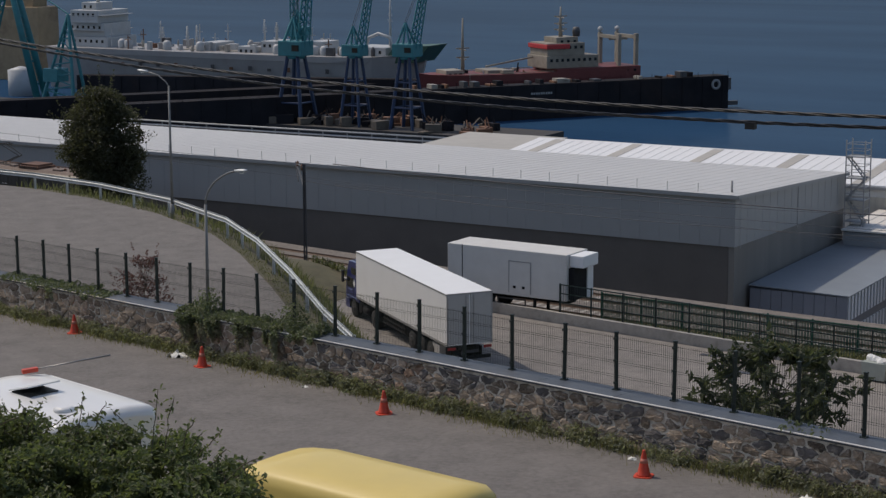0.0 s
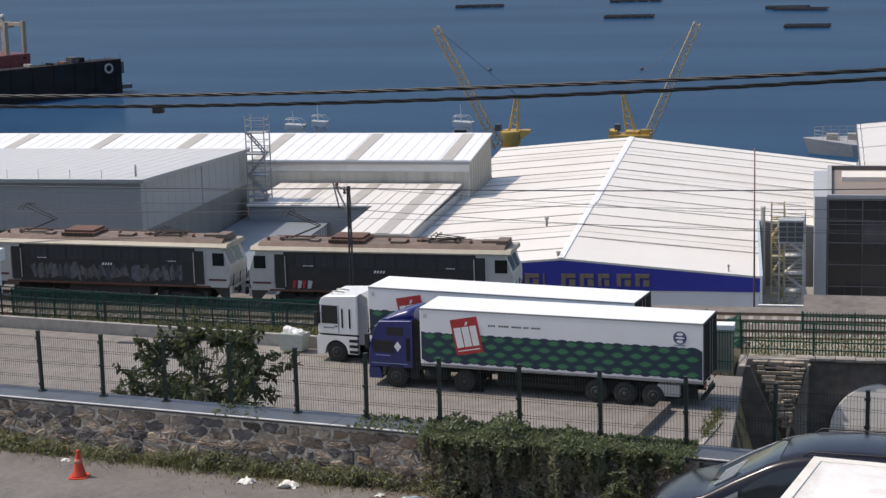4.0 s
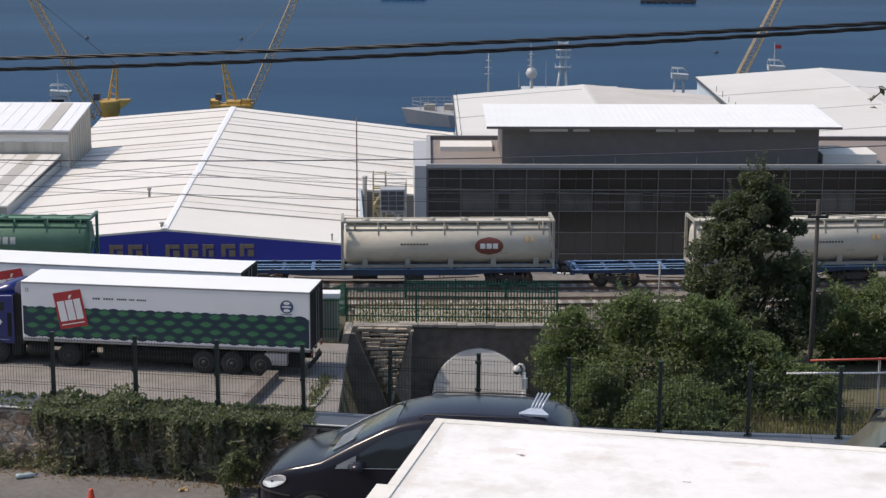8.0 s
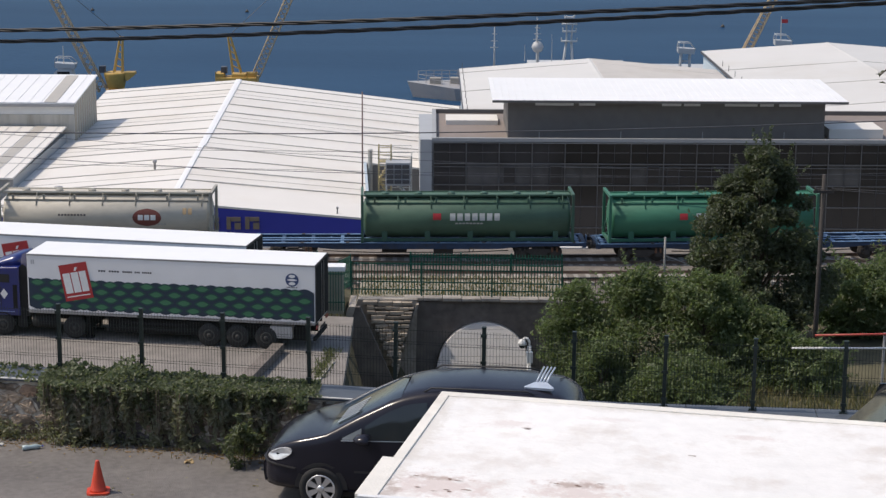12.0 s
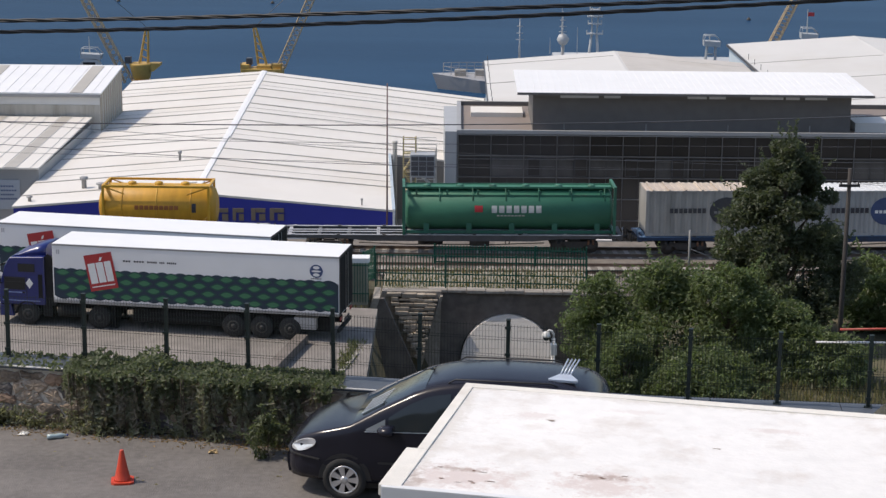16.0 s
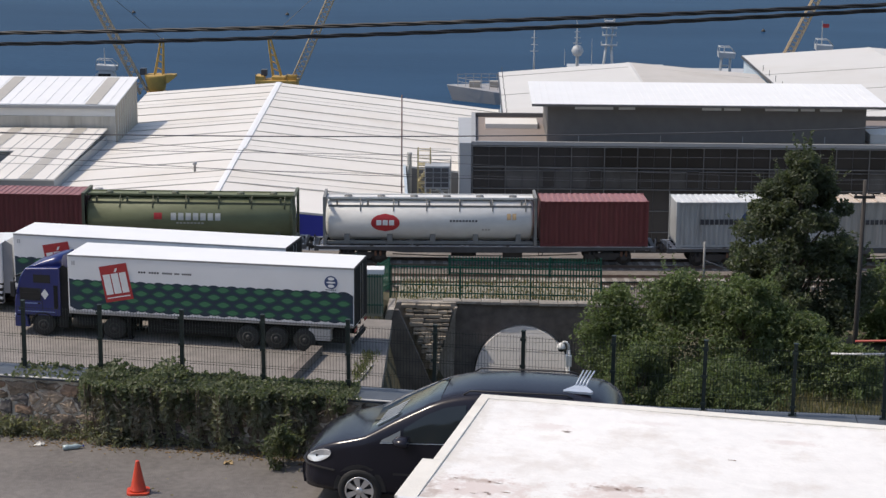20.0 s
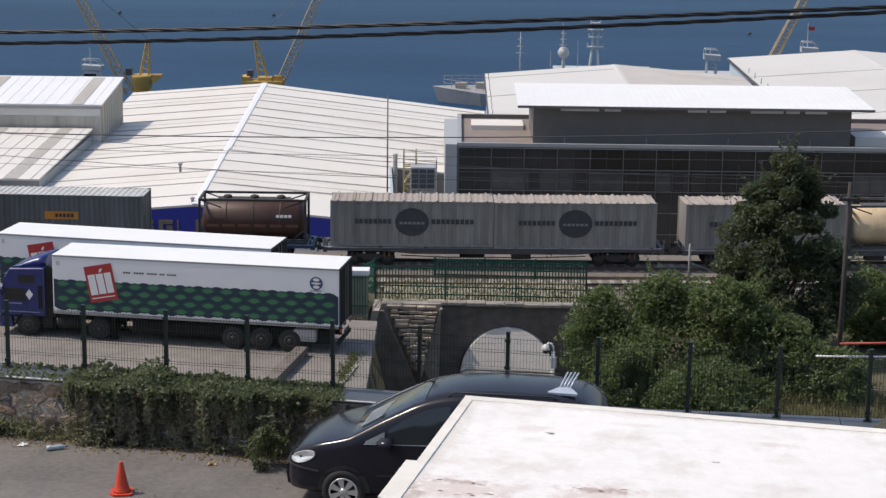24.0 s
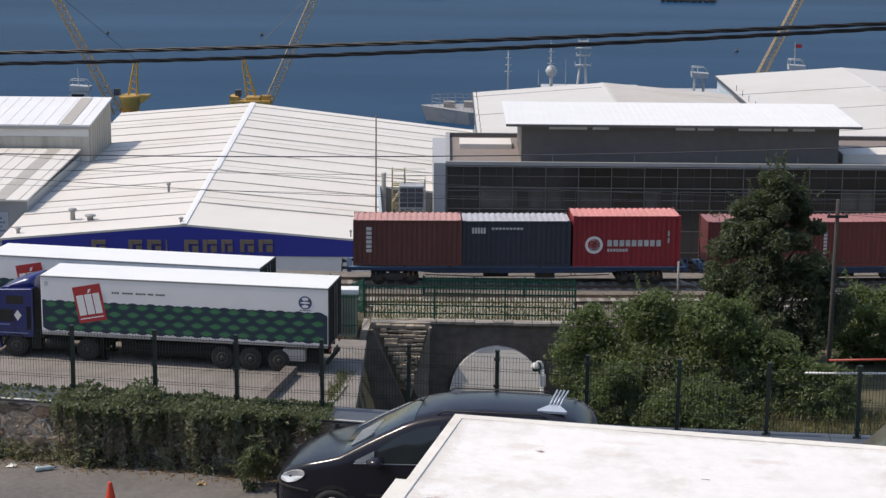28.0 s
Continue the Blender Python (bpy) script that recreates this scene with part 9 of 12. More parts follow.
# along the road: where the cones, scraps and the bottle lie
CONES = [(-12.65, 30.05, 12, 0, "orange traffic cone with a worn pale band"), (-19.53, 32.2, 40, 0, "orange traffic cone with a worn pale band"),
         (-26.1, 34.6, 75, 0, "orange traffic cone with a worn pale band"), (-32.05, 36.9, 20, 0, "orange traffic cone with a worn pale band"),
         (-5.0, 27.05, 8, 0, "orange traffic cone near the ivy-covered wall")]
LITTER = [(-9.5, 29.85, 0.30, 1, "crumpled white paper on the road's edge"), (-8.7, 29.65, 0.34, 1, "crumpled white paper on the road's edge"),
          (-22.5, 33.65, 0.14, 1, "small white paper scrap beside the wall"), (-27.4, 35.35, 0.5, 1, "long white paper scrap beside the wall"),
          (-34.6, 38.2, 0.4, 1, "white paper bag beside the wall"), (-36.4, 38.9, 0.35, 1, "white paper bag beside the wall"),
          (-3.8, 28.4, 0.16, 0, "brown card scrap under the ivy"), (-7.0, 29.25, 0.15, 1, "small white paper scrap beside the wall"),
          (-13.3, 31.0, 0.16, 1, "small white paper scrap in the grass")]
BOTTLE = (-6.42, 29.02)
BUOYS = [(-59.4, 332), (-32.2, 331), (48.2, 311)]

# ---- stone wall, coping and fence beside the upper road ----
MORTAR = material("pale_mortar", (0.60, 0.55, 0.47), 0.95, grain=16, vary=0.4, stain=0.9, stain_color=(0.15, 0.13, 0.10), bump=0.8, bump_scale=30)
RUBBLE = material("rubble_stone", (0.255, 0.20, 0.15), 0.9, grain=24, vary=0.8, random=1.0, stain=0.9, stain_color=(0.46, 0.41, 0.35), bump=1.0, bump_scale=26)
RUST_STONE = material("rusty_rubble_stone", (0.27, 0.185, 0.13), 0.9, grain=7, vary=0.3, stain=0.4, stain_color=(0.08, 0.06, 0.05), bump=1.0, bump_scale=18)
DARK_STONE = material("dark_rubble_stone", (0.11, 0.10, 0.095), 0.9, grain=24, vary=0.5, random=0.8, stain=0.8, stain_color=(0.33, 0.29, 0.25), bump=1.0, bump_scale=18)
RUBBLE_FAR = material("rubble_stone_joined", (0.255, 0.20, 0.15), 0.9, grain=24, vary=0.8, island=1.0, stain=0.9, stain_color=(0.46, 0.41, 0.35), bump=1.0, bump_scale=26)
COPING_TOP = material("slate_blue_coping", (0.070, 0.083, 0.102), 0.55, spec=0.4, grain=3, vary=0.25, stain=0.4, stain_color=(0.15, 0.155, 0.16), bump=0.4, bump_scale=14)
NOSING = material("pale_nosing", (0.60, 0.59, 0.57), 0.5, grain=3, vary=0.2, stain=0.7, stain_color=(0.16, 0.13, 0.11))
FENCE_GREEN = material("fence_dark_green", (0.010, 0.020, 0.017), 0.55, grain=8, vary=0.2)
W0, W1 = -46.0, 13.0
_xw = [W0 + (W1 - W0) * k / 118 for k in range(119)]

stone_wall = empty("wall_stone", pose(0, 0, 0), "rubble stone wall with pale mortar beside the road", "wall", kind="structure")
_bm = BM()
sweep(_bm, [beside(x, 0.012, 0) for x in _xw], [(0, -0.5), (0, 0.943), (-0.55, 0.943), (-0.55, -1.5)])
part("mortar_core", _bm, MORTAR, stone_wall)


def rubble_cells(rng, x0, x1, z0, z1, a, b):
    """Irregular stone outlines that fill a stretch of wall: the nearest-seed cells of jittered seeds."""
    rows, seeds = max(2, round((z1 - z0) / b)), []
    for r in range(rows):
        x = x0 + rng.uniform(0, a)
        while x < x1:
            seeds.append((x, z0 + (r + 0.5) * (z1 - z0) / rows + rng.uniform(-0.45, 0.45) * b))
            x += a * rng.uniform(0.3, 2.0)
    k = b / a
    out = []
    for i, (sx, sz) in enumerate(seeds):
        poly = [(sx - a * 1.1, z0), (sx + a * 1.1, z0), (sx + a * 1.1, z1), (sx - a * 1.1, z1)]
        for j, (qx, qz) in enumerate(seeds):
            if i == j or abs(qx - sx) > 2.4 * a:
                continue
            mx, mz, dx, dz = (sx + qx) / 2, (sz + qz) / 2, (qx - sx) * k, (qz - sz) / k
            cut = []
            for (ax, az), (bx, bz) in zip(poly, poly[1:] + poly[:1]):
                fa, fb = (ax - mx) * dx + (az - mz) * dz, (bx - mx) * dx + (bz - mz) * dz
                if fa <= 0:
                    cut.append((ax, az))
                if fa * fb < 0:
                    w = fa / (fa - fb)
                    cut.append((ax + (bx - ax) * w, az + (bz - az) * w))
            poly = cut
            if len(poly) < 3:
                break
        if len(poly) >= 3:
            out.append(poly)
    return out


def stone(bm, poly, rng):
    """One rubble stone with rounded corners and a rough, proud face."""
    cx, cz = sum(p[0] for p in poly) / len(poly), sum(p[1] for p in poly) / len(poly)
    size = max(max(abs(p[0] - cx), abs(p[1] - cz)) for p in poly)
    s = max(0.55, 1 - 0.014 / size * rng.uniform(0.3, 3.0))
    soft = []
    for p, q in zip(poly, poly[1:] + poly[:1]):
        for w in (0.16, 0.5, 0.84):
            soft.append((p[0] * (1 - w) + q[0] * w + rng.uniform(-0.13, 0.10) * size, p[1] * (1 - w) + q[1] * w + rng.uniform(-0.11, 0.09) * size))
    proud = rng.uniform(0.024, 0.062)
    rings = []
    for v, k in ((0.06, s), (0.02 - proud * 0.5, s * 0.98), (0.03 - proud, s * 0.78)):
        rings.append([bm.verts.new(beside(cx + (x - cx) * k, v + (rng.uniform(-0.012, 0.012) if v < 0.06 else 0), cz + (z - cz) * k)) for x, z in soft])
    n = len(soft)
    for a, b in zip(rings, rings[1:]):
        for i in range(n):
            bm.faces.new((a[i], a[(i + 1) % n], b[(i + 1) % n], b[i]))
    mid = bm.verts.new(beside(cx, 0.022 - proud, cz))
    for i in range(n):
        bm.faces.new((rings[2][i], rings[2][(i + 1) % n], mid))


# coping slabs with a pale nosing
coping = empty("wall_coping", pose(0, 0, 0), "slate-blue coping with a pale front nosing on the stone wall", "coping", kind="structure")
x = W0
while x < W1 - 0.1:
    _bm = BM()
    sweep(_bm, [beside(x + 0.006, 0, 0), beside(x + 1.0, 0, 0), beside(min(W1, x + 2.0) - 0.006, 0, 0)], [(0.05, 0.945), (0.05, 0.985), (0.03, 1.0), (-0.62, 1.0), (-0.62, 0.945)])
    part("coping_slab", _bm, COPING_TOP, coping)
    _bm = BM()
    sweep(_bm, [beside(x + 0.006, 0, 0), beside(x + 1.0, 0, 0), beside(min(W1, x + 2.0) - 0.006, 0, 0)], [(0.064, 0.982), (0.064, 0.996), (0.058, 1.003), (0.042, 1.004), (0.044, 0.985), (0.052, 0.982)])
    part("nosing", _bm, NOSING if x > -32 else MORTAR, coping, "pale rounded nosing strip" if x > -32 else "")
    x += 2.0

# mesh panel fence
POST_V = 0.46
fence = empty("mesh_fence", pose(0, 0, 0), "dark green wire mesh fence standing on the wall coping", "fence")
posts = [-8.75, -7.45, -6.12, -4.72, -3.34, -1.93, -0.54, 0.87, 2.28, 3.69, 5.07, 6.46, 7.85, 9.2, 10.6, 12.0]
posts += [-10.03, -11.33, -12.61, -13.9, -15.12, -16.4, -17.62, -18.82, -20.0, -21.2, -22.42, -23.55, -24.66, -25.77, -26.9, -27.97, -29.03, -30.1, -31.1, -32.15, -33.1, -34.1, -35.1, -36.1]
posts = sorted(_wall_point(u)[0] for u in posts)
_bm = BM()
box(_bm, -0.03, 0.03, -0.03, 0.03, 0.0, 1.14, 0.006)
_post = mesh("post", _bm, FENCE_GREEN)
_bm = BM()
box(_bm, -0.036, 0.036, -0.036, 0.036, 0, 0.022, 0.006)
_cap = mesh("post_cap", _bm, FENCE_GREEN)
_bm = BM()
box(_bm, -0.065, 0.065, -0.065, 0.065, 0.0, 0.012)
for a in (-0.045, 0.045):
    tube(_bm, (a, a, 0.012), (a, a, 0.03), 0.01, sides=6)
_foot = mesh("foot_plate", _bm, FENCE_GREEN)
_bm = BM()
box(_bm, -0.045, 0.045, -0.045, -0.028, -0.022, 0.022)
_clip = mesh("clip", _bm, FENCE_GREEN)
rng = random.Random(41)
for x in posts:
    c = beside(x, POST_V, 1.0)
    lean = pose(c.x, c.y, c.z, rng.uniform(-0.8, 0.8), rng.uniform(-0.8, 0.8), -11)
    post = tagged(new("post", _post))
    post.parent, post.matrix_world = fence, lean
    for name, data, up in (("post_cap", _cap, 1.14), ("foot_plate", _foot, 0.0), ("clip", _clip, 0.14), ("clip", _clip, 0.58), ("clip", _clip, 1.02)):
        ob = tagged(new(name, data))
        ob.parent = post
        ob.matrix_local = pose(0, 0, up)
for xa, xb in zip(posts, posts[1:]):
    bm = BM()
    n = 28
    for k in range(1, n):
        w = k / n
        p = beside(xa * (1 - w) + xb * w, POST_V - 0.035, 1.0)
        tube(bm, p + Vector((0, 0, 0.05)), p + Vector((0, 0, 1.08)), 0.0034, sides=3, caps=False)
    for z in (0.07, 0.27, 0.31, 0.55, 0.59, 0.83, 0.87, 1.05):
        push = 0.025 if 0.2 < z < 0.95 else 0.0
        tube(bm, beside(xa, POST_V - 0.04 - push, 1.0 + z), beside(xb, POST_V - 0.04 - push, 1.0 + z), 0.0034, sides=3, caps=False)
    part("mesh_panel", bm, FENCE_GREEN, fence)

# ---- cones and litter ----
CONE = material("cone_orange", (0.58, 0.058, 0.026), 0.5, grain=14, vary=0.15, stain=0.35, stain_color=(0.4, 0.09, 0.05))
CONE_BAND = material("cone_worn_band", (0.56, 0.19, 0.13), 0.5, grain=20, vary=0.25)


def traffic_cone(x, y, turn, tilt, label):
    th = empty("traffic_cone", pose(x, y, road_z(x) + 0.002, tilt, 0, turn) @ Matrix.Scale(0.9, 4), label, "cone", "cones along the road")
    bm = BM()
    prism(bm, [(-0.19, -0.13), (-0.13, -0.19), (0.13, -0.19), (0.19, -0.13), (0.19, 0.13), (0.13, 0.19), (-0.13, 0.19), (-0.19, 0.13)], "z", 0, 0.035)
    part("foot", bm, CONE, th)
    bm = BM()
    lathe(bm, [(0.15, 0.035), (0.135, 0.06), (0.098, 0.22), (0.062, 0.40), (0.034, 0.545), (0.03, 0.56), (0.016, 0.56)], sides=18)
    part("cone_body", bm, CONE, th)
    if "band" not in label:
        return
    bm = BM()
    lathe(bm, [(0.0855, 0.295), (0.0665, 0.385), (0.060, 0.385), (0.080, 0.295)], sides=18)
    part("band", bm, CONE_BAND, th, "worn pale band")


for cx, cy, turn, tilt, label in CONES:
    traffic_cone(cx, cy, turn, tilt, label)

SCRAP_WHITE = material("white_paper", (0.72, 0.71, 0.66), 0.8, grain=12, vary=0.12, stain=0.3, stain_color=(0.45, 0.38, 0.25))
SCRAP_TAN = material("brown_card", (0.40, 0.29, 0.15), 0.85, grain=12, vary=0.2)
BOTTLE_BLUE = glass_material("pale_blue_plastic", (0.36, 0.45, 0.46), 0.2)
rng = random.Random(7)


def crumpled(name, x, y, w, mat, label):
    bm = BM()
    n = 5
    z = road_z(x) + 0.004
    vs = [[bm.verts.new((x + (i / n - 0.5) * w + rng.uniform(-0.02, 0.02), y + (j / n - 0.5) * w * 0.7 + rng.uniform(-0.02, 0.02), z + rng.uniform(0.0, 0.30) * w * (0.3 if i in (0, n) else 1))) for i in range(n + 1)] for j in range(n + 1)]
    for a, b in zip(vs, vs[1:]):
        for i in range(n):
            bm.faces.new((a[i], a[i + 1], b[i + 1], b[i]))
    ob = solid(name, bm, mat, label, "litter", "litter along the wall")
    th = ob.modifiers.new("thickness", "SOLIDIFY")
    th.thickness = 0.003


for lx, ly, w, mat, label in LITTER:
    crumpled("paper_scrap", lx, ly, w, SCRAP_WHITE if mat else SCRAP_TAN, label)
bx, by = BOTTLE
bottle = empty("plastic_bottle", pose(bx, by, road_z(bx) + 0.045, 0, 0, 20), "crushed pale blue plastic bottle beside the wall", "bottle")
_bm = BM()
lathe(_bm, [(0.02, -0.15), (0.042, -0.145), (0.045, -0.08), (0.036, -0.02), (0.044, 0.05), (0.04, 0.10), (0.015, 0.15), (0.014, 0.17)], "x", 12)
part("bottle_body", _bm, BOTTLE_BLUE, bottle)
_bm = BM()
lathe(_bm, [(0.017, 0.17), (0.017, 0.19)], "x", 10)
part("bottle_cap", _bm, BLUE_PAINT, bottle)

# ---- lamp with a camera on its neck, behind the fence ----
CREAM_STEEL = material("cream_white_steel", (0.62, 0.61, 0.57), 0.45, grain=8, vary=0.1, stain=0.3, stain_color=(0.4, 0.33, 0.22))
lamp = empty("bracket_camera", pose(1.80, 32.5, land(1.80, 32.5)), "white swan-neck pole with a small dome camera", "camera pole")
_h = 22.9 - land(1.80, 32.5)
_bm = BM()
tube(_bm, (0, 0, -0.2), (0, 0, _h - 0.12), 0.035, sides=10)
part("pole", _bm, CREAM_STEEL, lamp)
_bm = BM()
path_tube(_bm, [(0, 0, _h - 0.13), (0, 0, _h - 0.04), (-0.03, 0, _h + 0.02), (-0.08, 0, _h + 0.03), (-0.12, 0, _h)], 0.022, 8)
part("neck", _bm, CREAM_STEEL, lamp)
_bm = BM()
lathe(_bm, [(0.02, 0.0), (0.06, -0.02), (0.075, -0.07), (0.08, -0.10)], sides=14, center=(-0.13, 0, _h + 0.01))
part("hood", _bm, CREAM_STEEL, lamp)
_bm = BM()
lathe(_bm, [(0.06, -0.10), (0.055, -0.14), (0.03, -0.165), (0.004, -0.17)], sides=12, center=(-0.13, 0, _h + 0.01))
part("dome", _bm, CAB_GLASS, lamp)
_bm = BM()
box(_bm, -0.05, 0.06, -0.06, 0.06, _h - 0.42, _h - 0.22, 0.008)
part("junction_box", _bm, CREAM_STEEL, lamp)

# ---- dark people carrier ----
CAR_PAINT = material("black_blue_car_paint", (0.014, 0.014, 0.021), 0.20, grain=2, vary=0.15, spec=0.3)
CAR_TRIM = material("black_car_trim", (0.018, 0.018, 0.019), 0.6, grain=10, vary=0.15)
CHROME = material("silver_alloy", (0.62, 0.62, 0.62), 0.3, metal=0.7, grain=8, vary=0.06)
SIDE_GLASS = glass_material("side_window_glass", (0.022, 0.027, 0.030), 0.06)
QUARTER_GLASS = glass_material("pale_quarter_glass", (0.20, 0.22, 0.23), 0.08)
LENS = material("headlight_lens", (0.75, 0.76, 0.76), 0.12, metal=0.25, grain=20, vary=0.15, coat=1.0)
PALE_TRIM = material("pale_dash_shade", (0.40, 0.44, 0.48), 0.7, grain=8, vary=0.1)


def at_list(x, table):
    return float(np.interp(x, [p[0] for p in table], [p[1] for p in table]))


def car_shell(bm, L, half, top, belt, width, roof_in, sill=0.28, stations=44):
    """The painted body: rings from sill over the roof to sill, closed at nose and tail."""
    rings = []
    for i in range(stations + 1):
        x = L * (0.5 - 0.5 * math.cos(math.pi * i / stations))
        zt, zb, w, ri = at_list(x, top), at_list(x, belt), half * at_list(x, width), at_list(x, roof_in)
        zb = min(zb, zt - 0.03)
        side = [(w * 0.94, sill), (w * 0.985, sill + 0.10), (w, sill + (zb - sill) * 0.45), (w * 0.99, sill + (zb - sill) * 0.75), (w * 0.965, zb),
                (w * (0.965 - 0.6 * ri), zb + (zt - zb) * 0.55), (w * (0.955 - ri), zb + (zt - zb) * 0.88), (w * (0.88 - ri), zb + (zt - zb) * 0.97), (w * 0.45, zt + 0.012), (0, zt + 0.02)]
        ring = [bm.verts.new((x, -a, z)) for a, z in side] + [bm.verts.new((x, a, z)) for a, z in side[-2::-1]]
        rings.append(ring)
    for a, b in zip(rings, rings[1:]):
        for k in range(len(a) - 1):
            bm.faces.new((a[k], a[k + 1], b[k + 1], b[k])).smooth = True
        bm.faces.new((a[-1], a[0], b[0], b[-1]))
    bm.faces.new(rings[0])
    bm.faces.new(rings[-1][::-1])
    bmesh.ops.recalc_face_normals(bm, faces=bm.faces[:])


def car_wheel(parent, x, y, r, side, name="wheel"):
    w = empty(name)
    w.parent = parent
    w.matrix_local = pose(x, y, r)
    bm = BM()
    lathe(bm, [(r * 0.66, -0.10), (r * 0.95, -0.10), (r, -0.06), (r, 0.06), (r * 0.95, 0.10), (r * 0.66, 0.10)], "y", 32, hollow=True)
    part("tyre", bm, TYRE, w)
    bm = BM()
    lathe(bm, [(r * 0.66, -side * 0.095), (r * 0.60, -side * 0.085), (r * 0.58, side * 0.02), (r * 0.1, side * 0.03)], "y", 32)
    part("barrel", bm, CAR_TRIM, w)
    bm = BM()
    lathe(bm, [(r * 0.665, side * 0.102), (r * 0.59, side * 0.104), (r * 0.585, side * 0.085), (r * 0.665, side * 0.085)], "y", 32, hollow=True)
    for k in range(7):
        a = k * math.tau / 7
        c, s = math.cos(a), math.sin(a)
        d = 0.075 * r / 0.31
        pts = [(r * 0.10, -0.022), (r * 0.62, -d * 0.62), (r * 0.62, d * 0.62), (r * 0.10, 0.022)]
        lo = [bm.verts.new((p * c - q * s, side * 0.080, p * s + q * c)) for p, q in pts]
        hi = [bm.verts.new((p * c - q * s, side * 0.100, p * s + q * c)) for p, q in pts]
        bm.faces.new(hi)
        for i in range(4):
            bm.faces.new((lo[i], lo[(i + 1) % 4], hi[(i + 1) % 4], hi[i]))
    bmesh.ops.recalc_face_normals(bm, faces=bm.faces[:])
    part("rim", bm, CHROME, w, "seven-spoke silver alloy rim")
    bm = BM()
    lathe(bm, [(r * 0.17, side * 0.08), (r * 0.17, side * 0.108), (r * 0.05, side * 0.112)], "y", 16)
    part("hub_cap", bm, CHROME, w)
    return w


def skin(bm, pts, lift, sides=(-1,)):
    """A thin closed panel laid on a flank: corners (x, y, z) given on the far-from-centre side, pushed out by lift."""
    for s in sides:
        out = [bm.verts.new((x, s * (y + lift), z)) for x, y, z in pts]
        inn = [bm.verts.new((x, s * (y - 0.03), z)) for x, y, z in pts]
        fs = [bm.faces.new(out), bm.faces.new(inn[::-1])]
        n = len(pts)
        fs += [bm.faces.new((out[i], inn[i], inn[(i + 1) % n], out[(i + 1) % n])) for i in range(n)]
        bmesh.ops.recalc_face_normals(bm, faces=fs)


def people_carrier(m, label):
    th = empty("people_carrier", m, label, "car")
    L, half = 4.85, 0.92
    top = [(0, 0.66), (0.05, 0.80), (0.18, 0.90), (0.45, 1.01), (0.80, 1.10), (0.97, 1.15), (1.4, 1.40), (1.9, 1.66), (2.15, 1.755), (2.5, 1.825), (3.1, 1.86), (3.9, 1.85), (4.4, 1.78), (4.62, 1.62), (4.78, 1.25), (4.85, 0.85)]
    belt = [(0, 0.60), (0.3, 0.80), (0.8, 0.98), (1.2, 1.06), (2.0, 1.09), (4.0, 1.14), (4.6, 1.12), (4.85, 0.8)]
    width = [(0, 0.62), (0.06, 0.74), (0.2, 0.86), (0.5, 0.96), (1.0, 1.0), (3.9, 1.0), (4.5, 0.96), (4.77, 0.88), (4.85, 0.82)]
    roof_in = [(0, 0.02), (1.0, 0.05), (1.6, 0.13), (2.2, 0.19), (3.9, 0.18), (4.4, 0.15), (4.73, 0.05)]
    bm = BM()
    car_shell(bm, L, half, top, belt, width, roof_in)
    part("body", bm, CAR_PAINT, th)

    def flank(x, z):
        zt, zb, w, ri = at_list(x, top), at_list(x, belt), half * at_list(x, width), at_list(x, roof_in)
        k = (z - zb) / max(0.05, zt - zb)
        if k <= 0:
            return w * 0.985
        return w * float(np.interp(k, [0, 0.55, 0.88, 1.0], [0.965, 0.965 - 0.6 * ri, 0.955 - ri, 0.88 - ri]))

    def side_panel(name, outline, mat, lift=0.006, sub=None, label=""):
        for s in (-1, 1):
            bm = BM()
            skin(bm, [(x, flank(x, z), z) for x, z in outline], lift, (s,))
            ob = part(name, bm, mat, th, label)
    def side_glass(name, low, high, mat):
        """A curved side window between a lower and an upper edge, each given as points (x, z)."""
        for s in (-1, 1):
            bm = BM()
            rows = []
            for k in range(6):
                w = k / 5
                rows.append([])
                for x in np.linspace(low[0][0], low[-1][0], 9):
                    z = at_list(x, low) * (1 - w) + at_list(x, high) * w
                    rows[-1].append(bm.verts.new((x, s * (flank(x, z) + 0.012), z)))
            for r0, r1 in zip(rows, rows[1:]):
                for k in range(8):
                    bm.faces.new((r0[k], r0[k + 1], r1[k + 1], r1[k])).smooth = True
            bmesh.ops.recalc_face_normals(bm, faces=bm.faces[:])
            part(name, bm, mat, th)
    side_glass("quarter_light", [(1.22, 1.09), (1.50, 1.10)], [(1.22, 1.12), (1.50, 1.27)], QUARTER_GLASS)
    side_glass("front_window", [(1.55, 1.10), (2.46, 1.14)], [(1.55, 1.30), (1.85, 1.50), (2.15, 1.63), (2.46, 1.68)], SIDE_GLASS)
    side_glass("rear_window", [(2.56, 1.145), (3.48, 1.18)], [(2.56, 1.69), (3.48, 1.69)], SIDE_GLASS)
    side_glass("tail_window", [(3.58, 1.185), (4.33, 1.20)], [(3.58, 1.69), (4.1, 1.66), (4.33, 1.45)], SIDE_GLASS)
    side_panel("rubbing_strip", [(1.40, 0.60), (2.52, 0.61), (2.52, 0.645), (1.40, 0.635)], CAR_TRIM, 0.014)
    side_panel("rubbing_strip", [(2.58, 0.61), (3.55, 0.615), (3.55, 0.65), (2.58, 0.645)], CAR_TRIM, 0.014)
    side_panel("door_handle", [(2.25, 0.98), (2.46, 0.985), (2.46, 1.015), (2.25, 1.01)], CAR_PAINT, 0.03)
    side_panel("door_handle", [(2.64, 0.985), (2.85, 0.99), (2.85, 1.02), (2.64, 1.015)], CAR_PAINT, 0.03)
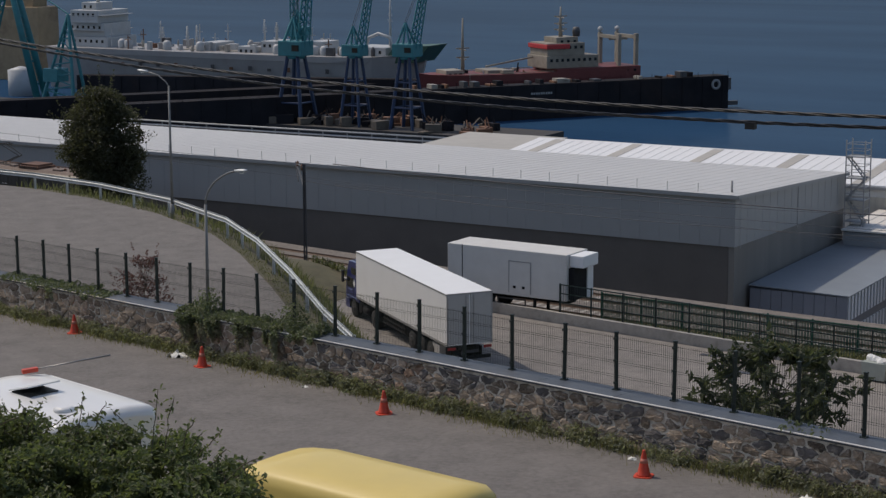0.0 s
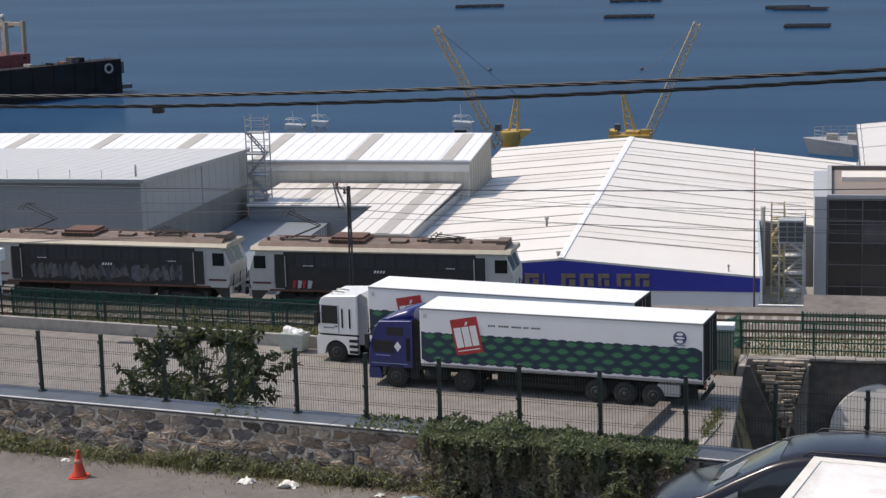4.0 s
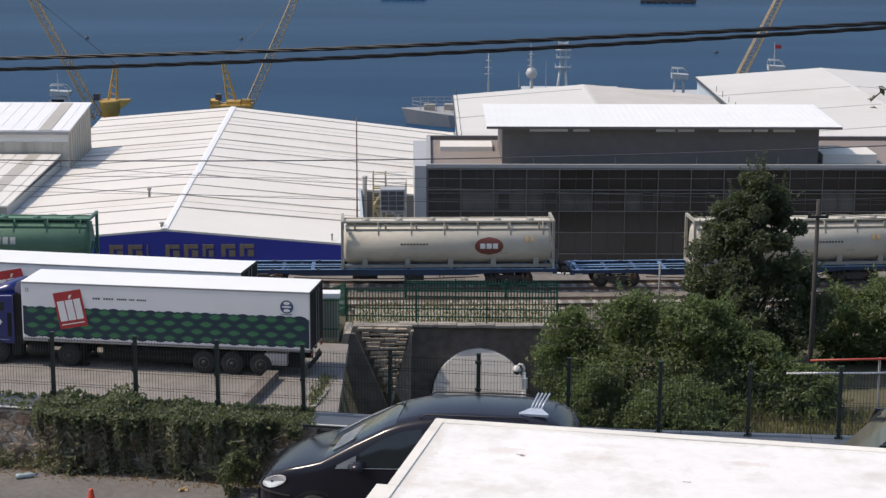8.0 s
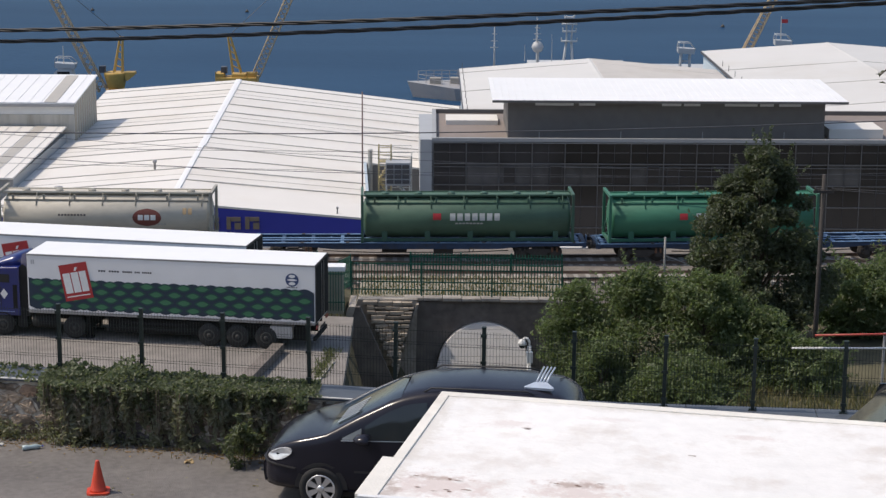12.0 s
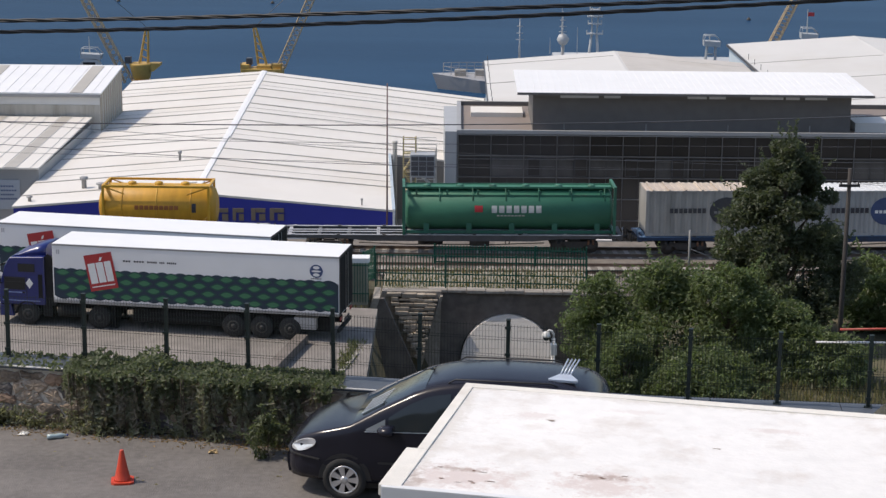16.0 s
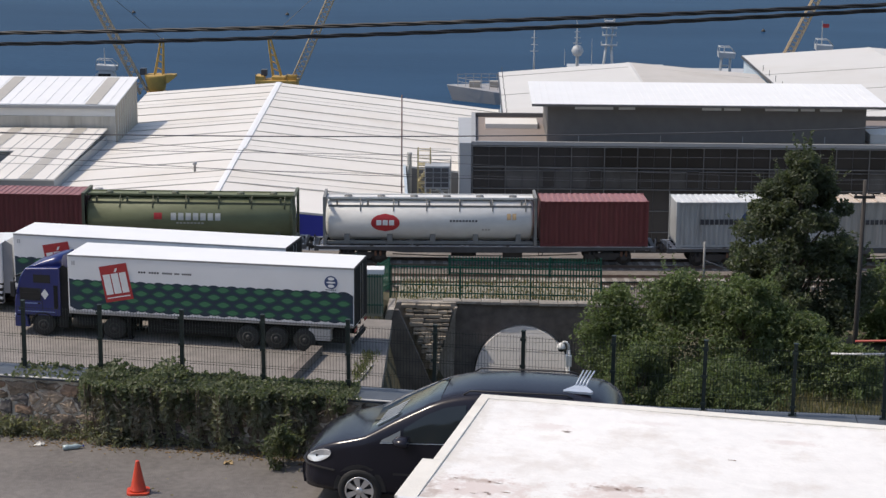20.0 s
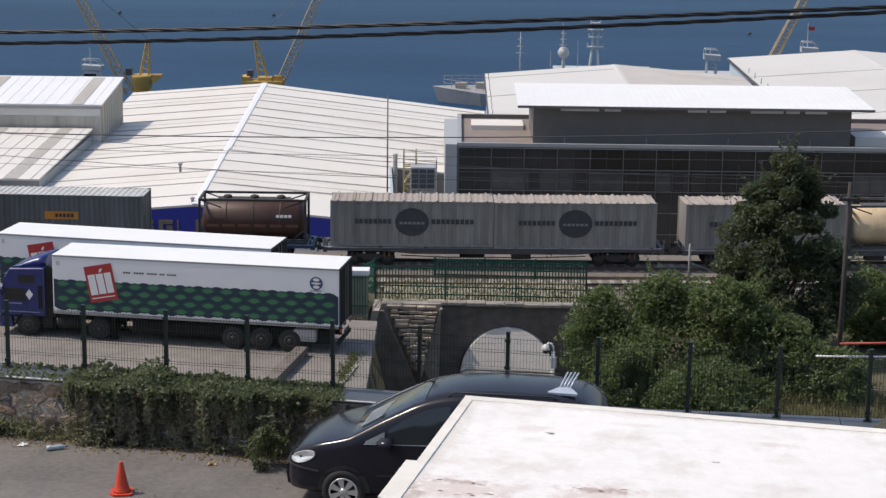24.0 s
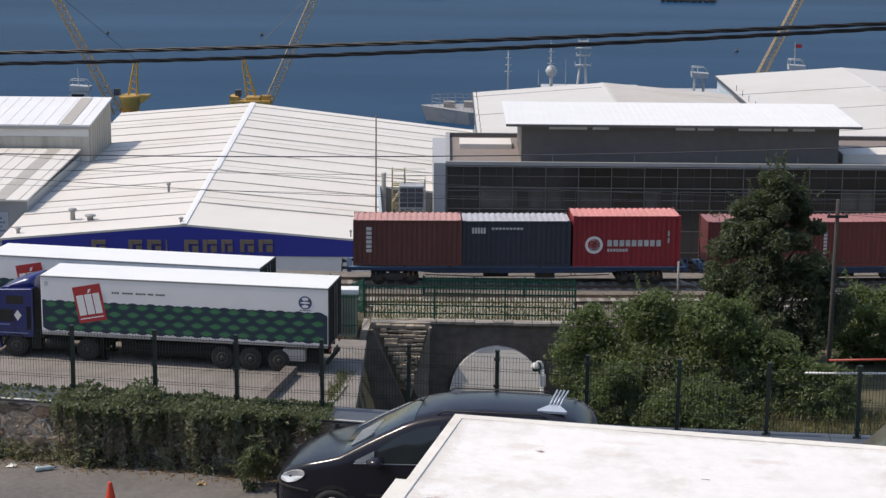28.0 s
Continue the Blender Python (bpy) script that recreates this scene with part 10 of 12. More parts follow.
    side_panel("window_trim", [(1.20, 1.075), (2.5, 1.118), (2.5, 1.126), (1.20, 1.083)], CHROME, 0.008)
    side_panel("door_seam", [(1.44, 0.40), (1.455, 0.40), (1.52, 1.08), (1.505, 1.08)], CAR_TRIM, 0.002)
    side_panel("door_seam", [(2.52, 0.40), (2.535, 0.40), (2.545, 1.12), (2.53, 1.12)], CAR_TRIM, 0.002)
    side_panel("wheel_arch", [(0.9 + math.cos(a) * 0.40, 0.33 + math.sin(a) * 0.40) for a in [math.pi * k / 12 for k in range(13)]], CAR_TRIM, 0.012)
    side_panel("wheel_arch", [(3.73 + math.cos(a) * 0.40, 0.33 + math.sin(a) * 0.40) for a in [math.pi * k / 12 for k in range(13)]], CAR_TRIM, 0.012)
    # windscreen and tailgate glass
    bm = BM()
    rows = []
    for x in np.linspace(1.0, 2.06, 9):
        zt = at_list(x, top)
        w = flank(x, zt - 0.06) * 0.93
        rows.append([bm.verts.new((x, w * k / 4, zt + 0.028 - 0.05 * (k / 4) ** 4)) for k in range(-4, 5)])
    for a, b in zip(rows, rows[1:]):
        for k in range(8):
            bm.faces.new((a[k], a[k + 1], b[k + 1], b[k])).smooth = True
    part("windscreen", bm, CAB_GLASS, th)
    bm = BM()
    for k in range(6):
        y = -0.58 + 0.115 * k
        prism(bm, [(x, at_list(x, top) + up) for x, up in ((1.10 + 0.01 * k, 0.030), (1.42 + 0.015 * k, 0.030), (1.42 + 0.015 * k, 0.036), (1.10 + 0.01 * k, 0.036))], "y", y, y + 0.035)
    part("dash_shade", bm, PALE_TRIM, th, "pale ribbed sun shade behind the windscreen")
    for s in (-1, 1):
        bm = BM()
        ell = [(0.26 + 0.20 * math.cos(a), 0.80 + 0.085 * math.sin(a) + 0.07 * math.cos(a)) for a in [math.tau * k / 16 for k in range(16)]]
        skin(bm, [(x, half * at_list(x, width) * 0.97, z) for x, z in ell], 0.02, (s,))
        part("headlight", bm, LENS, th, "clear headlight")
        bm = BM()
        lathe(bm, [(0.02, -0.08), (0.09, -0.04), (0.115, 0.04), (0.10, 0.10)], "x", 14, (1.52, s * 1.03, 1.16))
        bmesh.ops.scale(bm, vec=(1.35, 1.4, 0.72), verts=bm.verts[:], space=Matrix.Translation((-1.52, -s * 1.03, -1.16)))
        box(bm, 1.52, 1.57, min(s * 0.86, s * 0.97), max(s * 0.86, s * 0.97), 1.06, 1.10)
        part("door_mirror", bm, CAR_PAINT, th)
        for x in (0.9, 3.73):
            car_wheel(th, x, s * 0.835, 0.33, s)
    bm = BM()
    prism(bm, [(-0.03, 0.28), (-0.05, 0.42), (-0.05, 0.56), (0.0, 0.62), (0.1, 0.62), (0.1, 0.28)], "y", -0.52, 0.52)
    part("front_bumper", bm, CAR_PAINT, th)
    bm = BM()
    sweep(bm, [(0.52, -0.905, 0.62), (0.22, -0.81, 0.635), (0.06, -0.70, 0.64), (-0.03, -0.50, 0.645), (-0.05, 0.50, 0.645)], [(-0.012, -0.008), (0.022, -0.008), (0.022, 0.010), (-0.012, 0.010)])
    part("bumper_strip", bm, CAR_TRIM, th)
    bm = BM()
    prism(bm, [(4.66, 0.35), (4.80, 0.38), (4.80, 0.58), (4.70, 0.62), (4.6, 0.62)], "y", -0.78, 0.78)
    part("rear_bumper", bm, CAR_PAINT, th)
    bm = BM()
    box(bm, 0.8, 3.9, -0.75, 0.75, 0.16, 0.30)
    part("underbody", bm, CAR_TRIM, th)
    bm = BM()
    for y in (-0.60, 0.60):
        bm = BM()
        path_tube(bm, [(2.4, y, 1.80), (2.5, y, 1.862), (3.9, y, 1.87), (4.0, y, 1.83)], 0.012, 6)
        part("roof_rail", bm, CAR_TRIM, th)
    bm = BM()
    path_tube(bm, [(1.12, -0.5, 1.215), (1.2, 0.1, 1.26)], 0.01, 5)
    part("wiper", bm, CAR_TRIM, th)
    bm = BM()
    path_tube(bm, [(1.12, 0.1, 1.215), (1.2, 0.65, 1.25)], 0.01, 5)
    part("wiper", bm, CAR_TRIM, th)
    return th


people_carrier(pose(-2.35, 27.37, 22.0, 0, 0, -8), "black-blue people carrier parked beside the stone wall")
# fork-shaped fitting on its roof
fork = empty("roof_fitting", pose(1.66, 26.62, 23.86, 0, -3, 78), "pale silver fork-shaped fitting lying on the car roof", "roof fitting")
FORK = material("pale_silver_fork", (0.50, 0.55, 0.62), 0.35, metal=0.3, grain=10, vary=0.12)
_bm = BM()
prism(_bm, [(-0.24, -0.20), (-0.20, -0.22), (0.02, -0.09), (0.06, 0.0), (0.02, 0.09), (-0.20, 0.22), (-0.24, 0.20)], "z", 0.0, 0.035)
part("blade", _bm, FORK, fork)
for k in range(4):
    _bm = BM()
    path_tube(_bm, [(0.0, -0.075 + 0.05 * k, 0.02), (0.14, -0.11 + 0.05 * k, 0.10), (0.32, -0.16 + 0.055 * k, 0.17)], 0.014, 6)
    part("prong", _bm, FORK, fork)

# ---- white camper and yellow van below the scrub ----
CAMPER_WHITE = material("camper_white", (0.70, 0.70, 0.69), 0.4, grain=2, vary=0.05, stain=0.12, stain_color=(0.5, 0.48, 0.43), coat=0.3)
VAN_YELLOW = material("van_yellow", (0.66, 0.50, 0.14), 0.5, grain=1.5, vary=0.07, stain=0.2, stain_color=(0.55, 0.42, 0.16), coat=0.2)


def loft(bm, rings):
    loops = [[bm.verts.new(p) for p in r] for r in rings]
    for a, b in zip(loops, loops[1:]):
        n = len(a)
        for k in range(n):
            bm.faces.new((a[k], a[(k + 1) % n], b[(k + 1) % n], b[k])).smooth = True
    bm.faces.new(loops[0])
    bm.faces.new(loops[-1][::-1])
    bmesh.ops.recalc_face_normals(bm, faces=bm.faces[:])


def van(name, m, L, W, H, paint, label, front_slope, crown, hatch=False, panel=False):
    """A panel van or camper, nose at x = 0, tail at x = L."""
    th = empty(name, m, label, "van")
    bm = BM()
    rings = []
    for x in (0.0, 0.04, 0.15, 0.5, 0.95, 1.3, 1.8, 2.3, L * 0.6, L - 0.5, L - 0.2, L - 0.06, L):
        e = min(1.0, (L - x) / (0.09 if hatch else 0.2))
        h = min(at_list(x, [(0, 0.75), (0.15, 0.95), (0.9, 1.12), (0.9 + front_slope, H - 0.12), (1.2 + front_slope, H - 0.02), (1.5 + front_slope, H), (L, H)]), H - 0.14 * (1 - e) ** 2)
        w = W / 2 * at_list(x, [(0, 0.8), (0.15, 0.92), (0.6, 1.0), (L - 0.25, 1.0), (L - 0.06, 0.96), (L, 0.90)])
        r = min(0.12 if hatch else 0.22, h * 0.2)
        half = [(w * 0.97, 0.30), (w, 0.55), (w, 1.05 if h > 1.3 else h * 0.7), (w * 0.96, h - r), (w * 0.92, h - r * 0.42), (w * 0.83, h - r * 0.10), (w * 0.5, h + crown * 0.75), (0, h + crown)]
        rings.append([(x, -a, z) for a, z in half] + [(x, a, z) for a, z in half[-2::-1]])
    loft(bm, rings)
    part("body", bm, paint, th)
    for s in (-1, 1):
        for x in (0.85, L - 0.95):
            car_wheel(th, x, s * (W / 2 - 0.14), 0.33, s)
        bm = BM()
        skin(bm, [(1.25, W / 2 * 0.995, 1.15), (2.05, W / 2 * 0.995, 1.15), (2.05, W / 2 * 0.965, H * 0.82), (1.55, W / 2 * 0.965, H * 0.80)], 0.004, (s,))
        part("side_window", bm, CAB_GLASS, th)
        bm = BM()
        skin(bm, [(L - 0.01, W / 2 * 0.88, 0.75), (L + 0.012, W / 2 * 0.80, 0.75), (L + 0.012, W / 2 * 0.80, 1.25), (L - 0.01, W / 2 * 0.88, 1.25)], 0.004, (s,))
        part("tail_light", bm, TAIL_RED, th)
    bm = BM()
    rows = []
    for f in (0.03, 0.3, 0.6, 0.92):
        x = 0.9 + front_slope * f
        z = 1.12 + (H - 0.12 - 1.12) * f
        rows.append([bm.verts.new((x - 0.03, W * 0.40 * (1 - 0.08 * f) * k / 4, z + 0.035 + crown * (1 - abs(k) / 4) * 0.5)) for k in range(-4, 5)])
    for a, b in zip(rows, rows[1:]):
        for k in range(8):
            bm.faces.new((a[k], a[k + 1], b[k + 1], b[k])).smooth = True
    part("windscreen", bm, CAB_GLASS, th)
    if not panel:
        bm = BM()
        z0, z1, y0, y1 = (H * 0.60, H * 0.74, W * 0.10, W * 0.30) if hatch else (H * 0.58, H * 0.84, -W * 0.34, W * 0.34)
        c = 0.07
        prism(bm, [(y0 + c, z0), (y1 - c, z0), (y1, z0 + c), (y1, z1 - c), (y1 - c, z1), (y0 + c, z1), (y0, z1 - c), (y0, z0 + c)], "x", L - 0.02, L + 0.006)
        part("rear_window", bm, QUARTER_GLASS if hatch else CAB_GLASS, th)
    bm = BM()
    box(bm, L - 0.05, L + 0.09, -W * 0.46, W * 0.46, 0.35, 0.55, 0.03)
    part("rear_bumper", bm, CAR_TRIM, th)
    for y in (-W * 0.42, W * 0.42):
        if panel:
            continue
        bm = BM()
        path_tube(bm, [(1.6 + front_slope, y, H - 0.02), (L * 0.6, y, H - 0.02), (L - 0.25, y, H - 0.02)], 0.012, 6)
        part("roof_gutter", bm, paint, th)
    if hatch:
        bm = BM()
        box(bm, L - 2.15, L - 1.65, -0.32, 0.22, H + 0.02, H + 0.055, 0.01)
        part("roof_hatch", bm, CAR_TRIM, th, "dark open roof hatch")
        bm = BM()
        vs = box(bm, -0.03, 0.54, -0.35, 0.25, 0.0, 0.02)
        bmesh.ops.transform(bm, matrix=pose(L - 2.16, 0, H + 0.06, 0, -14, 0), verts=bm.verts[:])
        part("hatch_lid", bm, paint, th, "white raised hatch lid")
        bm = BM()
        lathe(bm, [(0.10, 0), (0.16, 0.01), (0.17, 0.06), (0.1, 0.10)], sides=16, center=(L - 0.62, -0.38, H))
        part("roof_vent", bm, paint, th)
    return th


van("camper_van", pose(-22.15, 22.30, road_z(-20) + 0.0, 0, 0, -14.5), 4.75, 2.0, 24.48 - road_z(-20), CAMPER_WHITE, "white camper van parked at the roadside with an open roof hatch", 0.35, 0.04, True)
van("white_van", pose(4.95, 25.95, 22.0, 0, 0, -11), 4.9, 1.85, 2.42, CAMPER_WHITE, "white van parked beside the wall", 1.15, 0.04)
van("yellow_van", pose(-16.85, 22.95, road_z(-14), 0, 0, -9), 4.95, 1.85, 1.95, VAN_YELLOW, "yellow panel van parked at the roadside", 0.22, 0.05, panel=True)
brush = empty("roof_brush", pose(-20.25, 22.40, 24.545, 0, -3, 58), "long-handled brush with an orange head on the camper roof", "brush")
_bm = BM()
box(_bm, -0.16, 0.10, -0.05, 0.05, 0, 0.07, 0.012)
part("brush_head", _bm, CONE, brush, "orange brush head")
_bm = BM()
tube(_bm, (0.08, 0, 0.04), (1.35, 0, 0.06), 0.014)
part("handle", _bm, STEEL, brush)

# ---- white flat-roofed annexe below the camera ----
ROOF_WHITE = material("limewashed_roof", (0.73, 0.72, 0.70), 0.85, grain=6, vary=0.08, stain=0.5, stain_color=(0.48, 0.42, 0.37), bump=0.5, bump_scale=9)
RIM_CREAM = material("cream_roof_rim", (0.70, 0.675, 0.62), 0.85, grain=4, vary=0.15, stain=0.35, stain_color=(0.40, 0.33, 0.24), bump=0.4)
annexe = empty("flat_roof_annexe", pose(0.16, 18.38, 0, 0, 0, -12.6), "white limewashed flat-roofed annexe with a cream rim", "building")
_bm = BM()
box(_bm, 0.10, 9.0, -2.9, -0.10, 21.0, 26.10)
part("wall", _bm, WHITE_WALL, annexe)
_bm = BM()
vs = [[_bm.verts.new((x, y, 26.291 + 0.006 * math.sin(x * 1.7 + y))) for x in np.linspace(0.0, 9.1, 30)] for y in np.linspace(-3.02, 0.0, 12)]
for a, b in zip(vs, vs[1:]):
    for i in range(29):
        _bm.faces.new((a[i], a[i + 1], b[i + 1], b[i])).smooth = True
part("roof_surface", _bm, ROOF_WHITE, annexe)
_bm = BM()
box(_bm, -0.02, 9.12, -3.06, 0.02, 26.08, 26.262)
part("roof_slab", _bm, ROOF_WHITE, annexe)
for name, b in (("rim", (-0.03, 9.1, -0.10, 0.03)), ("rim", (-0.03, 0.07, -2.05, -0.102)), ("rim", (-0.13, 0.07, -3.06, -2.054))):
    _bm = BM()
    box(_bm, b[0], b[1], b[2], b[3], 26.2, 26.302, 0.008)
    part(name, _bm, RIM_CREAM, annexe, "rounded cream rim")
_bm = BM()
box(_bm, -0.10, 9.1, -3.10, -3.03, 26.13, 26.30, 0.01)
part("fascia", _bm, WHITE_WALL, annexe)


def worn(m, spots):
    """Worn spots with soft ragged rims in the limewash: centre x, y, half-widths, depth of colour, colour."""
    n, link = m.node_tree.nodes, m.node_tree.links.new
    b = n["Principled BSDF"]
    out = b.inputs["Base Color"].links[0].from_socket
    co = n.new("ShaderNodeTexCoord")
    rag = n.new("ShaderNodeTexNoise")
    rag.inputs["Scale"].default_value, rag.inputs["Detail"].default_value, rag.inputs["Roughness"].default_value = 7.0, 8, 0.7
    link(co.outputs["Object"], rag.inputs["Vector"])
    for x, y, rx, ry, depth, color in spots:
        off = n.new("ShaderNodeVectorMath")
        off.operation, off.inputs[1].default_value = "SUBTRACT", (x, y, 26.29)
        link(co.outputs["Object"], off.inputs[0])
        size = n.new("ShaderNodeVectorMath")
        size.operation, size.inputs[1].default_value = "MULTIPLY", (1 / rx, 1 / ry, 0)
        link(off.outputs[0], size.inputs[0])
        far = n.new("ShaderNodeVectorMath")
        far.operation = "LENGTH"
        link(size.outputs[0], far.inputs[0])
        edge = n.new("ShaderNodeMath")
        edge.operation, edge.inputs[1].default_value = "MULTIPLY_ADD", -3.4
        link(rag.outputs[0], edge.inputs[0])
        link(far.outputs["Value"], edge.inputs[2])
        span = n.new("ShaderNodeMapRange")
        span.inputs["From Min"].default_value, span.inputs["From Max"].default_value = -0.75, -1.35
        span.inputs["To Min"].default_value, span.inputs["To Max"].default_value = 0.0, depth
        link(edge.outputs[0], span.inputs[0])
        over = n.new("ShaderNodeMix")
        over.data_type = "RGBA"
        over.inputs["B"].default_value = (*color, 1)
        link(span.outputs[0], over.inputs["Factor"])
        link(out, over.inputs["A"])
        out = over.outputs["Result"]
    link(out, b.inputs["Base Color"])


PINK, BROWN, GREY = (0.58, 0.50, 0.47), (0.30, 0.22, 0.18), (0.56, 0.53, 0.48)
worn(ROOF_WHITE, [(0.50, -2.66, 0.66, 0.40, 0.85, PINK), (0.46, -2.47, 0.34, 0.07, 0.55, BROWN), (1.74, -2.56, 0.52, 0.36, 0.8, PINK), (1.72, -2.40, 0.30, 0.09, 0.6, BROWN), (0.82, -0.84, 0.30, 0.12, 0.5, PINK),
                  (3.15, -0.70, 0.34, 0.10, 0.5, PINK), (1.78, -0.48, 0.4, 0.08, 0.35, PINK), (0.10, -1.3, 0.13, 2.2, 0.6, GREY), (0.12, -2.95, 0.12, 0.4, 0.5, BROWN), (1.6, -0.12, 2.0, 0.10, 0.45, GREY), (5.5, -0.12, 3.0, 0.08, 0.4, GREY)])
WORN_C = material("old_brown_flake", (0.20, 0.13, 0.10), 0.9, grain=20, vary=0.3)
rng = random.Random(77)


def roof_z(x, y):
    return 26.291 + 0.006 * math.sin(x * 1.7 + y)


def patch(x, y, rx, ry, z, n=26, rough=0.22):
    """A ragged flat stain lying on the roof."""
    bm = BM()
    rim = []
    for k in range(n):
        a, r = math.tau * k / n, 1 + rng.uniform(-rough, rough)
        u, v = x + math.cos(a) * rx * r, y + math.sin(a) * ry * r
        rim.append(bm.verts.new((u, v, roof_z(u, v) + z)))
    mid = bm.verts.new((x, y, roof_z(x, y) + z))
    for k in range(n):
        bm.faces.new((rim[k], rim[(k + 1) % n], mid))
    return bm


for cx, cy, rx, ry in ((0.44, -2.47, 0.26, 0.05), (1.70, -2.37, 0.22, 0.06), (0.52, -2.78, 0.2, 0.05), (2.64, -1.36, 0.03, 0.03), (1.0, -0.95, 0.03, 0.02), (0.8, -2.72, 0.03, 0.03)):
    for _ in range(4 if rx > 0.1 else 2):
        part("paint_flake", patch(cx + rng.uniform(-rx, rx), cy + rng.uniform(-ry, ry), rng.uniform(0.008, 0.045), rng.uniform(0.005, 0.012), 0.0036, 9, 0.4), WORN_C, annexe)
_win = empty("window")
_win.parent = annexe
_win.matrix_local = pose(0, 0, 0)
_bm = BM()
for b in ((0.06, 0.14, 23.6, 25.98), (1.10, 1.18, 23.6, 25.98), (2.20, 2.28, 23.6, 25.98)):
    box(_bm, b[0], b[1], -2.97, -2.90, b[2], b[3])
box(_bm, 0.06, 2.28, -2.972, -2.898, 25.98, 26.07)
part("window_frame", _bm, WHITE_MARK, _win)
for a in (0.14, 1.18):
    _bm = BM()
    box(_bm, a, a + 0.96 if a < 1 else a + 1.02, -2.94, -2.92, 23.6, 25.98)
    part("pane", _bm, CAB_GLASS, _win)

# ---- crash barrier of the side road, street lamps, pipe barrier ----
RAIL_WHITE = material("weathered_guard_rail", (0.50, 0.52, 0.52), 0.45, metal=0.4, grain=3, vary=0.15, stain=0.3, stain_color=(0.3, 0.27, 0.22))
guard_rail = empty("guard_rail", pose(0, 0, 0), "weathered pale steel crash barrier beside the side road", "crash barrier")
_gp = [Vector((x, y, RAMP)) for x, y in GUARD]
for a, b in zip(_gp, _gp[1:]):
    n = max(1, round((b - a).length / 4))
    for k in range(n):
        p, q = a.lerp(b, k / n), a.lerp(b, (k + 1) / n)
        _bm = BM()
        sweep(_bm, [p, p.lerp(q, 0.5), q], [(0.0, 0.78), (0.04, 0.75), (0.04, 0.69), (-0.02, 0.65), (-0.02, 0.62), (0.04, 0.58), (0.04, 0.51), (0.0, 0.48), (-0.012, 0.48), (0.028, 0.52), (0.028, 0.57), (-0.032, 0.61), (-0.032, 0.66), (0.028, 0.70), (0.028, 0.74), (-0.012, 0.78)])
        part("beam", _bm, RAIL_WHITE, guard_rail)
        _bm = BM()
        box(_bm, p.x - 0.06, p.x + 0.06, p.y + 0.05, p.y + 0.13, RAMP - 0.6, RAMP + 0.72)
        part("post", _bm, RAIL_WHITE, guard_rail)


def street_lamp(x, y, z, top, arm, label, curved):
    th = empty("street_lamp", pose(x, y, z), label, "street lamp", "lamps of the side road")
    h = top - z
    bm = BM()
    tube(bm, (0, 0, -0.3), (0, 0, 0.5), 0.11, 0.10, 12)
    part("base", bm, POLE_GREY, th)
    bm = BM()
    tube(bm, (0, 0, 0.5), (0, 0, h - (1.2 if curved else 0.3)), 0.075, 0.05, 10)
    part("pole", bm, POLE_GREY, th)
    bm = BM()
    if curved:
        pts = [(arm[0] * (1 - math.cos(a)), arm[1] * (1 - math.cos(a)), h - 1.2 + 1.1 * math.sin(a) + 0.35 * (1 - math.cos(a))) for a in [math.pi / 2 * k / 8 for k in range(9)]]
    else:
        pts = [(0, 0, h - 0.32), (arm[0] * 0.12, arm[1] * 0.12, h - 0.1), (arm[0] * 0.5, arm[1] * 0.5, h + 0.25), (arm[0], arm[1], h + 0.4)]
    path_tube(bm, pts, 0.035, 8)
    part("arm", bm, POLE_GREY, th)
    e = Vector(pts[-1])
    way = Vector((arm[0], arm[1], 0.15)).normalized()
    bm = BM()
    loft(bm, [[tuple(e + way * d + Vector((-way.y, way.x, 0)) * (w * math.cos(a)) + Vector((0, 0, 1)) * (k * math.sin(a) + 0.01)) for a in [math.tau * i / 10 for i in range(10)]] for d, w, k in ((-0.05, 0.04, 0.04), (0.1, 0.10, 0.06), (0.35, 0.13, 0.07), (0.55, 0.10, 0.05), (0.62, 0.03, 0.02))])
    part("lamp_head", bm, RAIL_WHITE, th)
    bm = BM()
    lathe(bm, [(0.09, 0.0), (0.08, -0.04), (0.02, -0.06)], sides=12, center=tuple(e + way * 0.32 - Vector((0, 0, 0.055))))
    part("lens", bm, LENS, th)


street_lamp(-43.3, 57.5, RAMP, 22.0, (1.7, -0.3), "grey street lamp with a curved arm", True)
street_lamp(-60.7, 77.5, RAMP, 23.3, (-1.3, -0.1), "slender grey street lamp with a short upswept arm", False)

PIPE_RED = material("red_pipe_paint", (0.42, 0.07, 0.05), 0.5, grain=8, vary=0.15, stain=0.3, stain_color=(0.2, 0.1, 0.07))
barrier = empty("pipe_barrier", pose(0, 0, 0), "red and white pipe barrier on the slope", "barrier")
for name, z, mat in (("red_rail", 12.66, PIPE_RED), ("white_rail", 12.10, WHITE_MARK)):
    _bm = BM()
    path_tube(_bm, [(14.0 if name == "white_rail" else 14.9, 70, z - (0.0 if name == "white_rail" else 0.05)), (17, 70, z), (24, 70.4, z + 0.05)], 0.045, 8)
    part(name, _bm, mat, barrier)
for x in (17.6, 21):
    _bm = BM()
    tube(_bm, (x, 70.08, land(x, 70.08) - 0.2), (x, 70.08, 12.7), 0.05, sides=8)
    part("post", _bm, POLE_GREY, barrier)

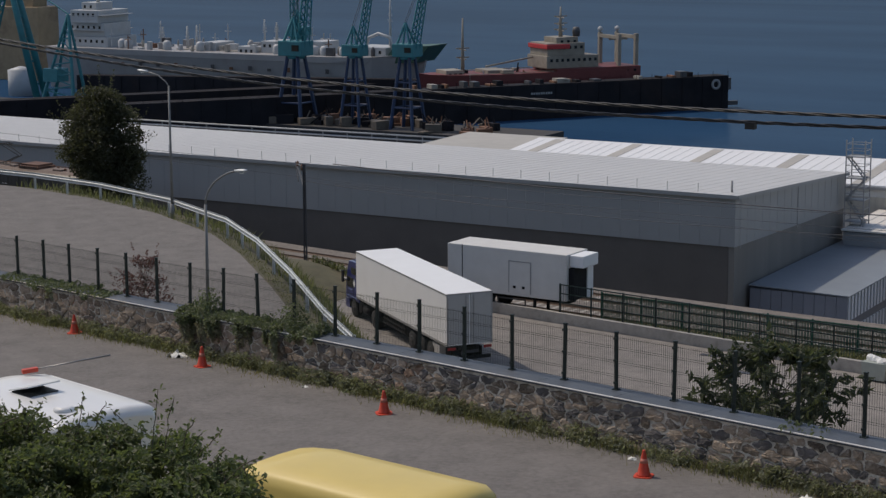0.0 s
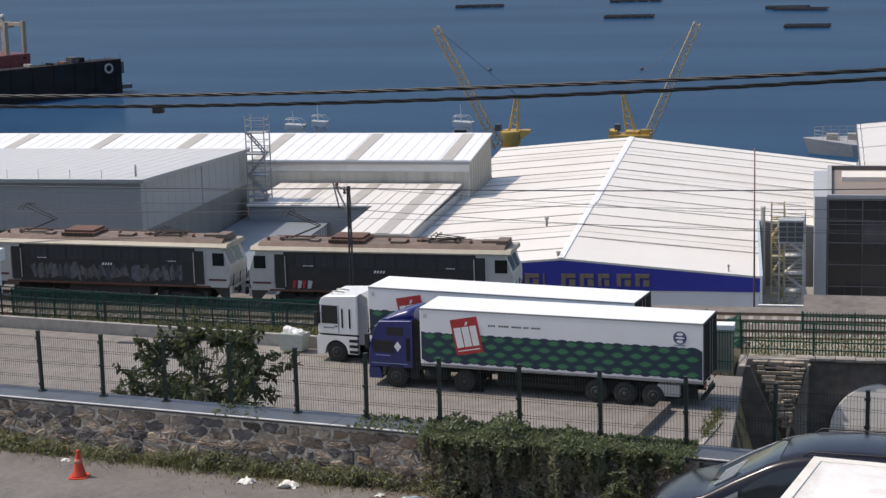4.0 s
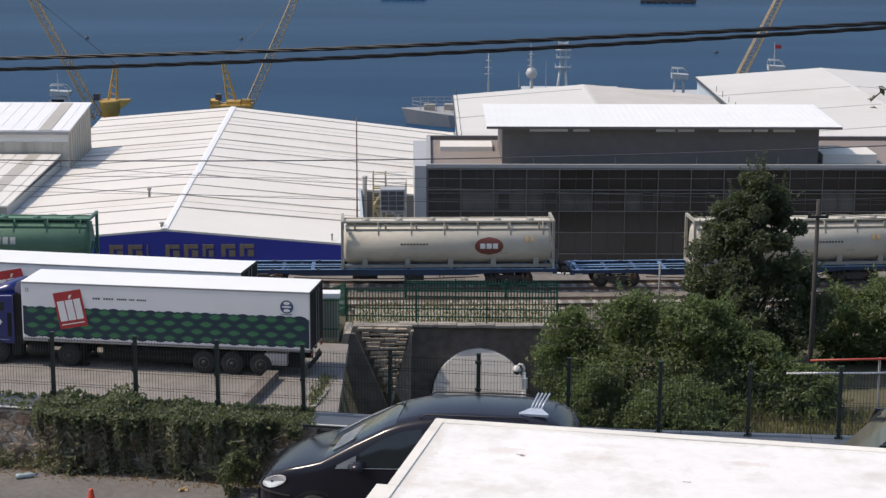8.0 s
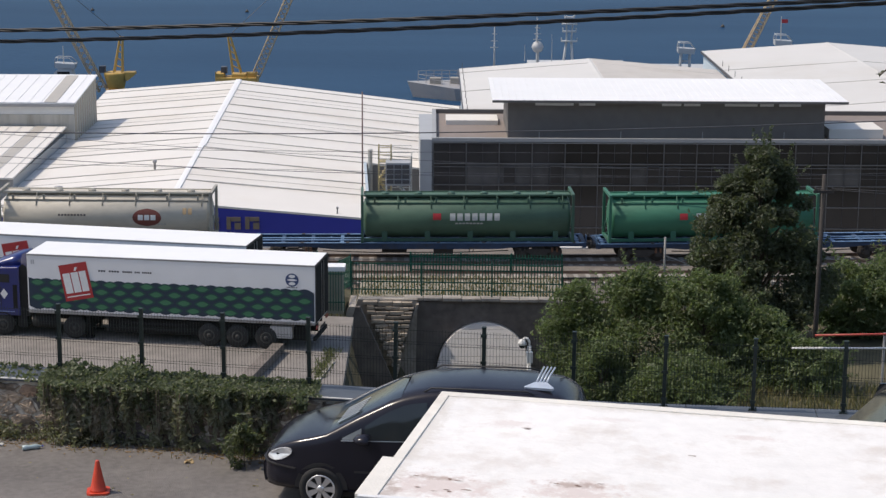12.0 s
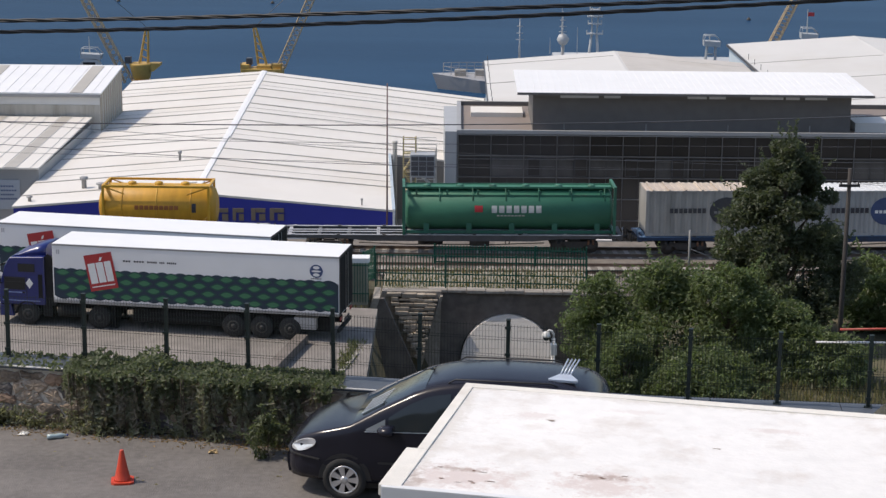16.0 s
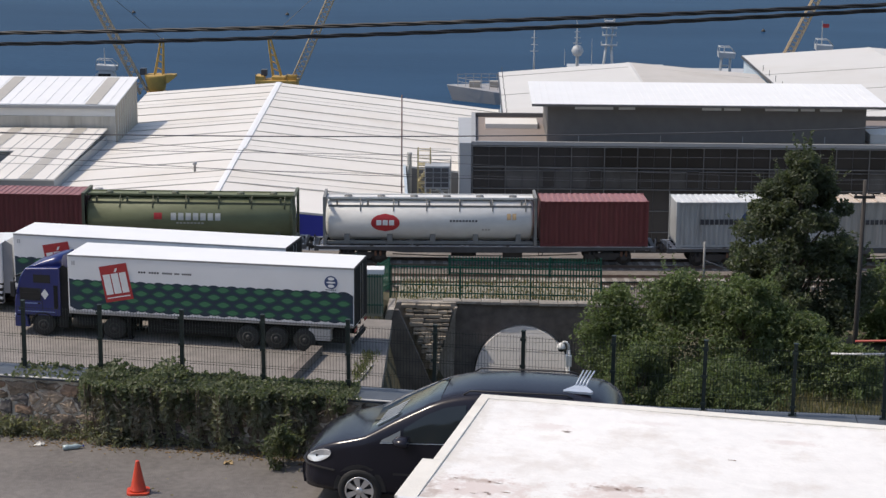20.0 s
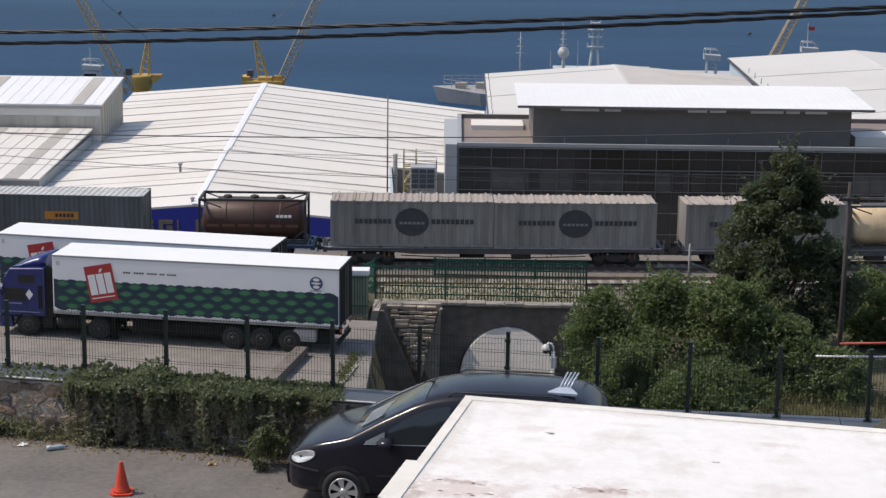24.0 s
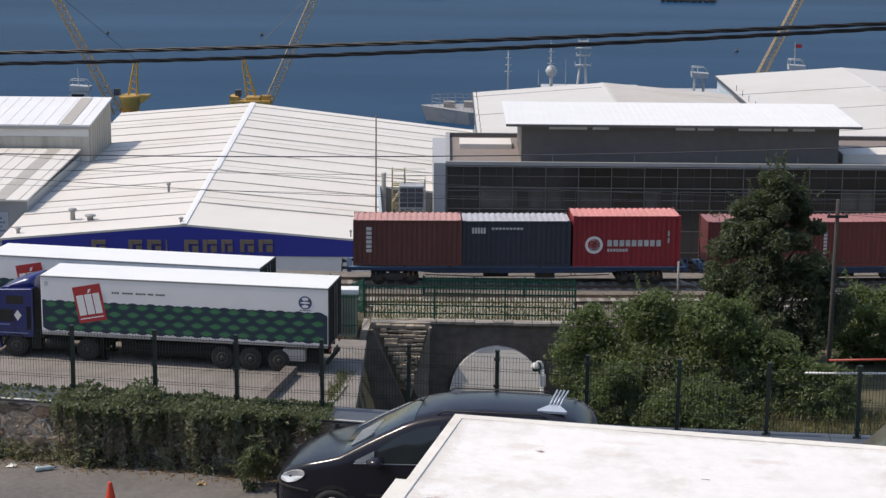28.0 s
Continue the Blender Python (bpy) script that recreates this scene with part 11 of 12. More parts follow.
# ---- planting ----
TWIG = [(2.081, 31.049), (2.028, 31.013), (1.969, 30.989), (1.922, 30.945)]
LEAF_MID = foliage("mid_green_leaves", (0.124, 0.158, 0.074), 0.65)
LEAF_DARK = foliage("dark_green_leaves", (0.078, 0.093, 0.057), 0.6)
LEAF_DEEP = foliage("deep_shade_leaves", (0.060, 0.062, 0.038), 0.6)
LEAF_IVY = foliage("ivy_leaves", (0.115, 0.133, 0.075), 0.65)
LEAF_IVY_OLD = foliage("old_ivy_leaves", (0.20, 0.205, 0.145), 0.65)
LEAF_IVY_DRY = foliage("dry_ivy_leaves", (0.19, 0.17, 0.13), 0.6)
LEAF_BIG = foliage("leathery_leaves", (0.066, 0.076, 0.046), 0.7)
LEAF_SCRUB = foliage("bramble_leaves", (0.105, 0.125, 0.058), 0.65)
GRASS_GREEN = foliage("grass_blades", (0.125, 0.128, 0.07))
GRASS_DRY = foliage("dry_grass_blades", (0.19, 0.165, 0.085))
DEAD_LEAF = foliage("dead_leaves", (0.24, 0.16, 0.09), 0.6)
LEAF_PURPLE = foliage("purple_shrub_leaves", (0.12, 0.055, 0.06))
BARK = material("grey_brown_bark", (0.10, 0.08, 0.06), 0.95, grain=10, vary=0.35, bump=0.8)


def leaves(at, size, rs, long=1.7, face=None, spread=1.0):
    """Mesh data of many small folded leaves at the given points; face, if given, is the way that they mostly turn to."""
    n = len(at)
    nrm = rs.normal(size=(n, 3)) * spread
    nrm += np.array(face if face is not None else (0, 0, 0.9))
    nrm /= np.linalg.norm(nrm, axis=1)[:, None]
    ref = rs.normal(size=(n, 3))
    u = np.cross(nrm, ref)
    u /= np.linalg.norm(u, axis=1)[:, None]
    v = np.cross(nrm, u)
    s = (size * rs.uniform(0.6, 1.35, n))[:, None]
    a, b = s * long * 0.5, s * 0.5
    p = np.stack([at - u * a, at + v * b * 0.8 - u * a * 0.15 + nrm * s * 0.14, at + u * a - nrm * s * 0.12, at - v * b * 0.8 - u * a * 0.15 + nrm * s * 0.14], axis=1).reshape(-1, 3)
    k = np.arange(n)[:, None] * 4
    f = np.concatenate([k + [0, 1, 2], k + [0, 2, 3]])
    return p, f


def leafy(name, at, size, mat, seed, parent=None, label="", category="", long=1.7, face=None, spread=1.0, kind="", group=""):
    p, f = leaves(np.asarray(at, float), size, np.random.RandomState(seed), long, face, spread)
    me = bpy.data.meshes.new(name)
    me.from_pydata(p.tolist(), [], f.tolist())
    me.materials.append(mat)
    ob = new(name, me)
    if parent is not None:
        ob.parent = parent
        return tagged(ob, label, kind=kind)
    return tagged(ob, label, category, group, kind)


def clumps(rs, centers, radii, count):
    """Points gathered in uneven clumps, denser towards each clump's skin."""
    idx = rs.randint(0, len(centers), count)
    d = rs.normal(size=(count, 3))
    d /= np.linalg.norm(d, axis=1)[:, None]
    r = radii[idx] * rs.uniform(0.25, 1.0, count) ** 0.6
    return centers[idx] + d * r[:, None] * np.array([1, 1, 0.8])


def limbs(bm, rs, base, top, r, tips):
    """A tapered, slightly crooked trunk with limbs out to the tips."""
    base, top = Vector(base), Vector(top)
    pts = [base.lerp(top, k / 6) + Vector((rs.uniform(-1, 1), rs.uniform(-1, 1), 0)) * r * 0.5 * (k > 0) for k in range(7)]
    for k in range(6):
        tube(bm, pts[k], pts[k + 1], r * (1 - k * 0.14), r * (1 - (k + 1) * 0.14), 8)
    for tip in tips:
        tip = Vector(tip)
        h = max(0.15, min(0.9, (tip.z - base.z) / max(0.1, top.z - base.z) - 0.25))
        start = pts[int(h * 6)]
        mid = start.lerp(tip, 0.5) + Vector((0, 0, 0.1 * (tip - start).length))
        tube(bm, start, mid, r * 0.34, r * 0.22, 6)
        tube(bm, mid, tip, r * 0.22, r * 0.07, 5)


def tree(name, base, height, radius, profile, mat, leaf, count, label, seed, clump=0.9, trunk=0.16, bare=0.12, layers=60, category="tree", squash=(1, 1), long=1.7):
    """Trunk, limbs and a crown of many leaves; profile gives the crown's radius, as a share, up its height."""
    rs = np.random.RandomState(seed)
    th = empty(name, pose(*base), label, category)
    centers = []
    for _ in range(layers):
        h = rs.uniform(bare, 0.97)
        rad = radius * at_list(h, profile)
        a = rs.uniform(0, math.tau)
        q = rad * math.sqrt(rs.uniform(0.15, 1.0)) * rs.uniform(0.8, 1.06)
        centers.append((q * math.cos(a) * squash[0], q * math.sin(a) * squash[1], h * height))
    centers = np.array(centers)
    radii = clump * rs.uniform(0.55, 1.25, layers) * np.array([0.45 + 0.55 * min(1, at_list(c[2] / height, profile) * 1.3) for c in centers])
    bm = BM()
    limbs(bm, rs, (0, 0, -0.3), (0, 0, height * 0.86), trunk, [c for c in centers[::3]])
    part("trunk", bm, BARK, th)
    leafy("crown", clumps(rs, centers, radii, count), leaf, mat, seed + 1, th, kind="stuff", long=long)
    # young shoots that break the outline
    tips = centers[rs.randint(0, layers, layers // 2)]
    shoots = []
    for t in tips:
        d = np.array([t[0], t[1], height * 0.35 * rs.uniform(0.3, 1.2)])
        d = d / np.linalg.norm(d)
        for k in range(14):
            shoots.append(t + d * clump * (0.8 + 0.07 * k) + rs.normal(size=3) * leaf * 0.35)
    leafy("shoot_leafage", shoots, leaf * 0.8, mat, seed + 2, th, kind="stuff")
    return th


CONE_CROWN = [(0, 0.9), (0.08, 1.0), (0.25, 1.0), (0.45, 0.95), (0.65, 0.72), (0.82, 0.45), (0.95, 0.16), (1.0, 0.02)]
ROUND_CROWN = [(0, 0.5), (0.15, 0.85), (0.4, 1.0), (0.65, 0.95), (0.85, 0.7), (1.0, 0.25)]
DOME = [(0, 1.0), (0.3, 1.0), (0.6, 0.85), (0.85, 0.55), (1.0, 0.2)]

tree("tree", (15.3, 85.5, land(15.3, 85.5)), 17.4 - land(15.3, 85.5), 3.6, CONE_CROWN, LEAF_DARK, 0.135, 62000, "tall dark green conical tree beside the railway fence", 3, clump=0.72, bare=0.02, layers=190)
tree("tree", (-80, 95, land(-80, 95)), 20.6 - land(-80, 95), 2.6, [(0, 0.6), (0.2, 0.95), (0.45, 0.9), (0.6, 1.0), (0.8, 0.75), (1.0, 0.25)], LEAF_DEEP, 0.12, 46000, "dense dark evergreen tree at the bend of the road", 5, clump=1.15, bare=0.25, layers=90, trunk=0.22)
tree("tree", (-92.5, 93, land(-92.5, 93)), 14.5 - land(-92.5, 93), 2.6, ROUND_CROWN, LEAF_DEEP, 0.24, 5000, "small dark evergreen tree beyond the crash barrier", 6, clump=1.0, bare=0.2, layers=40)
for k, (bx, by, w, top) in enumerate([(6.6, 83, 1.9, 11.6), (9.3, 82.0, 2.3, 12.4), (12.2, 80.5, 2.4, 12.5), (14.8, 80, 1.9, 10.8), (7.6, 79.5, 2.0, 9.6), (11.0, 77.5, 2.2, 9.4), (16.6, 79, 1.3, 9.6)]):
    z = land(bx, by)
    tree("bush", (bx, by, z), max(1.6, top - z), w, DOME, LEAF_MID, 0.13, 13000, "leafy bright green bush below the railway fence", 20 + k, clump=0.8, bare=0.0, layers=75, trunk=0.09, category="bush")
for k, (bx, by, w, top) in enumerate([(20.6, 88, 2.0, 11.2), (23.4, 88, 2.4, 11.9)]):
    tree("bush", (bx, by, land(bx, by)), top - land(bx, by), w, ROUND_CROWN, LEAF_MID, 0.14, 10000, "olive green bush on the slope by the railway", 40 + k, clump=0.8, bare=0.02, layers=55, trunk=0.1, category="bush")
_z = land(-12.05, 35.3)
tree("evergreen_bush", (-12.05, 35.3, _z), 23.25 - _z, 1.95, [(0, 0.35), (0.25, 0.75), (0.5, 1.0), (0.65, 0.95), (0.8, 0.62), (0.9, 0.45), (1, 0.15)], LEAF_BIG, 0.12, 2500, "sparse bush with large leathery leaves behind the mesh fence", 61, clump=0.27, bare=0.08, layers=110, trunk=0.035, category="bush", long=2.4)
_z = land(-31.2, 38.8)
tree("purple_shrub", (-31.2, 38.8, _z), 22.85 - _z, 0.8, DOME, LEAF_PURPLE, 0.05, 2300, "small purple-red shrub behind the mesh fence", 63, clump=0.3, bare=0.08, layers=42, trunk=0.03, category="shrub")

# bramble scrub on the bank below the camera
rs = np.random.RandomState(71)
scrub = empty("bramble_scrub", pose(-8.0, 9.6, land(-8.0, 9.6)), "tangled green bramble scrub on the bank above the road", "scrub")
_base = land(-8.0, 9.6)


def scrub_top(u):
    """Height of the scrub's crest along its length."""
    return 28.42 - 0.06 * math.exp(-((u - 0.35) / 0.25) ** 2) + 0.08 * math.exp(-((u - 0.8) / 0.2) ** 2) + 0.05 * math.sin(u * 5.1) - 0.75 * max(0.0, u - 1.05) ** 1.15 - _base


_c = []
for _ in range(520):
    u, y = rs.uniform(-2.8, 2.0), rs.uniform(-1.2, 0.5)
    _c.append((u - 0.77 * y, y, scrub_top(u) - 0.37 * max(0.0, y) - 0.04 - 1.0 * rs.uniform() ** 1.5))
leafy("leaves", clumps(rs, np.array(_c), rs.uniform(0.06, 0.19, 520), 140000), 0.032, LEAF_SCRUB, 72, scrub, kind="stuff", long=1.5)
_bm = BM()
_pts = []
_shoots = [(0.62, 0.55, 0.02), (0.72, 0.42, 0.05), (0.85, 0.30, 0.10), (0.98, 0.22, 0.22), (1.15, 0.24, 0.30), (1.35, 0.22, 0.30), (-0.55, 0.34, 0.22), (-0.2, 0.26, 0.25), (-0.05, 0.40, 0.05), (-1.1, 0.30, 0.30), (0.35, 0.28, -0.2)]
_shoots += [(rs.uniform(-2.6, 1.5), rs.uniform(0.10, 0.26), rs.uniform(-0.3, 0.35)) for _ in range(46)]
for u, lz, lx in _shoots:
    y = rs.uniform(-0.35, 0.15)
    x, z0, ly = u - 0.77 * y, scrub_top(u) - 0.22, rs.uniform(-0.1, 0.12)
    lz += 0.12
    line = [(x + lx * s ** 1.6 + rs.normal() * 0.008, y + ly * s, z0 + lz * (s - 0.12 * s ** 3)) for s in np.linspace(0, 1, 9)]
    path_tube(_bm, line, 0.0035, 4)
    for i in range(1, 9):
        _pts += [np.array(line[i]) + rs.normal(size=3) * 0.03 * (1.5 - i / 9) for _ in range(int(9 - 0.7 * i))]
tagged(part("bramble_stem", _bm, BARK, scrub), kind="stuff")
leafy("shoot_leaves", _pts, 0.030, LEAF_SCRUB, 73, scrub, kind="stuff", long=1.5)

# slender sapling on the bank, its long twig reaching out over the road
_z = land(2.5, 8.0)
sapling = empty("sapling", pose(2.5, 8.0, _z), "slender sapling with a few small dark leaves on a long twig", "sapling")
_bm = BM()
_stem = [(0, 0, -0.2), (0.03, 0.02, (31.4 - _z) * 0.5), (-0.05, 0, 31.4 - _z), (-0.25, 0, 31.75 - _z)]
path_tube(_bm, _stem, 0.014, 6)
part("stem", _bm, BARK, sapling)
_bm = BM()
_twig = [_stem[-1]] + [(x - 2.5, 0.0, z - _z) for x, z in TWIG]
path_tube(_bm, _twig, 0.0035, 5)
_bm2 = BM()
path_tube(_bm2, [(TWIG[0][0] - 2.5, 0, TWIG[0][1] - _z), (TWIG[0][0] - 2.51, 0, TWIG[0][1] - _z + 0.13), (TWIG[0][0] - 2.53, 0, TWIG[0][1] - _z + 0.26)], 0.003, 5)
part("twig", _bm, BARK, sapling)
part("twig", _bm2, BARK, sapling)
rs = np.random.RandomState(75)
_pts = [np.array((x - 2.5, 0, z - _z)) + rs.normal(size=3) * 0.009 for x, z in TWIG for _ in range(4)] + [np.array((TWIG[0][0] - 2.51, 0, TWIG[0][1] - _z + 0.03 * k)) + rs.normal(size=3) * 0.015 for k in range(9)]
leafy("leaves", _pts, 0.024, LEAF_BIG, 76, sapling, kind="stuff", long=1.4)

# ivy over the wall
rs = np.random.RandomState(81)


def ivy(name, x0, x1, n, fall, rise, seed, label, strands=150):
    """Leaves over the coping, then bunches of hanging strands, green above and withered below, with gaps between them."""
    pts, old, dry = [], [], []
    for _ in range(n):
        w = rs.uniform(0, 1)
        x = x0 + (x1 - x0) * w
        edge = min(1.0, min(w, 1 - w) * 6 + 0.15)
        bump = rise * (0.15 + 1.7 * max(0, math.sin(x * 2.3) * math.sin(x * 3.7 + 1))) * edge
        pts.append(beside(x, -0.13 + 0.8 * rs.uniform() ** 0.9, 1.02 + bump * rs.uniform(0, 1) ** 1.5 + rs.uniform(-0.03, 0.03)))
    bunches = []
    for _ in range(max(2, strands // 8)):
        w = rs.uniform(0, 1)
        edge = float(np.interp(w, [0, 0.08, 0.22, 0.72, 0.86, 1], [0.35, 0.75, 1.0, 0.95, 0.5, 0.15]))
        x = x0 + (x1 - x0) * w
        bunches.append((x, fall * edge * rs.uniform(0.35, 1.25) * (0.8 + 0.2 * math.sin(x * 4.1)), -0.04 - 0.34 * rs.uniform() ** 2.2, rs.uniform(0.06, 0.42), rs.uniform(0.03, 0.085)))
    for _ in range(strands):
        x, deep, v, green, wide = bunches[rs.randint(0, len(bunches))]
        x += rs.normal() * wide
        deep *= rs.uniform(0.55, 1.1)
        v += rs.normal() * 0.025
        lean = rs.normal() * 0.06
        withered = rs.uniform() < 0.45
        green *= rs.uniform(0.6, 1.5)
        for k in range(int(deep / 0.022)):
            d = k * 0.022
            to = pts if d < green else (dry if withered else old)
            to.append(beside(x + lean * d + rs.normal() * 0.028, v + rs.normal() * 0.018 + -0.10 * d * d + 0.16 * d, max(0.05, 1.03 - d)))
    th = empty(name, beside_pose(x0), label, "ivy")
    inv = th.matrix_world.inverted()
    if strands > 300:
        bm = BM()
        for _ in range(170):
            x, deep, v, green, wide = bunches[rs.randint(0, len(bunches))]
            x += rs.normal() * wide
            sway, deep = rs.normal() * 0.09, deep * rs.uniform(0.8, 1.15)
            path_tube(bm, [inv @ beside(x + sway * s * s, v - 0.05 + 0.12 * s * deep, max(0.04, 1.02 - deep * s)) for s in (0, 0.3, 0.6, 1.0)], 0.006, 3)
        tagged(part("hanging_stem", bm, BARK, th), kind="stuff")
    leafy("top_leaves", [inv @ p for p in pts], 0.066, LEAF_IVY, seed, th, kind="stuff", long=1.25, face=(0, -0.6, 0.9), spread=0.7)
    for found, mat, k in ((old, LEAF_IVY_OLD, 1), (dry, LEAF_IVY_DRY, 2)):
        if len(found) > 10:
            leafy("hanging_leaves", [inv @ p for p in found], 0.052, mat, seed + k, th, kind="stuff", long=2.4, face=(0, -1.1, 0.15), spread=0.5)


def beside_pose(x):
    p = beside(x, 0, 1.0)
    return pose(p.x, p.y, p.z)


ivy("ivy", -6.35, -1.75, 3800, 1.40, 0.17, 82, "thick green ivy hanging over the stone wall", 1000)
ivy("ivy", -7.6, -6.2, 260, 0.12, 0.05, 84, "sparse ivy creeping along the coping", 14)
ivy("ivy", -27.8, -22.6, 5200, 0.85, 0.42, 86, "ivy mounded over the stone wall and fence foot", 280)
ivy("ivy", -36.5, -31.0, 1700, 0.35, 0.10, 88, "ivy creeping over the coping", 60)
ivy("ivy", -10.4, -9.4, 60, 0.03, 0.05, 90, "little ivy tuft on the coping", 2)
_z = 22.0
tree("weed", (-2.9, 28.25, _z), 0.75, 0.32, DOME, LEAF_IVY, 0.06, 700, "green weed growing at the foot of the wall", 64, clump=0.16, bare=0.1, layers=14, trunk=0.01, category="weed")


def blades(name, at, h, w, mat, seed, label, category="grass"):
    rs = np.random.RandomState(seed)
    at = np.asarray(at, float)
    n = len(at)
    a = rs.uniform(0, math.tau, n)
    hh = h * rs.uniform(0.4, 1.3, n)
    lean = rs.normal(size=(n, 2)) * hh[:, None] * 0.35
    side = np.stack([np.cos(a), np.sin(a), 0 * a], axis=1) * w
    tip = at + np.stack([lean[:, 0], lean[:, 1], hh], axis=1)
    mid = at + np.stack([lean[:, 0] * 0.3, lean[:, 1] * 0.3, hh * 0.55], axis=1)
    p = np.stack([at - side, at + side, mid + side * 0.8, mid - side * 0.8, tip], axis=1).reshape(-1, 3)
    k = np.arange(n)[:, None] * 5
    f = np.concatenate([k + [0, 1, 2], k + [0, 2, 3], k + [3, 2, 4]])
    me = bpy.data.meshes.new(name)
    me.from_pydata(p.tolist(), [], f.tolist())
    me.materials.append(mat)
    return tagged(new(name, me), label, category, kind="stuff")


def verge(n, seed, thin):
    rs = np.random.RandomState(seed)
    out = []
    while len(out) < n:
        x = rs.uniform(-46, 9)
        dens = 0.5 + 0.5 * math.sin(x * 1.3 + seed) * math.sin(x * 0.43 + 2)
        if rs.uniform() > (0.25 + dens * 0.75) * (1.0 if x < -7.5 else 0.3):
            continue
        out.append(beside(x, 0.02 - abs(rs.normal()) * (0.16 + 0.18 * dens) * thin, 0.0))
    return out


blades("grass_tufts", verge(4200, 91, 1.0), 0.11, 0.006, GRASS_GREEN, 92, "green grass tufts along the foot of the wall")
blades("dry_grass", verge(5200, 93, 1.35), 0.10, 0.006, GRASS_DRY, 94, "dry yellow grass at the road's edge")
_tall = []
rs = np.random.RandomState(106)
for _ in range(60):
    c = rs.uniform(-38, -7.6)
    _tall += [beside(c + rs.normal() * 0.3, -0.02 - abs(rs.normal()) * 0.22, 0.0) for _ in range(int(rs.uniform(20, 110)))]
blades("tall_grass", _tall, 0.22, 0.007, GRASS_GREEN, 107, "tall dull green grass clumps against the stone wall")
rs = np.random.RandomState(95)
_at = [(x, y, land(x, y) - 0.05) for x, y in zip(rs.uniform(6.5, 30, 20000), rs.uniform(46, 79, 20000))]
blades("slope_grass", _at, 0.5, 0.03, GRASS_GREEN, 96, "rank green grass on the slope below the fence")
_at = [(x, y, land(x, y) - 0.05) for x, y in zip(rs.uniform(6.5, 30, 14000), rs.uniform(46, 79, 14000))]
blades("slope_straw", _at, 0.6, 0.025, GRASS_DRY, 97, "dry straw among the slope grass")
_at = []
for _ in range(5200):
    k = rs.uniform(0, 1)
    x = -36 - 40 * k
    _at.append((x, rail_line(x) + rs.uniform(0.3, 9.5), 0))
_at = [(x, y, land(x, y) - 0.05) for x, y, _ in _at]
blades("bank_grass", _at, 0.5, 0.03, GRASS_GREEN, 98, "uneven grass on the bank below the crash barrier")
_at = [(x, rail_line(x) - rs.uniform(0.2, 1.0), RAMP - 0.02) for x in rs.uniform(-70, -35, 2500)]
blades("roadside_grass", _at, 0.10, 0.012, GRASS_GREEN, 99, "thin grass strip beside the crash barrier")
_at = [(x, y, land(x, y)) for x, y in zip(rs.uniform(-62, -4, 5000), 0 * rs.uniform(size=5000))]
_at = [(x, lot_edge(x) + rs.uniform(0.5, 5.5), 0) for x, _, _ in _at]
blades("verge_grass", [(x, y, land(x, y) - 0.05) for x, y, _ in _at], 0.35, 0.03, GRASS_DRY, 100, "dry grass between the lorry park and the railway")
_at = []
for _ in range(9000):
    x = rs.uniform(-66, -5)
    _at.append((x, lot_edge(x) + 0.5 + rs.uniform() * (track_y(x) - 4.7 - lot_edge(x) - 0.5), 0))
blades("verge_green", [(x, y, land(x, y) - 0.05) for x, y, _ in _at], 0.5, 0.035, GRASS_GREEN, 110, "rank green grass between the lorry park and the railway")
_at = [(x, y, land(x, y) + rs.uniform(0, 0.45)) for x, y, _ in _at[:6000]]
leafy("verge_scrub", _at, 0.12, LEAF_DEEP, 111, label="dark low scrub along the railway fence", category="scrub", kind="stuff")
_at = [(rs.uniform(6.8, 13), rs.uniform(92.5, 96.5), 0) for _ in range(2600)]
_at = [(x, y, land(x, y) + rs.uniform(0, 1.0) * (0.6 + 0.9 * abs(math.sin(x * 2.1)))) for x, y, _ in _at]
leafy("weeds", _at, 0.13, LEAF_MID, 101, label="tall green weeds along the railway fence", category="weeds", kind="stuff")

_at = [(x + rs.normal() * 0.18, y, LOT - 0.02) for x, y in zip(np.linspace(-4.7, -4.3, 320), np.linspace(76.5, 81.0, 320))]
blades("kerb_grass", _at, 0.26, 0.02, GRASS_GREEN, 112, "green grass along the kerb at the end of the lorry park")
leafy("kerb_weeds", [(x, y, z + 0.18 * rs.uniform()) for x, y, z in _at], 0.08, LEAF_SCRUB, 113, label="low weeds along the kerb of the lorry park", category="weeds", kind="stuff")
_at = [(rs.uniform(-3.6, 7.0), 95.6 + 4.2 * rs.uniform() ** 1.3, 7.5) for _ in range(5200)]
blades("bridge_grass", _at[:1200], 0.24, 0.03, GRASS_DRY, 104, "dry grass on the bridge verge")
blades("bridge_tufts", _at[4300:], 0.24, 0.03, GRASS_GREEN, 105, "green grass tufts on the bridge verge")
_w = []
for _ in range(560):
    x = rs.uniform(-46, -6) if rs.uniform() < 0.85 else rs.uniform(-6, 9)
    c = beside(x, -0.05 - abs(rs.normal()) * 0.12, 0.0)
    h = rs.uniform(0.08, 0.34)
    for _ in range(int(30 + 120 * h)):
        q = rs.uniform(0, 1)
        _w.append((c.x + rs.normal() * 0.10, c.y + rs.normal() * 0.06, c.z + 0.02 + h * q))
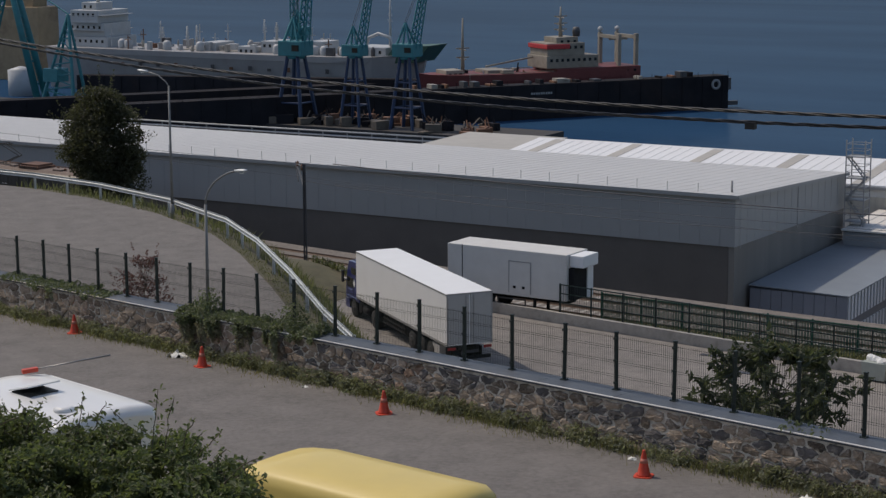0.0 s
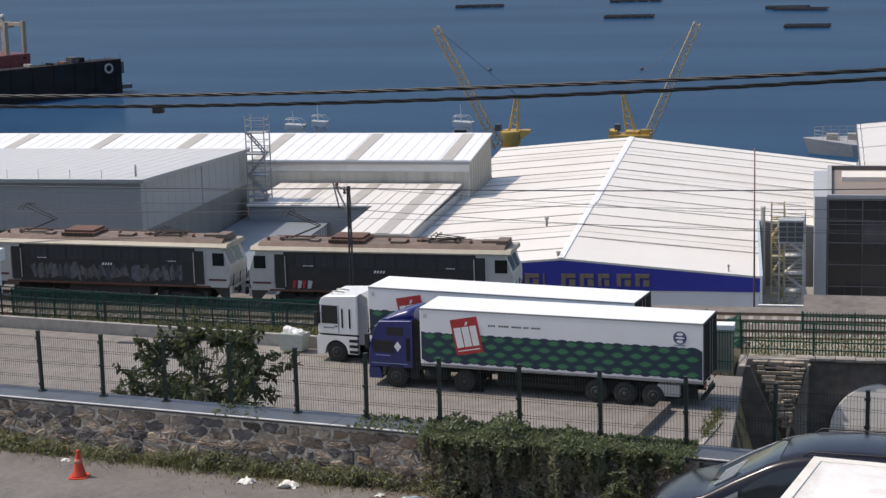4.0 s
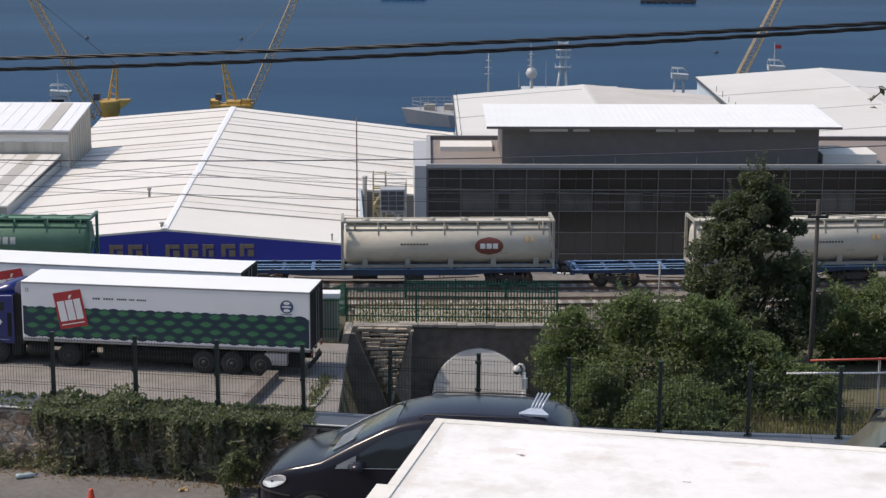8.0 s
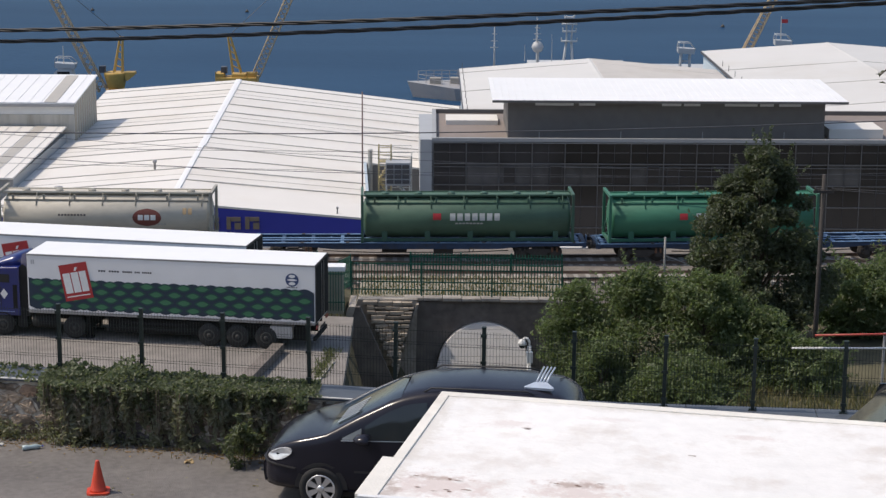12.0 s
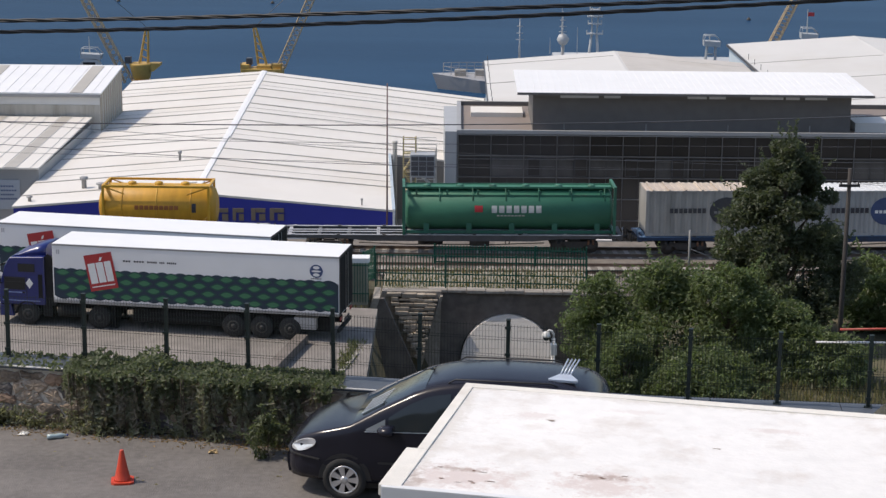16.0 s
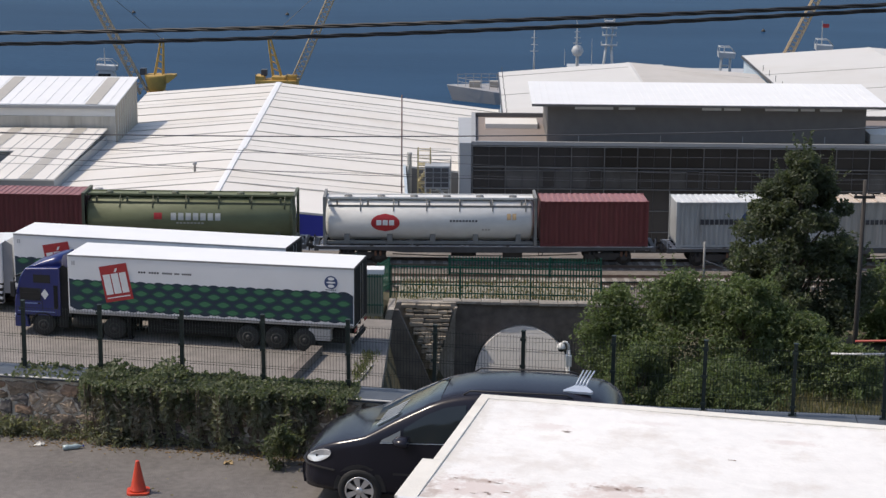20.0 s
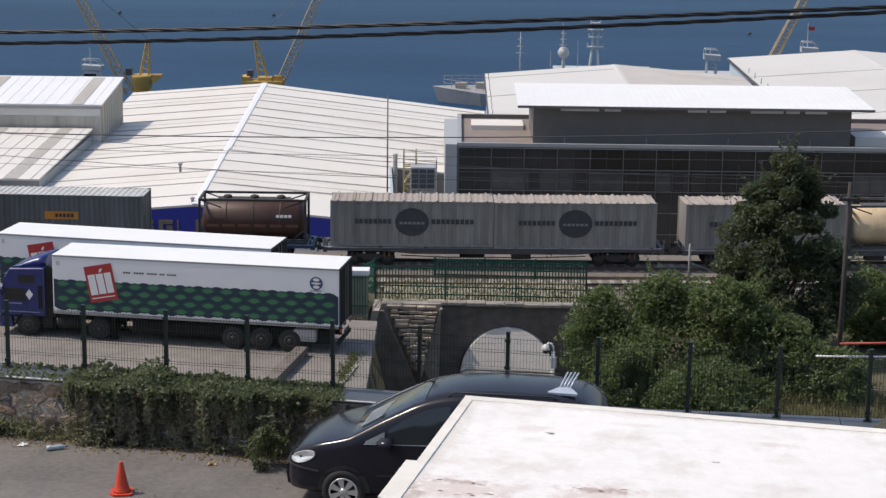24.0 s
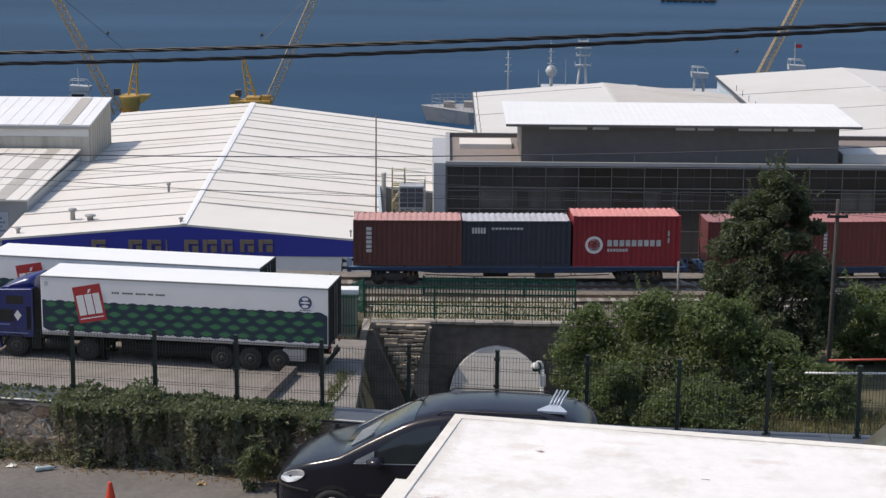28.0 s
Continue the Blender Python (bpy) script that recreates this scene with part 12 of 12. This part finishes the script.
leafy("verge_weeds", _w, 0.045, LEAF_IVY_OLD, 102, label="low leafy weeds along the foot of the wall", category="weeds", kind="stuff", long=1.9)
_at = [beside(x, -v, 0.004) for x, v in zip(rs.uniform(-40, 4, 420), 0.3 + 7 * rs.uniform(size=420) ** 2)]
leafy("road_debris", _at, 0.045, GRASS_DRY, 103, label="dead leaves and grit scattered on the road", category="debris", kind="stuff", long=1.4, face=(0, 0, 6), spread=0.5)
_at = [beside(x, -0.12 - abs(rs.normal()) * 0.22, 0.006) for x in rs.uniform(-9.5, -1.5, 900)]
leafy("fallen_leaves", _at, 0.05, DEAD_LEAF, 114, label="brown dead leaves gathered along the foot of the wall", category="debris", kind="stuff", long=1.3, face=(0, 0, 4), spread=0.6)
# mooring buoys
BUOY = material("dark_buoy", (0.05, 0.045, 0.04), 0.6, grain=4, vary=0.2)
for bx, by in BUOYS:
    b = empty("mooring_buoy", pose(bx, by, SEA), "dark mooring buoy floating on the bay", "buoy", "mooring buoys")
    _bm = BM()
    lathe(_bm, [(0.1, -0.3), (0.3, -0.1), (0.35, 0.15), (0.2, 0.35), (0.05, 0.45)], sides=12)
    part("float", _bm, BUOY, b)
    _bm = BM()
    tube(_bm, (0, 0, 0.4), (0, 0, 0.55), 0.05, sides=6)
    part("eye_bar", _bm, BUOY, b)

# ---- stones of the wall ----
rng = random.Random(17)
_cells = rubble_cells(rng, -24.0, -4.0, 0.0, 0.9, 0.30, 0.165)
for k, poly in enumerate(_cells):
    bm = BM()
    stone(bm, poly, rng)
    part("stone", bm, rng.choices((RUST_STONE, DARK_STONE, RUBBLE), (5, 30, 65))[0], stone_wall)
_bm = BM()
for poly in rubble_cells(rng, W0, -24.05, 0.0, 0.9, 0.34, 0.19) + rubble_cells(rng, -3.95, W1, 0.0, 0.9, 0.32, 0.17):
    stone(_bm, poly, rng)
_far = part("rubble", _bm, RUBBLE_FAR, stone_wall)
tagged(_far, kind="stuff")


def motions():
    for ob, s in TRAIN:
        walk(ob, [(t, on_track(s + gone(t))) for t in range(0, 29)])


motions()
